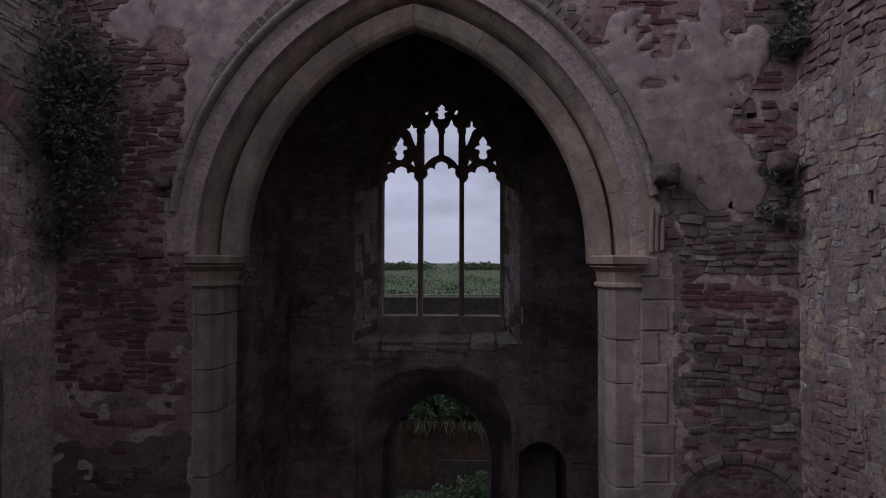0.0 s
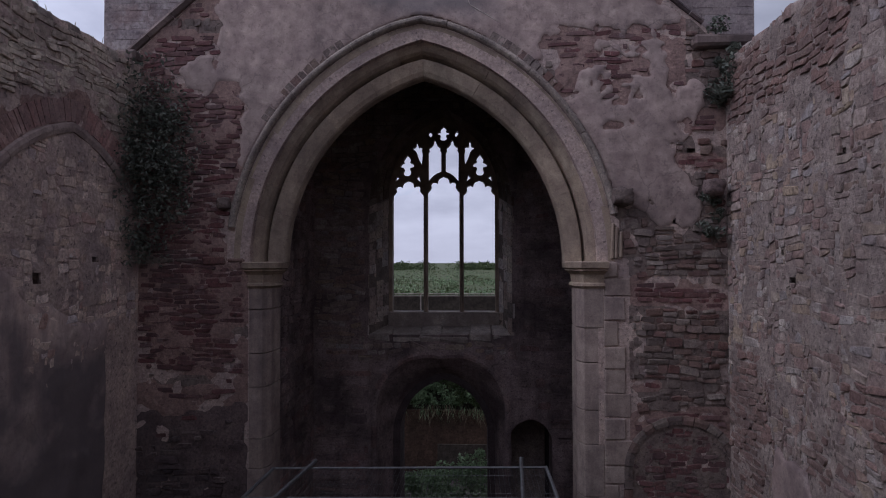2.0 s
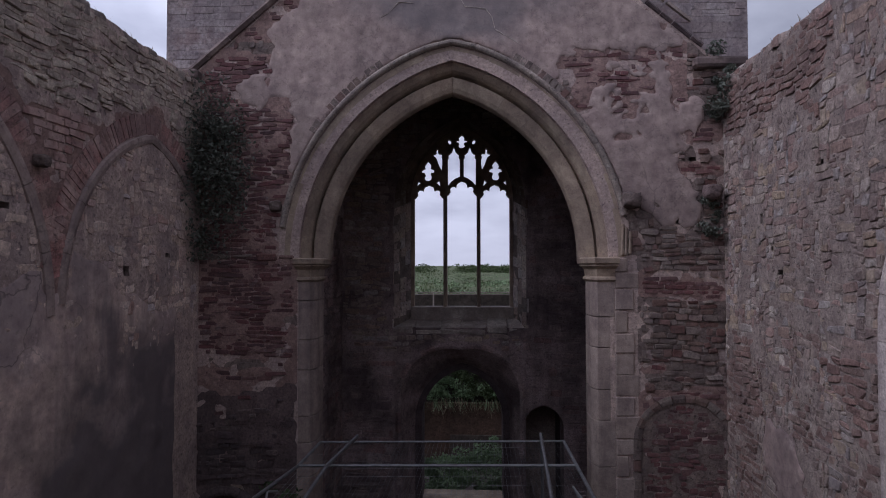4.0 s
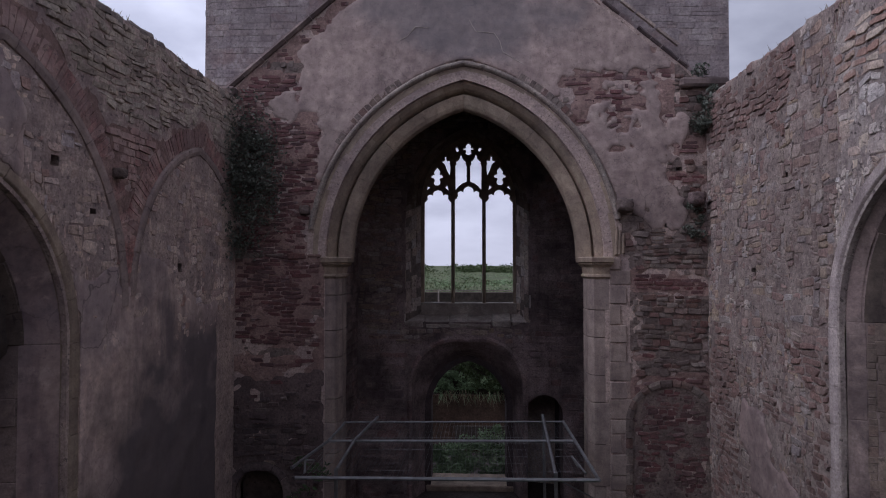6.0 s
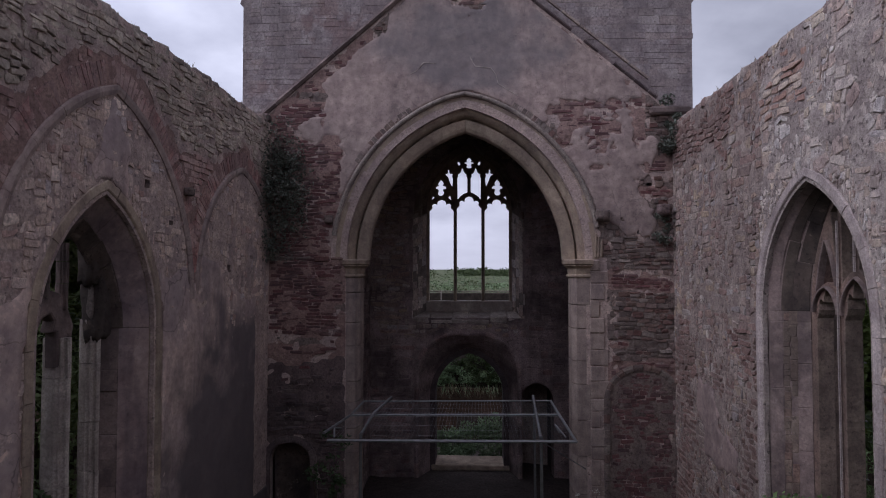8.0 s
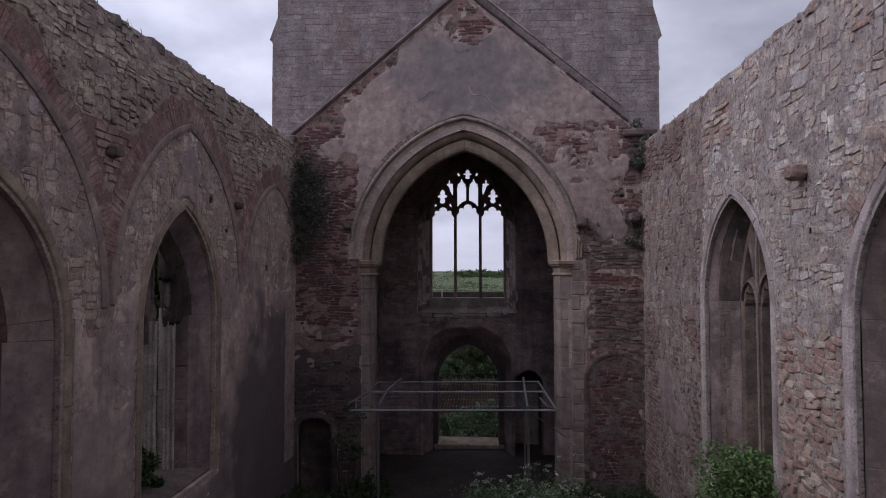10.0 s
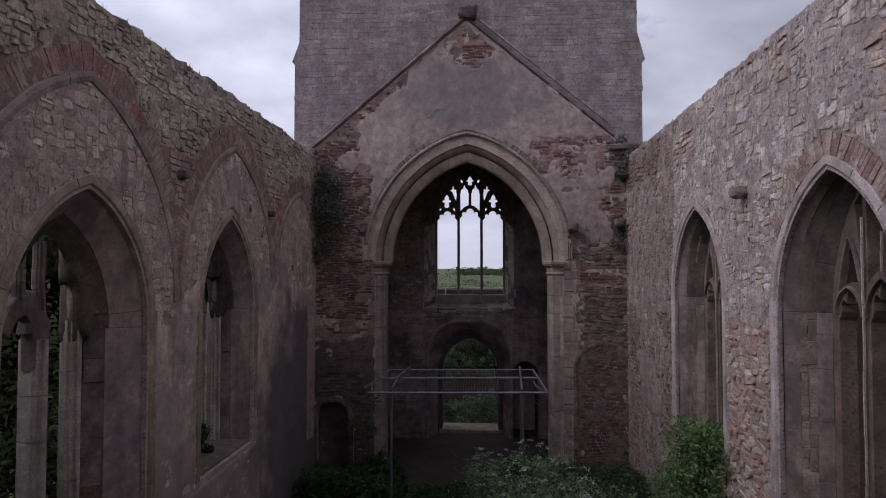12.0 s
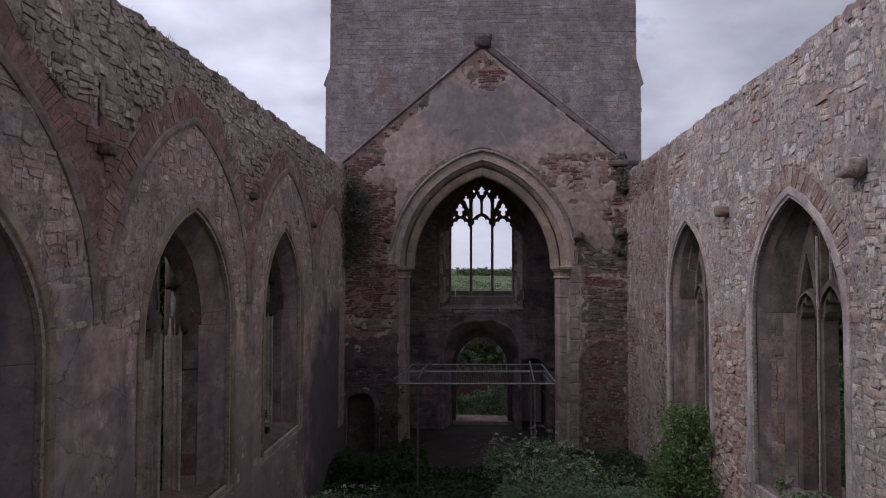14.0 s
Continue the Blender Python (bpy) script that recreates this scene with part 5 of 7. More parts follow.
for s in (-1, 1):
    holes.append([(c0 + s * x, z) for x, z in PANEL])
    holes.append([(c0 + s * x, z) for x, z in MOUCHETTE])
    holes.append([(c0 + s * 0.655 + x, 6.49 + z) for x, z in QUATREFOIL] + [(c0 + s * 0.655 - x, 6.49 + z) for x, z in reversed(QUATREFOIL[1:])])
    holes.append([(c0 + s * 0.888, 6.17), (c0 + s * 0.852, 6.30), (c0 + s * 0.782, 6.255)])
    holes.append([(c0 + s * 0.400, 6.165), (c0 + s * 0.438, 6.318), (c0 + s * 0.502, 6.26)])
    holes.append(foil(c0 + s * 0.235, 7.05, 0.036, 0.066, 2, 0.15, -s * 0.3))
    holes.append(foil(c0 + s * 0.39, 6.965, 0.014, 0.014, 2, 0.1, 0.0, 10))
holes.append([(c0 + x * 0.93, 7.065 + z * 0.70) for x, z in QUATREFOIL] + [(c0 - x * 0.93, 7.065 + z * 0.70) for x, z in reversed(QUATREFOIL[1:])])
WT = (c0, 0.975, 1.47, 5.88, 3.78)
put("tracery", plate("tracery", [outline(WT, 0.03)] + holes, -0.52, -0.68, ASHLAR, MW, 0.007), window_1, "weathered cusped stone tracery")
for s in (-0.322, 0.322):
    bm = bmesh.new()
    box_mesh(bm, (0.055, 0.06, 2.05), Matrix.Translation((c0 + s, 3.99, 4.87)), 0.02)
    part("mullion", bm, ASHLAR, window_1)

bm = bmesh.new()
box_mesh(bm, (1.98, 0.30, 0.40), Matrix.Translation((c0, 4.10, 3.66)), 0.015)
part("window_sill", bm, PALE_STONE, window_1, "dressed stone sill under the mullions")

# ---- long walls ----
def moulding(prof, u, z0, z1, m, rr, cuts=3):
    """An upright moulded shaft in a few drums; the profile is half of its plan, from the nose back."""
    bm = bmesh.new()
    ring = prof + [(-x, d) for x, d in reversed(prof)]
    k = len(ring)
    z = z0
    for i in range(cuts):
        e = z1 if i == cuts - 1 else z + (z1 - z0) / cuts * rr.uniform(0.8, 1.2)
        jx, jd = rr.uniform(-0.003, 0.003), rr.uniform(-0.003, 0.003)
        lo = [bm.verts.new(m @ Vector((u + x + jx, z + 0.003, d + jd))) for x, d in ring]
        hi = [bm.verts.new(m @ Vector((u + x + jx, e - 0.003, d + jd))) for x, d in ring]
        fs = [bm.faces.new((lo[q], lo[(q + 1) % k], hi[(q + 1) % k], hi[q])) for q in range(k)] + [bm.faces.new(lo), bm.faces.new(hi)]
        z = e
    bmesh.ops.recalc_face_normals(bm, faces=bm.faces)
    return bm


NOSE = [(0.007, 0.09), (0.012, 0.084), (0.012, 0.068), (0.009, 0.060), (0.014, 0.052)]
DEEP = [(0.014, 0.115), (0.024, 0.104), (0.024, 0.088), (0.015, 0.076), (0.020, 0.060), (0.036, 0.050), (0.046, 0.052), (0.050, 0.040), (0.044, 0.028), (0.052, 0.014), (0.060, 0.006), (0.060, -0.016), (0.050, -0.026), (0.050, -0.12), (0.030, -0.15)]
FLUTED = [(0.014, 0.115), (0.024, 0.104), (0.024, 0.088), (0.015, 0.076), (0.020, 0.060), (0.036, 0.050), (0.046, 0.052), (0.050, 0.040), (0.044, 0.028), (0.050, 0.014), (0.062, 0.006), (0.062, -0.016), (0.048, -0.026), (0.048, -0.060), (0.030, -0.09)]


def wall_window(w, m, parent, broken, seed, deep):
    """Splayed window opening: chamfered dressed ring on the face, splay, tracery, outer reveal."""
    cx, a, rise, spring, sill, tc, th = w
    tr = (tc, th, rise * (0.70 if broken else 0.93), spring + 0.02, sill + 0.12)
    rr = random.Random(seed)
    ringprof = [(0.0, -0.16), (0.0, -0.05), (0.008, -0.044), (0.045, 0.016), (0.054, 0.022), (0.13, 0.022), (0.138, 0.012), (0.138, -0.16)]
    sweep(outline(w), ringprof, m, ASHLAR if broken else FRAME_STONE, "frame_stone", parent, block=0.42, rng=rr)
    oa, ob = outline(w), outline(tr)
    mid = (cx, spring)
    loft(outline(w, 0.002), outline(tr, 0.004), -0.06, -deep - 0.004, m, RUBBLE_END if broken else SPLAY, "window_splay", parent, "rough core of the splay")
    loft(outline(tr), outline(tr, 0.36 if broken else 0.15), -deep - 0.01, -0.61 if broken else -0.85, m, SOOT_SHADE if broken else RUST_RUBBLE, "outer_reveal", parent)
    lo = [i for i, p in enumerate(oa) if p[1] < spring - 0.001]
    n1 = len([i for i in lo if i < len(oa) / 2])
    n2 = len(oa) - (len(lo) - n1)
    legs = ((oa[:n1 + 1], ob[:n1 + 1]), (oa[n2 - 1:], ob[n2 - 1:]))
    crown = (oa[n1:n2], ob[n1:n2])
    if broken:
        splay_row(*crown, -0.06, -deep, 0.0, 0.56, mid, m, PLASTER_REVEAL, "reveal_render", parent, rr, 1.6, 0.0, 0.002)
        splay_row(*crown, -0.06, -deep, 0.565, 0.99, mid, m, SOOT_SHADE, "reveal_stone", parent, rr, 0.45, 0.0, 0.016, 0.03)
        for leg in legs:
            splay_row(*leg, -0.06, -deep, 0.0, 0.62, mid, m, PLASTER_REVEAL, "reveal_render", parent, rr, 1.8, 0.0, 0.002)
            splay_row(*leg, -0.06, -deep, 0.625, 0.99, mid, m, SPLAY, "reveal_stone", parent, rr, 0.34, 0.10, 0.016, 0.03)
    else:
        # rows darken into the head: the shade there is put into their colours
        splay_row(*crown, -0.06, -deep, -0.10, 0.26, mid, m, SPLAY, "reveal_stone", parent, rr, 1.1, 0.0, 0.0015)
        splay_row(*crown, -0.06, -deep, 0.262, 0.60, mid, m, SPLAY_SHADED, "reveal_stone", parent, rr, 0.9, 0.0, 0.0015, 0.06)
        splay_row(*crown, -0.06, -deep, 0.602, 0.99, mid, m, SOOT_SHADE, "reveal_stone", parent, rr, 0.8, 0.0, 0.003, 0.05)
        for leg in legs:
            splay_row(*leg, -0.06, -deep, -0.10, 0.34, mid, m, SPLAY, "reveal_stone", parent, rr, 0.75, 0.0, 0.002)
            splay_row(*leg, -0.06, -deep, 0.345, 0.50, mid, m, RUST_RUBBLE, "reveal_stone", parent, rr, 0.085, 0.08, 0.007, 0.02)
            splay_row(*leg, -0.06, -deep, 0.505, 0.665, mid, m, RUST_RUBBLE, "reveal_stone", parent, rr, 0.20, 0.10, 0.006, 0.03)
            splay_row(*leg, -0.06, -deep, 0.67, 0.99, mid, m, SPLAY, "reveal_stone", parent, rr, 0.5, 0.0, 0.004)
    h = th - 0.05
    if not broken:
        # two lights of unequal height, ribs proud of the cusped plate, the tracery above half lost
        f0, b0 = -deep + 0.03, -deep - 0.17
        r_a = (th * th + tr[2] * tr[2]) / (2 * th)
        head_z = lambda u: tr[3] + math.sqrt(max(0.0, r_a * r_a - (abs(u - tc) + r_a - th) ** 2)) - 0.03
        base = spring + 0.02
        left_plain = [(tc + x, z) for x, z in arch(-0.225, 0.205, 0.26, base, 8)]
        right_plain = [(tc + x, z) for x, z in arch(0.27, 0.225, 0.36, base, 8)]
        below = sill + 0.12
        cusped = [light(tc - 0.225, 0.198, below, base - 0.12, base + 0.245), light(tc + 0.27, 0.218, below, base - 0.12, base + 0.345)]
        soufflet = [(tc - 0.36, base + 0.26), (tc - 0.225, base + 0.31), (tc - 0.10, base + 0.30), (tc - 0.06, base + 0.36), (tc - 0.11, base + 0.52), (tc - 0.19, base + 0.70), (tc - 0.28, base + 0.56)]
        wedge = [(tc - 0.022, base + 0.36), (tc - 0.022, head_z(tc - 0.022) - 0.04), (tc - 0.15, head_z(tc - 0.15) - 0.02), (tc - 0.085, base + 0.58)]
        panel = [(tc + 0.022, base + 0.30), (tc + 0.14, base + 0.40), (tc + 0.255, base + 0.44), (tc + 0.255, head_z(tc + 0.255) - 0.01), (tc + 0.018, head_z(tc + 0.018) - 0.02)]
        side = [(tc + 0.285, base + 0.44), (tc + 0.40, base + 0.34), (tc + 0.43, base + 0.30), (tc + 0.40, head_z(tc + 0.40) - 0.02), (tc + 0.285, head_z(tc + 0.285) - 0.02)]
        rim = [(tc - th, below - 0.06)] + arch(tc, th, tr[2], tr[3], 14) + [(tc + th, below - 0.06)]
        for pts in (left_plain, right_plain, [(tc - 0.19, base + 0.74), (tc - 0.105, base + 0.54), (tc - 0.03, base + 0.28)], [(tc - 0.36, base + 0.22), (tc - 0.29, base + 0.50), (tc - 0.20, base + 0.74)]):
            sweep(pts, [(-0.004, 0.03 - deep), (0.0, 0.042 - deep), (0.014, 0.042 - deep), (0.022, 0.02 - deep), (0.022, -0.03 - deep), (-0.004, -0.03 - deep)], m, SPLAY, "tracery_rib", parent, rng=rr)
        # dark plate, pale noses: lit edges and shaded sides are put into the colours
        put("tracery", plate("tracery", [rim] + cusped + [soufflet, wedge, panel, side], f0 - 0.03, b0, RUST_RUBBLE, m, 0.006), parent, "broken cusped stone tracery")
        part("mullion_nose", moulding([(x * 0.55, d * 0.5 - deep - 0.005) for x, d in NOSE], tc, sill + 0.1, spring + 0.95, m, rr, 6), FRAME_STONE, parent, "nosing of the mullion, paler for the light on it")
        part("rib_nose", moulding([(x * 0.5, d * 0.5 - deep - 0.005) for x, d in NOSE], tc + 0.27, base + 0.42, spring + 0.80, m, rr, 2), FRAME_STONE, parent, "nosing of a tracery rib, paler for the light on it")
        for u in (tc - 0.13, tc + 0.16):
            for z in (sill + 0.7, sill + 1.25, sill + 1.8):
                bm = bmesh.new()
                tube(bm, m @ Vector((u - 0.012, z, -deep - 0.12)), m @ Vector((u + 0.012, z, -deep - 0.12)), 0.008)
                part("iron_stub", bm, STEEL, parent)
    else:
        e = deep + 0.07
        hook = [(tc - 0.05, spring - 0.28), (tc + 0.05, spring - 0.28), (tc + 0.06, spring + 0.02), (tc + 0.12, spring - 0.02), (tc + 0.14, spring + 0.08), (tc + 0.08, spring + 0.20), (tc + 0.03, spring + 0.30), (tc - 0.06, spring + 0.39), (tc - 0.18, spring + 0.42), (tc - 0.33, spring + 0.30), (tc - 0.42, spring + 0.1), (tc - 0.36, spring + 0.06), (tc - 0.28, spring + 0.20), (tc - 0.16, spring + 0.24), (tc - 0.09, spring + 0.15), (tc - 0.12, spring + 0.06), (tc - 0.06, spring + 0.05)]
        put("tracery", plate("tracery", [hook], -e + 0.03, -e - 0.10, SPLAY, m, 0.025), parent, "broken hook of cusped stone tracery")
        for u, z0, z1 in ((tc + 0.01, spring + 0.24, spring + 0.90), (tc - 0.24, spring + 0.36, spring + 0.76)):
            part("upper_mullion", moulding([(x * 0.5, d * 0.6 - e) for x, d in FLUTED], u, z0, z1, m, rr, 3), SPLAY, parent, "upper mullion left standing in the window head")
        for du, dz, size, mt, sd in ((0.10, 0.34, (0.26, 0.34, 0.95), SOOT_SHADE, 1.0), (0.02, 0.72, (0.22, 0.36, 0.55), SOOT_SHADE, 4.0), (-0.02, 0.30, (0.08, 0.10, 0.42), RUBBLE_DARK, 7.0), (0.30, 0.40, (0.24, 0.30, 0.9), SOOT_SHADE, 9.0)):
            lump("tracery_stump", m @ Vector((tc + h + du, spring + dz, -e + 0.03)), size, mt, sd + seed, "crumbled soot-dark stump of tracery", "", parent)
        for u, z0, z1 in ((tc, sill + 0.1, spring - 0.02), (tc + h, sill + 0.1, spring + 0.12)):
            part("mullion", moulding([(x, d - e) for x, d in (DEEP if u == tc else FLUTED)], u, z0, z1, m, rr, 4), PALE_STONE, parent, "fluted pale stone mullion, snapped off above")
    bm = bmesh.new()
    box_mesh(bm, (2 * a + 0.1, 0.16, 0.50 if broken else 0.75), m @ Matrix.Translation((cx, sill + 0.02, -0.32 if broken else -0.45)) @ Matrix.Rotation(0.2, 4, "X"), 0.02, 0.015, rr)
    part("window_sill", bm, RUBBLE_END if broken else SPLAY, parent)


LEN = 17.0
wall_west = thing("wall_west", "tall rubble wall with blocked brick-turned arcade arches and broken windows", "wall", "structure")
ltop = [(u, z + min(0.1, -0.012 * u)) for u, z in ragged_top(0.6, -LEN, 7.04, 0.05, seed=4.0)]
lo = [(0.6, -0.4)] + ltop + [(-LEN, -0.4)]
put("core", plate("core", [list(reversed(lo))] + [outline(w) for w in LEFT_WINDOWS] + hole_loops(LEFT_HOLES), 0.0, -0.62, MORTAR, ML), wall_west)
hole_backs(LEFT_HOLES, ML, wall_west)
wall_east = thing("wall_east", "tall roofless wall of pale coursed rubble pierced by pointed windows", "wall", "structure")
rtop = [(u, z + max(0, min(0.24, (u - 2) * 0.035))) for u, z in ragged_top(-0.6, LEN, 6.96, 0.045, seed=9.0)]
ro = [(-0.6, -0.4)] + rtop + [(LEN, -0.4)]
put("core", plate("core", [list(reversed(ro))] + [outline(w) for w in RIGHT_WINDOWS] + hole_loops(RIGHT_HOLES), 0.0, -0.85, MORTAR_PALE, MR), wall_east)
hole_backs(RIGHT_HOLES, MR, wall_east)
for i, w in enumerate(LEFT_WINDOWS):
    win = thing("window_%d" % (i + 2), "unglazed pointed window with snapped stone mullions", "window", "structure")
    wall_window(w, ML, win, True, 60 + i, 0.42)
for i, w in enumerate(RIGHT_WINDOWS):
    win = thing("window_%d" % (i + 5), "unglazed two-light pointed window with deep stone splay", "window", "structure")
    wall_window(w, MR, win, False, 70 + i, 0.33)


def left_hole(u, v, off):
    return any(in_arch(u, v, *w[:4], off, w[4] - 0.1) for w in LEFT_WINDOWS)


def right_hole(u, v, off):
    return any(in_arch(u, v, *w[:4], off, w[4] - 0.1) for w in RIGHT_WINDOWS)


def in_blind(u, v, off=0.0):
    return any(in_arch(u, v, *b, off) for b in BLIND)


def left_render(u, v):
    n = 0.9 * nz(u, v, 0.8, 12) + 0.3 * nz(u, v, 3.0, 13)
    lim = 4.75 if u > -2.6 else (4.35 if u > -5.8 else 4.2)
    f = min(lim - v, 0.6) + n
    f = max(f, 0.30 - abs(v - 5.55) * 0.35 - abs(u + 4.3) * 1.3 + n * 0.4)
    for w in LEFT_WINDOWS:
        r = (w[1] ** 2 + w[2] ** 2) / (2 * w[1])
        if v > w[4] - 0.1:
            d = (math.hypot(abs(u - w[0]) + r - w[1], v - w[3]) - r if v > w[3] else abs(u - w[0]) - w[1]) - 0.13
            f = min(f, d if d > 0 else -1)
    if v > 4.4:
        ring = max(0.0 if in_arch(u, v, *b, -0.07) else -1.0 for b in BLIND)
        f = f if ring == 0.0 else -1.0
    if u > -0.75 and v > 1.0:
        f = min(f, -u - 0.62 - 0.1 * n)
    return f


dark_panel = lambda u, v: min(u + 3.3 + 0.5 * nz(u, v, 0.9, 81) + 0.2 * nz(u, v, 4.0, 83), 3.75 - v + 0.6 * nz(u, v, 1.1, 82) + 0.25 * nz(u, v, 4.0, 84), 0.4)
sheet(left_render, -16.9, 0.1, 0.0, 6.4, 0.05, 0.016, PLASTER_BROWN, ML, "plaster", wall_west, "thin stained brown-grey lime render", rough=0.018)
for i, b in enumerate(BLIND):
    ap = [p for p in arch(*b, 16) if p[0] < -0.03]
    sweep(ap, [(-0.060, -0.02), (-0.055, 0.022), (-0.01, 0.036), (0.03, 0.034), (0.048, -0.02)], ML, PLASTER_GABLE, "blind_arch_stone", wall_west, block=0.5, rng=random.Random(80 + i))
rng = random.Random(90)


def wear(ob):
    """Bricks of a ring, worn out of line."""
    ob["kind"] = "stuff"
    for vert in ob.data.vertices:
        vert.co += noise.noise_vector(vert.co * 9.0) * 0.016 + noise.noise_vector(vert.co * 31.0) * 0.008


rest = lambda u, v: not left_hole(u, v, 0.145) and u < -0.02 and v < 7.06 and not near_hole(LEFT_HOLES, u, v)
for i, b in enumerate(BLIND):
    if b[0] < -12.5:
        continue
    bp = [p for p in arch(*b, 18) if p[0] < -0.05 and p[1] > 4.5]
    wear(sweep(bp, [(0.05, -0.02), (0.05, 0.008), (0.27, 0.009), (0.27, -0.02)], ML, BRICK_WASHED, "brick", wall_west, block=0.058, gap=0.007, joined=True, rng=rng)[0])


def spandrel(u, v):
    return not in_blind(u, v, 0.28) and (4.4 < v < 6.0 + 0.2 * nz(u, 1.0, 1.0) or (v < 6.9 and in_blind(u, v, 0.34 + 0.14 * nz(u, v, 2.5, 91))))


face = lay(-15.5, 0.0, 4.4, 6.8, (0.068, 0.078), (0.16, 0.25), lambda u, v: rest(u, v) and spandrel(u, v) and left_render(u, v) < 0.03, rng, wave=0.03, ragged=0)
build_stones(face, 1, (0.010, 0.026), 0.009, BRICK_WASHED, ML, wall_west, "brick", rng, lambda u, v: -8 < u, 300, "old red bricks", warp=0.4)
head = lambda u, v: rest(u, v) and not spandrel(u, v) and not in_blind(u, v, 0.28)
slabs = lambda u, v: u > -5.6 + 1.2 * nz(u, v, 1.0, 95)
face = pack(-15.5, -3.5, 5.75, 7.1, 0.030, (3, 4, 5, 6), (2, 2, 3, 3), lambda u, v: head(u, v) and not slabs(u, v), rng)
face += lay(-7.5, 0.0, 5.75, 7.1, (0.04, 0.085), (0.09, 0.30), lambda u, v: head(u, v) and slabs(u, v), rng, wave=0.06, ragged=0.3)
build_stones(face, 0, (0.010, 0.040), 0.007, RUBBLE_LICHEN, ML, wall_west, "stone", rng, lambda u, v: -9 < u < -2, 150, "lichened grey rubble")
face = pack(-15.5, 0.0, 0.2, 6.5, 0.034, (3, 4, 5, 6, 7), (2, 3, 3, 4), lambda u, v: rest(u, v) and in_blind(u, v, -0.07) and dark_panel(u, v) < 0.0, rng)
build_stones(face, 0, (-0.002, 0.016), 0.008, RUBBLE, ML, wall_west, "stone", rng, lambda u, v: -9.5 < u < -2 and v > 4.0, 300, "mixed rubble filling the old arches")
face = pack(-15.5, 0.0, 0.2, 5.0, 0.034, (4, 5, 6, 7), (2, 3, 3, 4), lambda u, v: rest(u, v) and not in_blind(u, v, 0.05) and v < 4.4 and dark_panel(u, v) < 0.0, rng)
build_stones(face, 0, (-0.002, 0.016), 0.014, RUBBLE, ML, wall_west, "stone", rng)

# right wall facing
rng = random.Random(91)


def right_render(u, v):
    n = 0.35 * nz(u, v, 1.6, 15) + 0.25 * nz(u, v, 5.0, 16)
    a = 0.42 - abs(u - 1.55) * 0.8 - abs(v - 2.45 + (u - 1.55) * 0.5) * 0.7
    return a + n


sheet(right_render, 0.0, 4.0, 1.0, 5.0, 0.04, 0.03, PLASTER, MR, "plaster", wall_east, "patch of old pale plaster")


def right_free(u, v):
    return u > 0.02 and not right_hole(u, v, 0.145) and not (5.0 < v and 6.9 < u < 8.5 and right_hole(u, v, 0.40)) and right_render(u, v) < 0.02 and v < 6.95 + max(0, min(0.24, (u - 2) * 0.035)) and not near_hole(RIGHT_HOLES, u, v)


def right_brick(u, v):
    if u > 8.2:
        return nz(u, v, 1.6, 18) > 0.3
    if 4.85 < u < 6.4:
        return v < 3.95 + 0.3 * nz(u, v, 1.2, 17)
    if u < 3.0 and v < 3.9:
        return nz(u, v, 1.2, 19) > -0.08
    if v > 6.2 and u < 4.0:
        return nz(u, v, 0.9, 20) > -0.12
    return nz(u, v, 1.3, 21) > 0.42


big_zone = lambda u, v: v > 5.55 + 0.3 * nz(u, v, 0.7, 22)
# towards the corner: browner masonry, its tones also lowered for the tower's shade
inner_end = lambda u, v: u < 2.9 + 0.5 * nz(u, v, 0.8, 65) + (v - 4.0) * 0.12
for first in (True, False):
    zone = (lambda u, v: right_free(u, v) and inner_end(u, v)) if first else (lambda u, v: right_free(u, v) and not inner_end(u, v))
    lo_u, hi_u = (0.0, 5.0) if first else (1.5, 15.5)
    face = lay(lo_u, hi_u, 0.1, 7.25, (0.068, 0.085), (0.13, 0.25), lambda u, v: zone(u, v) and right_brick(u, v), rng, wave=0.08, ragged=0)
    if not first:
        pier = [s for s in face if 4.85 < s[0] < 6.4]
        face = [s for s in face if not 4.85 < s[0] < 6.4]
        rnd_p = random.Random(97)
        pier = [(u, v, w * rnd_p.uniform(0.7, 1.0), h * rnd_p.uniform(0.95, 1.15), rnd_p.uniform(-0.16, 0.16)) for u, v, w, h, _t in pier]
        build_stones(pier, 0, (0.014, 0.042), 0.006, BRICK_PALE, MR, wall_east, "brick", rng, lambda u, v: v > 1.5, 200, "tumbled pink bricks and stones")
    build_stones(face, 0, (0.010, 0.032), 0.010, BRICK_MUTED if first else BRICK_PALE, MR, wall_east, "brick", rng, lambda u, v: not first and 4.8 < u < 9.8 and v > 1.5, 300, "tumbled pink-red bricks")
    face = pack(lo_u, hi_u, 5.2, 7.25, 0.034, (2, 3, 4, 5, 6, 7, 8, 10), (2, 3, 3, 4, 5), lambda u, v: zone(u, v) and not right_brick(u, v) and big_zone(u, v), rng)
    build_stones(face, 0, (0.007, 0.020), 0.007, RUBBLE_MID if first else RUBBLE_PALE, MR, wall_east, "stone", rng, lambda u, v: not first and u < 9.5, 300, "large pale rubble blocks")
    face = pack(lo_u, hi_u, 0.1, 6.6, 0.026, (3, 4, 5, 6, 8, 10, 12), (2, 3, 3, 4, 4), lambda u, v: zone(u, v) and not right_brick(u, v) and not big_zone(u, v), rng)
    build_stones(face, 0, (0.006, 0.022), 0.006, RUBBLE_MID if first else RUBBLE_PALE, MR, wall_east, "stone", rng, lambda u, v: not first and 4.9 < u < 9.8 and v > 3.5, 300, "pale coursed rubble")
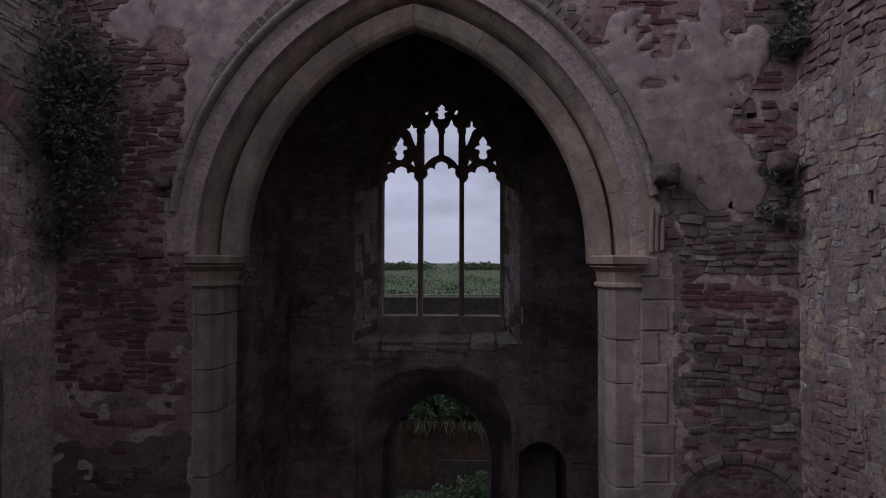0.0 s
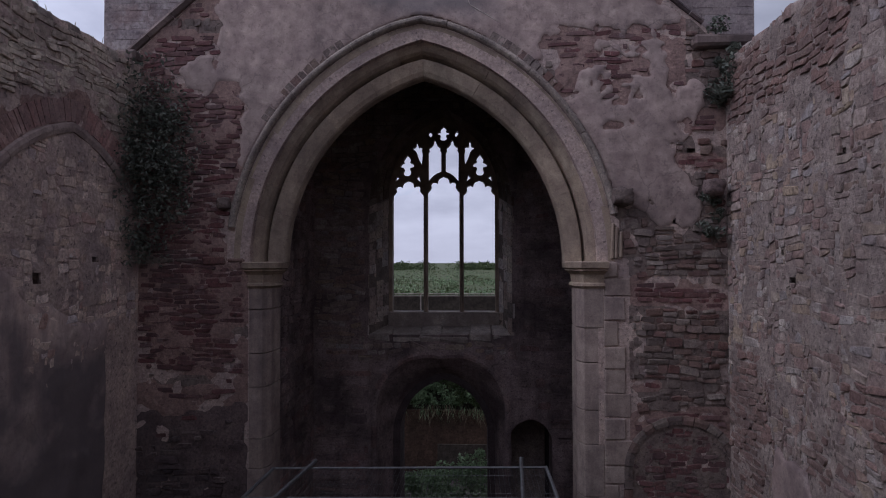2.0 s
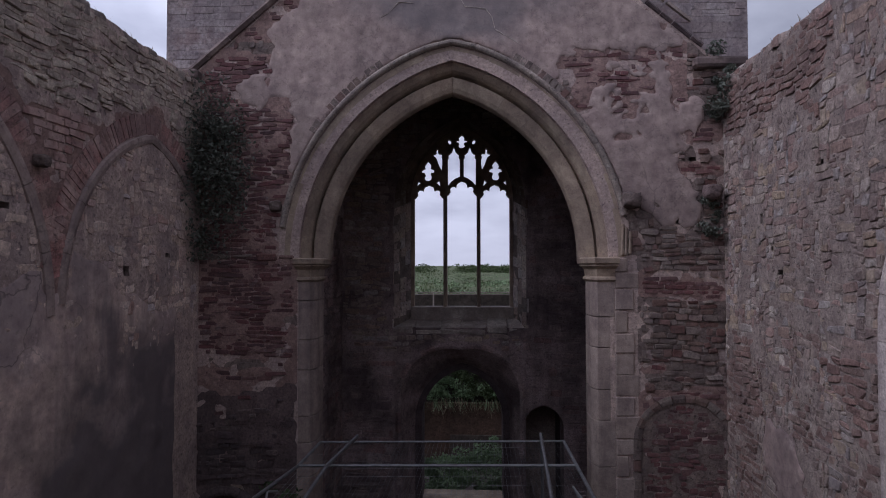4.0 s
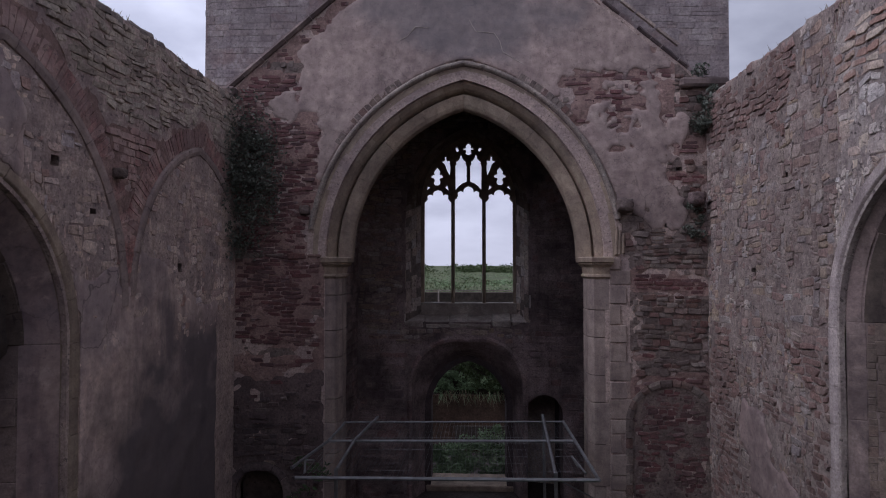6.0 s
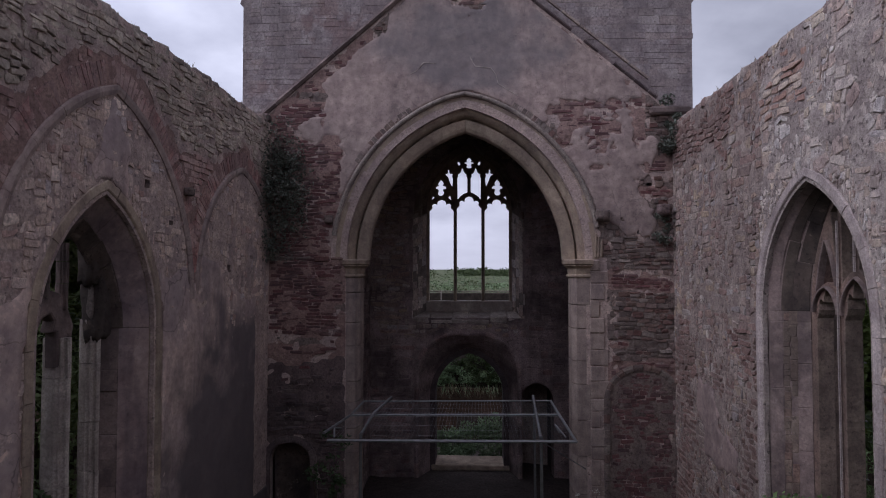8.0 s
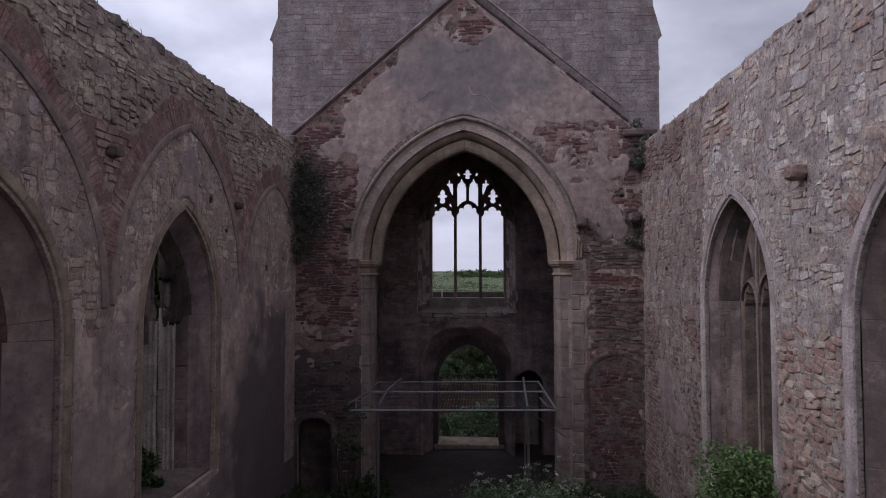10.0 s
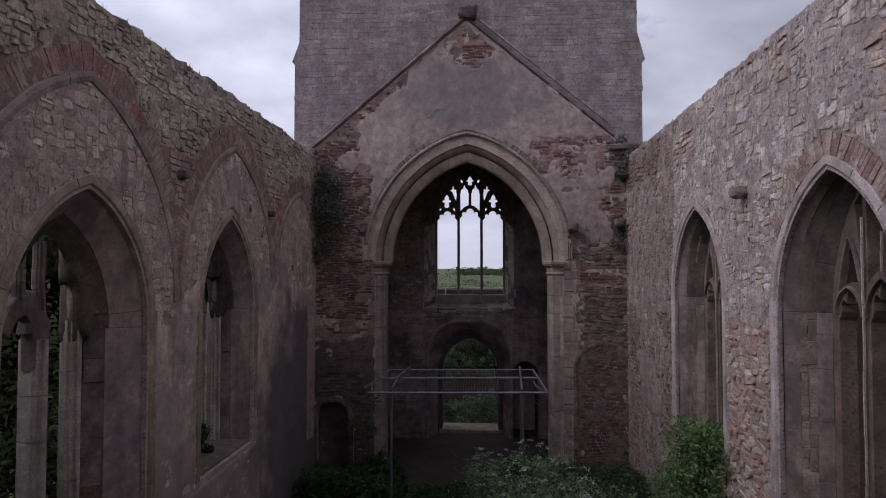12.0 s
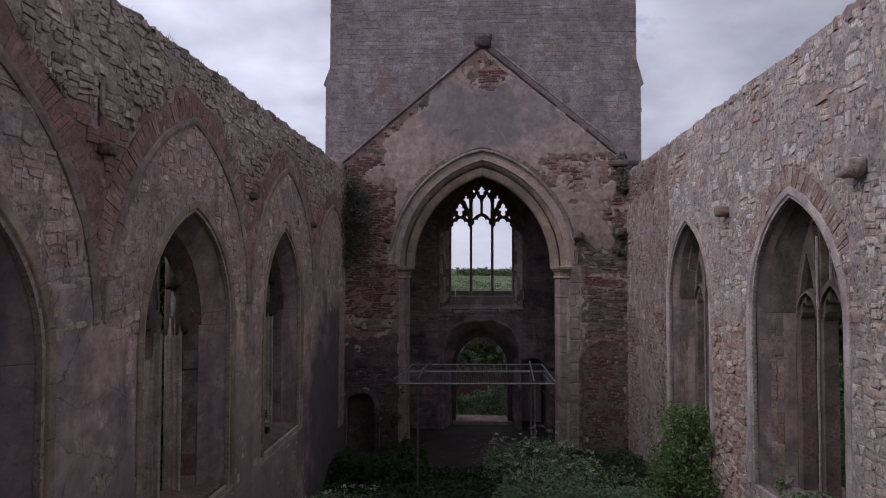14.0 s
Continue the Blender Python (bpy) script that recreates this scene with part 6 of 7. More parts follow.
wear(sweep(arch(*RIGHT_WINDOWS[1][:4], 16)[6:], [(0.145, -0.02), (0.145, 0.014), (0.36, 0.014), (0.36, -0.02)], MR, BRICK_RING, "brick", wall_east, block=0.055, gap=0.007, joined=True, rng=rng)[0])

# lime mortar smeared over the joints, thick here and washed out there
sheet(lambda u, v: 1.0 if right_free(u, v) and not inner_end(u, v) else -0.02, 0.02, 15.6, 0.0, 7.2, 0.05, 0.009, MORTAR_PALE, MR, "pointing", wall_east, "weathered lime pointing", rough=0.020)
sheet(lambda u, v: 1.0 if right_free(u, v) and inner_end(u, v) else -0.02, 0.02, 5.0, 0.0, 7.2, 0.05, 0.008, MORTAR_GREY, MR, "pointing", wall_east, "darker lime pointing towards the corner", rough=0.020)
sheet(lambda u, v: 1.0 if tower_free(u, v) and not shaded_low(u, v) and tower_brick_zone(u, v) else -0.02, -3.22, 3.46, 0.0, 9.9, 0.05, 0.006, MORTAR_PINK, MT, "pointing", wall_north, "brick-stained pointing", rough=0.026)
sheet(lambda u, v: 1.0 if tower_free(u, v) and shaded_low(u, v) else -0.02, -3.22, 3.46, 0.0, 3.6, 0.05, 0.010, DARK_MASONRY, MT, "pointing", wall_north, "pointing darkened for the shade at the wall foot", rough=0.02)
sheet(lambda u, v: 1.0 if tower_free(u, v) and not shaded_low(u, v) and not tower_brick_zone(u, v) else -0.02, -3.22, 3.46, 0.0, 9.9, 0.05, 0.002, MORTAR_DARK, MT, "pointing", wall_north, "dark weathered pointing", rough=0.02)
spandrel_low = lambda u, v: v < 6.0 + 0.2 * nz(u, 1.0, 1.0) or in_blind(u, v, 0.34 + 0.14 * nz(u, v, 2.5, 91))
left_open = lambda u, v: u < -0.02 and not left_hole(u, v, 0.145) and not near_hole(LEFT_HOLES, u, v)
sheet(lambda u, v: 1.0 if left_open(u, v) and not in_blind(u, v, 0.0) and spandrel_low(u, v) else -0.02, -15.6, 0.0, 4.3, 7.0, 0.05, 0.004, MORTAR_PINK, ML, "pointing", wall_west, "brick-darker lime pointing towards the corner", rough=0.016)
sheet(lambda u, v: 1.0 if left_open(u, v) and v < 7.02 and not in_blind(u, v, 0.0) and not spandrel_low(u, v) else -0.02, -15.6, 0.0, 5.6, 7.1, 0.05, 0.008, MORTAR, ML, "pointing", wall_west, "weathered lime pointing", rough=0.03)
sheet(lambda u, v: 1.0 if left_open(u, v) and in_blind(u, v, -0.02) else -0.02, -15.6, 0.0, 4.3, 6.6, 0.05, 0.005, MORTAR, ML, "pointing", wall_west, "weathered lime pointing", rough=0.024)

# rough stones along the wall tops
for m, rim, par, mat in ((ML, ltop, wall_west, RUBBLE_DARK), (MR, rtop, wall_east, RUBBLE_MID)):
    st = []
    for u, v in rim:
        for d in (-0.15, -0.45, -0.72):
            st.append((u + rng.uniform(-0.08, 0.08), v + 0.0, 0.26, 0.3, 0.3))
    mm = m @ Matrix.Rotation(-math.pi / 2, 4, "X")
    st = [(u, -0.12 - 0.24 * (k % 3), 0.30, 0.26, rng.uniform(-0.4, 0.4), v) for k, (u, v, *_r2) in enumerate(st)]
    V, F, base = [], [], 0
    for u, dd, w, h, turn, v in st:
        k = rng.randrange(24)
        tv, tf = TEMPLATES[0][k]
        loc = Matrix.Translation((u, v - 0.05, dd)) @ Matrix.Rotation(-math.pi / 2, 4, "X") @ Matrix.Rotation(turn, 4, "Z") @ Matrix.Diagonal((w, h, rng.uniform(0.05, 0.10), 1))
        a = np.array(m @ loc)
        V.append(tv @ a[:3, :3].T + a[:3, 3])
        F.append(np.where(tf >= 0, tf + base, -1))
        base += len(tv)
    ob = put("cap_stones", mesh_of("cap_stones", np.concatenate(V).tolist(), [[i for i in q if i >= 0] for q in np.concatenate(F).tolist()], mat, smooth=True), par, "loose uneven capping stones")
    ob["kind"] = "stuff"

# unseen closing wall behind the walk, its gable added to hold back low sky
MS = basis((0, -17.0, 0), (-1, 0, 0), (0, 0, 1), (0, 1, 0))
wall_south = thing("wall_south", "plain unseen gabled end wall, added to close the place and cut light", "wall", "structure")
put("core", plate("core", [[(-4.3, -0.4), (4.3, -0.4), (4.3, 7.2), (0, 10.4), (-4.3, 7.2)]], 0.0, -0.9, MORTAR_PALE, MS), wall_south)

# corbels and holes
for i, (m, u, v, s) in enumerate(((MR, 5.62, 5.51, 0.2), (MR, 8.63, 5.64, 0.24), (ML, -5.94, 5.72, 0.15), (ML, -9.34, 5.72, 0.15), (ML, -2.88, 5.52, 0.13), (MT, 3.27, 5.55, 0.24))):
    c = m @ Vector((u, v, s * 0.45))
    lump("corbel", c, (s * 0.9, s * 0.9, s * 0.8), RUBBLE_END if m is ML else (RUBBLE_MID if m is MR else DARK_MASONRY), i * 3.3, "worn stone roof corbel jutting from the wall", "corbel")


# ---- fence panel laid on posts ----
canopy = thing("mesh_fence_panel", "galvanised steel mesh fence panel laid flat on tube posts", "fence panel")
CA = [Vector((-1.72, -2.1, 2.35)), Vector((1.50, -2.15, 2.39)), Vector((1.47, 0.12, 2.42)), Vector((-1.60, -0.05, 2.42))]


def tube_part(name, pts, r, label=""):
    bm = bmesh.new()
    for a, b in zip(pts, pts[1:]):
        tube(bm, a, b, r)
    return part(name, bm, STEEL, canopy, label)


tube_part("front_rail", [CA[0], CA[1]], 0.021)
tube_part("back_rail", [CA[3], CA[2]], 0.014)
tube_part("middle_rail", [CA[0].lerp(CA[3], 0.6), CA[1].lerp(CA[2], 0.6)], 0.019)
tube_part("end_rail", [CA[0] + Vector((-0.07, 0.1, 0.07)), CA[0].lerp(CA[3], 0.6), CA[3]], 0.019)
tube_part("end_rail", [CA[1], CA[2]], 0.021)
tube_part("prop", [Vector((-1.28, -2.05, 2.43)), Vector((-1.25, -1.2, 2.5)), Vector((-1.17, 0.15, 2.45))], 0.02)
tube_part("prop", [Vector((1.06, -2.08, 2.42)), Vector((1.2, 0.3, 2.46))], 0.02)
for x, y, z in ((-1.29, -2.02, 2.43), (1.09, -2.0, 2.42), (1.24, 0.35, 2.46)):
    tube_part("post", [Vector((x, y, -0.05)), Vector((x + (0.0 if x < 0 else -0.02), y - 0.02, z))], 0.021)
tube_part("brace", [Vector((1.12, -1.9, 2.3)), Vector((1.9, -0.6, 1.55))], 0.008)
tube_part("hook", [CA[1] + Vector((-0.15, 0.35, 0.02)), CA[1] + Vector((-0.2, 0.5, 0.09)), CA[1] + Vector((-0.1, 0.2, 0.0))], 0.012)
tube_part("hook", [CA[0] + Vector((0.06, 0.15, 0.0)), CA[0] + Vector((0.03, 0.3, 0.09)), CA[0] + Vector((0.1, 0.4, 0.06))], 0.012)
bm = bmesh.new()
for i in range(1, 62):
    f = i / 62
    tube(bm, CA[0].lerp(CA[1], f), CA[3].lerp(CA[2], f), 0.0016, n=3)
for i in range(1, 9):
    f = i / 9
    tube(bm, CA[0].lerp(CA[3], f), CA[1].lerp(CA[2], f), 0.0010, n=3)
part("wire_mesh", bm, STEEL, canopy, "fine steel wire mesh")

# ---- flood wall and bank beyond the tower ----
bm = bmesh.new()
box_mesh(bm, (60, 0.3, 1.6), Matrix.Translation((0, 10.45, 3.0)), 0.02)
me = bpy.data.meshes.new("flood_wall")
bm.to_mesh(me)
bm.free()
me.materials.append(CONCRETE)
tagged(new("flood_wall", me), "long brown concrete flood wall on the river bank", "wall", kind="structure")
bm = bmesh.new()
box_mesh(bm, (40, 0.25, 1.7), Matrix.Translation((0, 9.36, 0.0)), 0.02)
me = bpy.data.meshes.new("retaining_wall")
bm.to_mesh(me)
bm.free()
me.materials.append(RETAINING)
tagged(new("retaining_wall", me), "low dark retaining wall below the grassy bank", "wall", kind="structure")
bm = bmesh.new()
box_mesh(bm, (1.45, 0.05, 0.62), Matrix.Translation((0.42, 9.18, -0.32)), 0.01)
board = bpy.data.meshes.new("board")
bm.to_mesh(board)
bm.free()
board.materials.append(CONCRETE)
tagged(new("board", board), "weathered brown board leaning on the retaining wall", "board")


rail_fence = thing("rail_fence", "thin pale rail on posts in front of the flood wall", "fence", at=(0, 10.2, 3.0))
bm = bmesh.new()
tube(bm, (-9.8, 10.2, 3.86), (8.2, 10.2, 3.86), 0.014)
part("rail", bm, PALE_STONE, rail_fence)
for k in range(7):
    bm = bmesh.new()
    tube(bm, (-9.83 + 3.0 * k, 10.2, 2.5), (-9.83 + 3.0 * k, 10.2, 3.88), 0.024, 0.020)
    part("post", bm, PALE_STONE, rail_fence)


# ---- plants ----
def cluster(rs, n, centre, spread, flat=1.0):
    p = rs.normal(size=(n, 3))
    p /= np.linalg.norm(p, axis=1)[:, None]
    p *= rs.uniform(0.25, 1.0, n)[:, None] ** 0.5
    return p * np.array(spread) * np.array([1, 1, flat]) + np.array(centre)


def shrub(name, label, centre, spread, leaves, size, material, seed, group="", trunk=True, category="shrub"):
    """A bush: stems from the ground and many clumps of leaves with gaps between them."""
    rs = np.random.default_rng(seed)
    rr = random.Random(seed)
    base = Vector((centre[0], centre[1], ground_height(centre[0], centre[1])))
    top = thing(name, label, category, group=group, at=base)
    k = max(8, int(leaves / 110))
    cl = cluster(rs, k, centre, spread)
    pts = []
    for c in cl:
        q = rs.uniform(0.5, 1.3)
        pts.append(cluster(rs, int(leaves / k), c, [0.24 * q * max(spread), 0.24 * q * max(spread), 0.2 * q * max(spread)]))
    pts = np.concatenate(pts)
    pts = pts[pts[:, 2] > base.z + 0.02]
    put("crown", leaf_mesh("crown", pts, size, material, seed), top)
    if trunk:
        bm = bmesh.new()
        for c in cl[::3]:
            mid = base.lerp(Vector(c), 0.5) + Vector((rr.uniform(-0.1, 0.1), rr.uniform(-0.1, 0.1), 0.1)) * max(spread)
            tube(bm, base, mid, 0.03 * max(spread) + 0.006, 0.02 * max(spread) + 0.004, 6)
            tube(bm, mid, c, 0.02 * max(spread) + 0.004, 0.004, 5)
        part("stem", bm, BARK, top)
    return top


def tree(centre, height, spread, seed, group):
    """A tree with a tapered trunk, limbs and a crown of leaf clumps."""
    rs, rr = np.random.default_rng(seed), random.Random(seed)
    base = Vector((centre[0], centre[1], ground_height(*centre) - 0.1))
    top = thing("tree", "leafy broadleaf tree growing close outside the wall", "tree", group=group, at=base)
    bm = bmesh.new()
    fork = base + Vector((rr.uniform(-0.2, 0.2), rr.uniform(-0.2, 0.2), height * 0.35))
    tube(bm, base, fork, 0.17, 0.12, 9)
    pts = []
    for i in range(18):
        a = rr.uniform(0, 6.28)
        e = base + Vector((math.cos(a) * spread * rr.uniform(0.3, 1), math.sin(a) * spread * rr.uniform(0.3, 1), height * rr.uniform(0.3, 1.0)))
        mid = fork.lerp(e, 0.5) + Vector((0, 0, 0.25))
        tube(bm, fork, mid, 0.07, 0.04, 6)
        tube(bm, mid, e, 0.04, 0.01, 5)
        for j in range(7):
            c = mid.lerp(e, rr.uniform(0.3, 1.1)) + Vector((rr.uniform(-1, 1), rr.uniform(-1, 1), rr.uniform(-1, 1))) * 0.45
            pts.append(cluster(rs, 150, c, [0.5, 0.5, 0.38]))
    part("trunk", bm, BARK, top)
    put("crown", leaf_mesh("crown", np.concatenate(pts), (0.10, 0.19), LEAF_BRIGHT if seed % 2 else LEAF, seed), top)


for i, (x, y, h, s) in enumerate(((-7.0, -4.6, 6.6, 1.9), (-7.2, -7.2, 6.2, 1.9), (-6.9, -1.8, 7.6, 2.0), (-9.2, 0.0, 8.6, 2.4), (-9.0, -4.0, 8.2, 2.3), (-9.4, 4.0, 8.6, 2.4), (-8.6, 8.0, 8.0, 2.4), (-7.2, 1.2, 6.6, 1.9), (-7.6, 4.5, 6.4, 2.0), (-7.4, -9.8, 6.0, 1.9), (8.8, -0.5, 5.0, 1.9), (8.8, 3.5, 5.0, 1.9), (8.4, -7.0, 4.4, 1.7), (8.9, 6.5, 5.0, 1.9))):
    tree((x, y), h, s, 200 + i, "trees outside the walls")

for i, (y, z, s) in enumerate(((-3.4, 1.9, 0.9), (-4.6, 1.9, 1.0), (-6.2, 1.6, 1.0), (-7.4, 1.9, 1.1), (-8.6, 1.7, 1.0), (-10.2, 1.6, 1.0), (-11.6, 1.8, 1.0), (-2.0, 1.6, 1.0))):
    shrub("bush", "pale green leafy bush growing against the outside of the wall", (-5.3, y, z + 0.5), (0.7, s, 2.1), 4200, (0.05, 0.12), LEAF_PALE, 280 + i, "bushes outside the wall")
for i, (x, y, z, s) in enumerate(((5.9, -5.4, 1.8, 0.9), (6.0, -6.8, 2.1, 1.0), (5.9, -8.4, 1.9, 1.0), (6.0, -3.6, 1.9, 1.0), (5.9, -2.2, 1.9, 0.9))):
    shrub("bush", "green leafy bush growing against the outside of the wall", (x, y, z), (0.7, s, 1.5), 3600, (0.05, 0.12), LEAF_ELDER, 290 + i, "bushes outside the wall")
shrub("elder_bush", "bright green leafy bush growing up the window jamb", (3.28, -4.45, 1.35), (0.45, 0.85, 1.2), 16000, (0.03, 0.075), LEAF_ELDER, 300)
for i, (x, y, z, sx, sy, sz) in enumerate(((0.2, 5.5, 0.05, 0.9, 0.5, 0.62), (-0.5, 5.6, 0.0, 0.7, 0.5, 0.60), (0.80, 5.4, 0.2, 0.45, 0.4, 0.85), (0.1, 5.05, -0.1, 0.8, 0.25, 0.34))):
    shrub("bramble", "pale-edged leafy bramble outside the doorway", (x, y, z), (sx, sy, sz), 2800, (0.04, 0.10), PARSLEY_LEAF, 310 + i, "brambles beyond the doorway", trunk=False)
for i, (u, n) in enumerate(((6.7, 500), (7.3, 600), (7.9, 600), (3.9, 300))):
    shrub("window_plant", "small weeds rooted on the window sill", (3.72, -u, 2.0), (0.22, 0.45, 0.16), n, (0.025, 0.065), PARSLEY_LEAF, 320 + i, trunk=False, category="weeds")
shrub("window_plant", "small weeds rooted on the window sill", (-3.8, -4.4, 2.25), (0.2, 0.35, 0.5), 700, (0.05, 0.1), NETTLE, 325, trunk=False, category="weeds")
shrub("elder_sapling", "dark thin sapling by the arch jamb", (-2.1, -0.45, 1.55), (0.32, 0.2, 0.70), 380, (0.04, 0.09), NETTLE, 329, category="sapling")
shrub("ivy", "dark straggling ivy in the wall corner", (-3.05, -0.16, 5.80), (0.42, 0.22, 1.15), 7000, (0.03, 0.065), LEAF_DARK, 330, trunk=False, category="ivy")
shrub("ivy", "tuft of dark ivy at the wall head", (3.38, -0.12, 6.85), (0.16, 0.18, 0.5), 1300, (0.03, 0.07), LEAF_DARK, 331, trunk=False, category="ivy")
shrub("ivy", "dark tuft growing below the corbel", (3.26, -0.08, 5.25), (0.12, 0.1, 0.3), 500, (0.03, 0.06), LEAF_DARK, 332, trunk=False, category="ivy")
shrub("ivy", "dry dark tuft at the gable top", (0.1, 0.02, 10.2), (0.26, 0.1, 0.25), 320, (0.025, 0.06), LEAF_DARK, 333, trunk=False, category="ivy")
for i, (x, y, z) in enumerate(((-1.5, 9.42, 1.2), (-0.3, 9.42, 1.25), (0.9, 9.42, 1.15), (2.0, 9.42, 1.2), (-1.0, 10.15, 2.3), (0.2, 10.15, 2.35), (1.3, 10.15, 2.3), (-1.2, 9.85, 1.8), (0.0, 9.9, 1.9), (1.1, 9.85, 1.8), (2.2, 9.9, 1.85), (-0.9, 9.62, 1.5), (0.3, 9.62, 1.55), (1.5, 9.62, 1.5), (-0.5, 9.4, 1.0), (0.5, 9.4, 1.05))):
    shrub("fern", "ferny growth hanging over the retaining wall", (x, y, z), (0.75, 0.25, 0.5), 3000, (0.03, 0.085), LEAF if i % 3 == 0 else PARSLEY_LEAF, 340 + i, "ferns on the bank", trunk=False, category="fern")


def blades(name, label, places, height, width, material, seed, lean=0.5, category="grass"):
    """Tufts of bent grass blades or hanging stems."""
    rs = np.random.default_rng(seed)
    v, f = [], []
    for x, y, z, sgn in places:
        h = rs.uniform(*height)
        a = rs.uniform(0, 6.28)
        dx, dy = math.cos(a) * lean * h, math.sin(a) * lean * h
        w = width
        px, py = -math.sin(a) * w, math.cos(a) * w
        b = len(v)
        v += [(x - px, y - py, z), (x + px, y + py, z), (x + dx * 0.35 + px * 0.8, y + dy * 0.35 + py * 0.8, z + sgn * h * 0.6), (x + dx * 0.35 - px * 0.8, y + dy * 0.35 - py * 0.8, z + sgn * h * 0.6), (x + dx, y + dy, z + sgn * h * (1 if sgn > 0 else 1.4))]
        f += [(b, b + 1, b + 2, b + 3), (b + 3, b + 2, b + 4)]
    return tagged(new(name, mesh_of(name, v, f, material)), label, category, kind="stuff")


rs = np.random.default_rng(400)
hang = [(x, 9.22 - rs.uniform(0, 0.14), 0.90 + rs.uniform(-0.10, 0.12), -1) for x in rs.uniform(-5, 5, 2600) if nz(x, 0.0, 2.6, 96) + 0.4 * nz(x, 0.0, 9.0, 97) > rs.uniform(-0.35, 0.35)]
blades("bank_grass", "pale long grass hanging over the retaining wall", hang[::2], (0.06, 0.30), 0.006, DRY, 401, 0.9)
blades("bank_grass", "green long grass hanging over the retaining wall", hang[1::2], (0.06, 0.26), 0.007, PARSLEY_LEAF, 405, 0.9)
blades("bank_grass", "green grass on the bank", [(rs.uniform(-7, 7), y, ground_height(0, y), 1) for y in rs.uniform(9.9, 10.4, 900)], (0.12, 0.4), 0.012, LEAF, 402, 0.5)
blades("wall_top_grass", "pale grass along the flood wall", [(rs.uniform(-14, 14), 10.62 + rs.uniform(0, 0.2), 3.72, 1) for _ in range(1600)], (0.05, 0.2), 0.01, DRY, 403, 0.6)
tops = []
for m, rim in ((ML, ltop), (MR, rtop)):
    for k in range(70):
        u, v = rim[rs.integers(0, len(rim))]
        u += rs.uniform(-0.2, 0.2)
        for j in range(14):
            p = m @ Vector((u + rs.normal() * 0.06, v + 0.04, -rs.uniform(0.05, 0.5)))
            tops.append((p.x, p.y, p.z, 1))
blades("wall_top_grass", "dry grass tufts on the broken wall tops", tops, (0.03, 0.09), 0.005, DRY, 404, 0.5)


def herbs(name, label, spots, leaves, height, size, material, seed):
    """Low growth: upright stems with tiers of leaves."""
    r2 = np.random.default_rng(seed)
    pts = []
    for x, y in spots:
        h = r2.uniform(*height)
        g = ground_height(x, y)
        n = r2.integers(*leaves)
        zz = r2.uniform(0.12, 1.0, n) ** 0.7
        a = r2.uniform(0, 6.28, n)
        rad = 0.13 * (1.15 - zz)
        pts.append(np.stack([x + np.cos(a) * rad, y + np.sin(a) * rad, g + zz * h], 1))
    return tagged(new(name, leaf_mesh(name, np.concatenate(pts), size, material, seed, up=0.9, aspect=0.5)), label, "undergrowth", kind="stuff")


def on_path(x, y):
    return abs(x + 0.55 + 0.15 * math.sin(y)) < 0.55 or (y > -1.2 and abs(x - 0.1) < 1.35)


def swell(x, y):
    """Height of the growth: a mound round the cow parsley, low and patchy by the other wall."""
    n = 0.5 + 0.5 * nz(x, y, 0.9, 71) + 0.25 * nz(x, y, 2.6, 72)
    if x > 0.0:
        h = 0.62 + 0.50 * math.exp(-((x - 1.0) / 0.8) ** 2 - ((y + 2.3) / 1.3) ** 2) + 0.3 * max(0.0, min(1.0, (-y - 3.0) / 3.0))
        return h * (0.75 + 0.45 * n) * min(1.0, 0.45 + max(0, x - 0.0) * 1.4)
    if y > -1.7 and x < -1.2:
        return 0.55 * (0.5 + 0.8 * n)
    return (0.26 + 0.16 * max(0.0, min(1.0, (-y - 3.0) / 4.0))) * (0.45 + 0.9 * n)


def carpet(name, label, n, area, keep, leaves, size, material, seed, up):
    """Low growth of uneven height: stems with tiers of leaves, thick on top."""
    r2 = np.random.default_rng(seed)
    pts = []
    for x, y in zip(r2.uniform(area[0], area[1], n), r2.uniform(area[2], area[3], n)):
        if not keep(x, y):
            continue
        h = swell(x, y) * r2.uniform(0.7, 1.2)
        k = r2.integers(*leaves)
        zz = r2.uniform(0.1, 1.0, k) ** 0.6
        a, rad = r2.uniform(0, 6.28, k), 0.15 * (1.2 - zz) * r2.uniform(0.4, 1.2, k)
        pts.append(np.stack([x + np.cos(a) * rad, y + np.sin(a) * rad, ground_height(x, y) + zz * h], 1))
    return tagged(new(name, leaf_mesh(name, np.concatenate(pts), size, material, seed, up=up, aspect=0.5)), label, "undergrowth", kind="stuff")


edge_of = lambda x, y: 0.1 + 0.55 * nz(x * 0.6, y, 0.9, 76)
carpet("nettles", "low patchy dark green nettles and ground cover", 8400, (-3.25, 0.7, -16.9, -0.5), lambda x, y: not on_path(x, y) and x < edge_of(x, y), (16, 28), (0.04, 0.095), NETTLE, 410, 0.9)
carpet("goosegrass", "bright green goosegrass and cow parsley leaves", 9400, (-0.4, 3.35, -16.9, -1.2), lambda x, y: not on_path(x, y) and x >= edge_of(x, y) and (x < 2.2 or y < -2.0), (28, 44), (0.035, 0.085), PARSLEY_LEAF, 411, 1.8)
carpet("nettles", "dark weeds in the shady wall corner", 700, (-3.2, -1.3, -1.7, -0.1), lambda x, y: nz(x, y, 1.5, 74) > -0.3, (22, 36), (0.04, 0.09), NETTLE, 414, 0.7)
carpet("nettles", "dark green nettles at the wall foot", 700, (1.6, 3.4, -2.6, -0.1), lambda x, y: True, (14, 26), (0.04, 0.09), NETTLE, 413, 0.9)
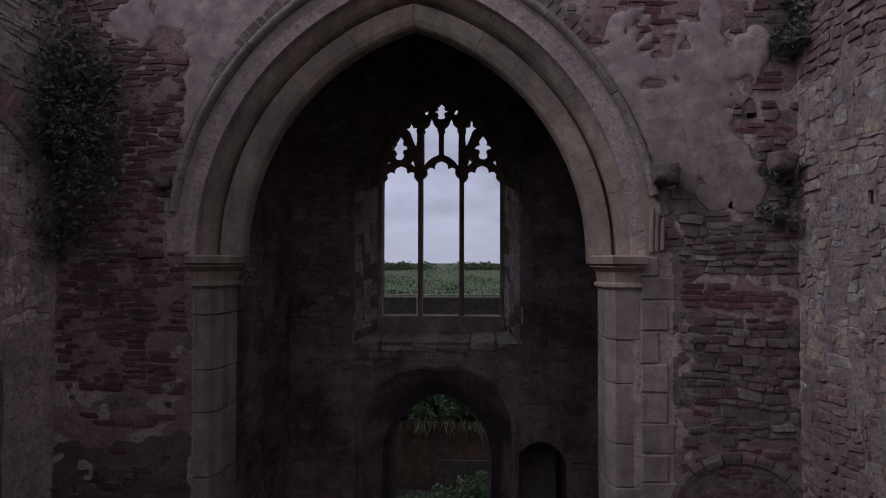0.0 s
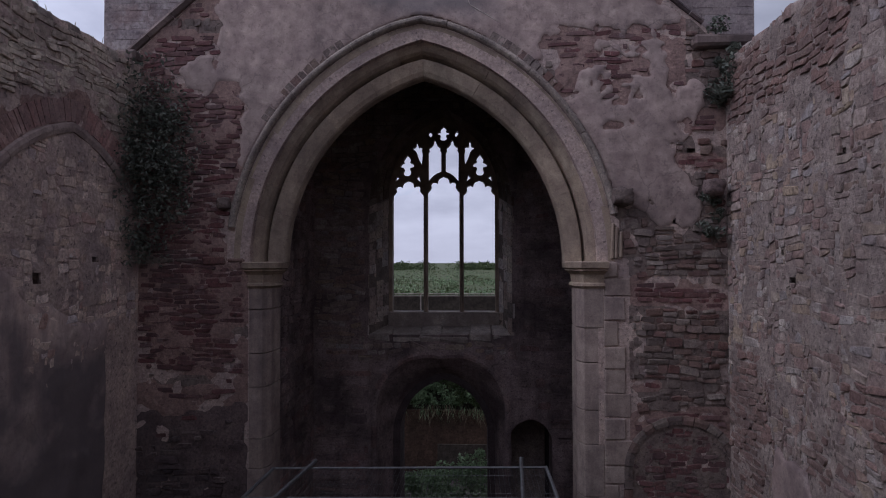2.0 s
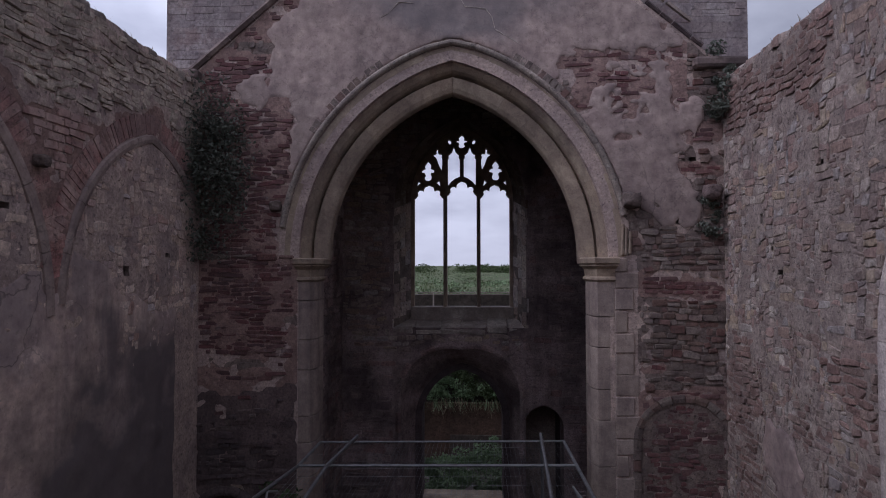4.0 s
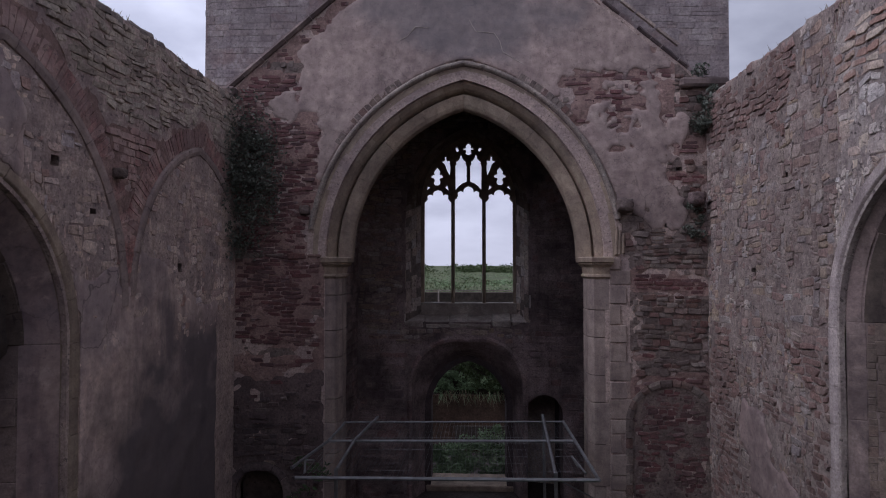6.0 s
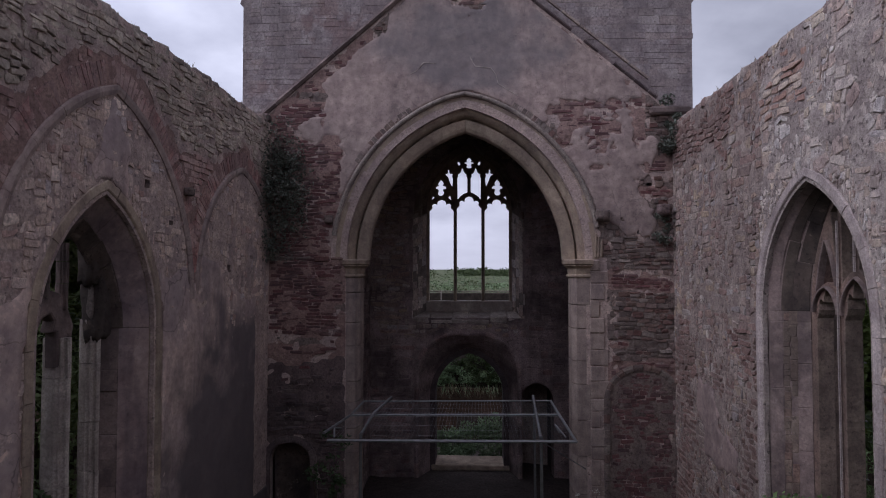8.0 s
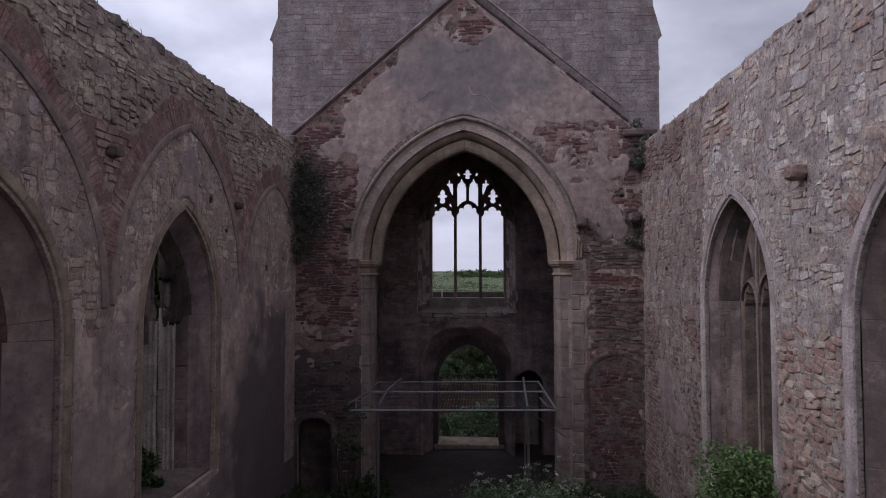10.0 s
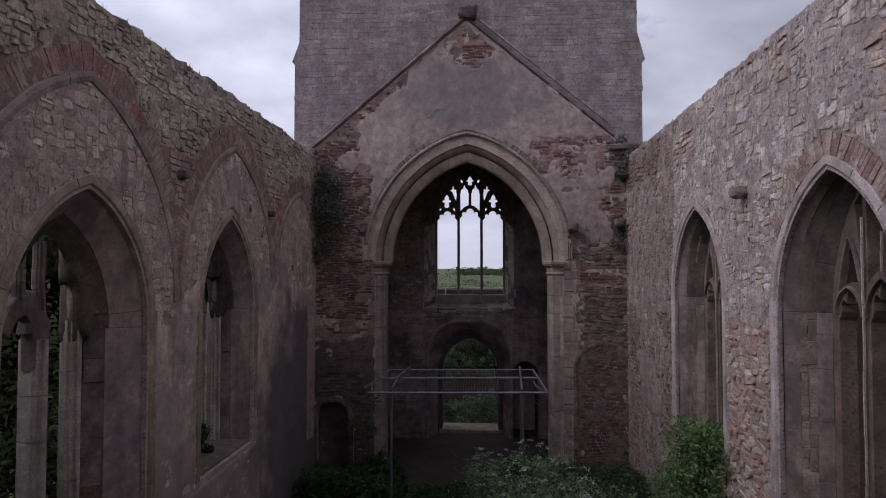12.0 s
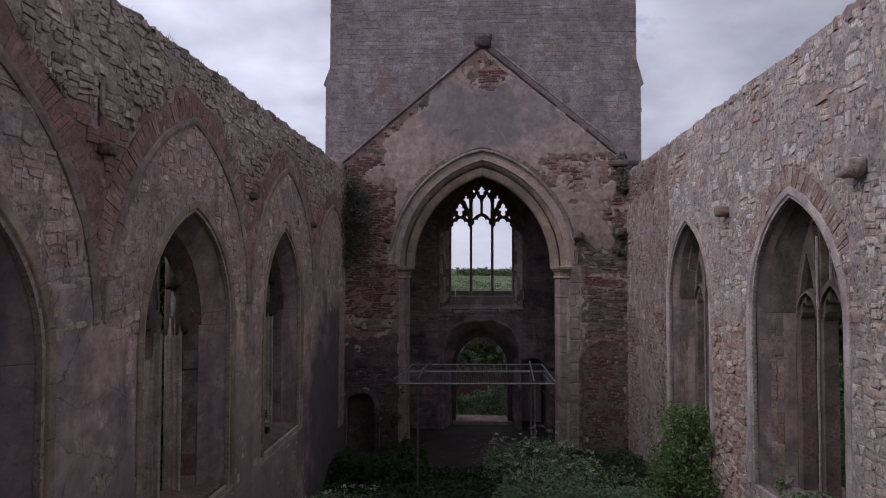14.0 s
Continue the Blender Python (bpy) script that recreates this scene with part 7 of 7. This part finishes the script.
carpet("nettles", "dark green weeds under the fence panel", 1300, (-1.4, 1.3, -2.8, -0.35), lambda x, y: y < -0.7 + 0.5 * nz(x, y, 1.4, 77), (16, 28), (0.04, 0.09), NETTLE, 415, 0.9)
sp = [(x, y) for x, y in zip(rs.uniform(-1.6, 1.4, 13000), rs.uniform(-16.9, -0.6, 13000)) if on_path(x, y) and y < -0.5 + 0.9 * nz(x, y, 1.3, 75)]
herbs("path_weeds", "low trodden weeds along the path", sp, (12, 20), (0.12, 0.36), (0.04, 0.09), NETTLE, 412)


def parsley(x, y, h, seed):
    """A flowering stem: thin stalks, lacy leaves and flat white heads."""
    rr, r2 = random.Random(seed), np.random.default_rng(seed)
    g = ground_height(x, y)
    top = thing("cow_parsley", "tall cow parsley with flat white flower heads", "wildflower", group="cow parsley clump", at=(x, y, g))
    bm = bmesh.new()
    heads = []
    b = Vector((x, y, g))
    e = b + Vector((rr.uniform(-0.1, 0.1), rr.uniform(-0.1, 0.1), h * 0.65))
    tube(bm, b, e, 0.008, 0.005, 5)
    for i in range(rr.randint(2, 4)):
        a = rr.uniform(0, 6.28)
        p = e + Vector((math.cos(a) * 0.2, math.sin(a) * 0.2, h * rr.uniform(0.15, 0.4)))
        tube(bm, e, p, 0.004, 0.003, 4)
        heads.append(p)
    part("stalk", bm, NETTLE, top)
    pts = np.concatenate([np.stack([p.x + r2.normal(size=20) * 0.035, p.y + r2.normal(size=20) * 0.035, p.z + r2.normal(size=20) * 0.010], 1) for p in heads])
    put("flower_heads", leaf_mesh("flower_heads", pts, (0.012, 0.028), FLOWER, seed, up=1.2, aspect=0.9), top)["kind"] = "stuff"
    n = 420
    put("leaves", leaf_mesh("leaves", np.stack([x + r2.normal(size=n) * 0.19, y + r2.normal(size=n) * 0.19, g + r2.uniform(0.1, h * 0.85, n)], 1), (0.03, 0.08), PARSLEY_LEAF, seed + 1, up=1.2, aspect=0.4), top)


rp = random.Random(77)
for i in range(44):
    parsley(rp.gauss(1.05, 0.42), rp.gauss(-2.2, 0.7), rp.uniform(0.85, 1.5), 500 + i)
for i in range(12):
    parsley(rp.uniform(-3.0, -1.9), rp.uniform(-5.0, -3.2), rp.uniform(0.45, 0.75), 600 + i)

# far bank: hedges on the horizon, rough scrub and reeds in front
far = []
for _ in range(150):
    wx, wy, wh = rs.uniform(-150, 150), 205 + rs.uniform(-25, 25), rs.uniform(1.0, 2.3)
    far.append(cluster(rs, 150, (wx, wy, 2.3 + wh * 0.55), (rs.uniform(2.5, 7.0), 3.0, wh)))
tagged(new("far_woods", leaf_mesh("far_woods", np.concatenate(far), (0.5, 1.1), LEAF, 700)), "low dark hedges along the flat horizon", "trees", kind="stuff")
reeds = [(rs.uniform(-45, 45), y, ground_height(0, y) - 0.1, 1) for y in rs.uniform(14, 75, 16000)]
blades("reeds", "green reeds on the far river bank", reeds, (0.15, 0.42), 0.035, LEAF, 701, 0.5)
scrub = []
for y in 16 + 150 * rs.uniform(0, 1, 900) ** 1.5:
    big = rs.uniform(0.5, 1.2) * (1 + y / 60)
    scrub.append(cluster(rs, 60, (rs.uniform(-20, 20) * (1 + y / 40), y, ground_height(0, y) + rs.uniform(0.0, 0.25)), (big * 1.2, big * 0.6, rs.uniform(0.15, 0.5) * (1 + y / 120))))
half = len(scrub) // 2
tagged(new("bank_scrub", leaf_mesh("bank_scrub", np.concatenate(scrub[:half]), (0.12, 0.34), PARSLEY_LEAF, 702)), "pale green scrub over the far bank", "shrubs", kind="stuff")
tagged(new("bank_scrub", leaf_mesh("bank_scrub", np.concatenate(scrub[half:]), (0.12, 0.34), LEAF, 703)), "dark green scrub over the far bank", "shrubs", kind="stuff")
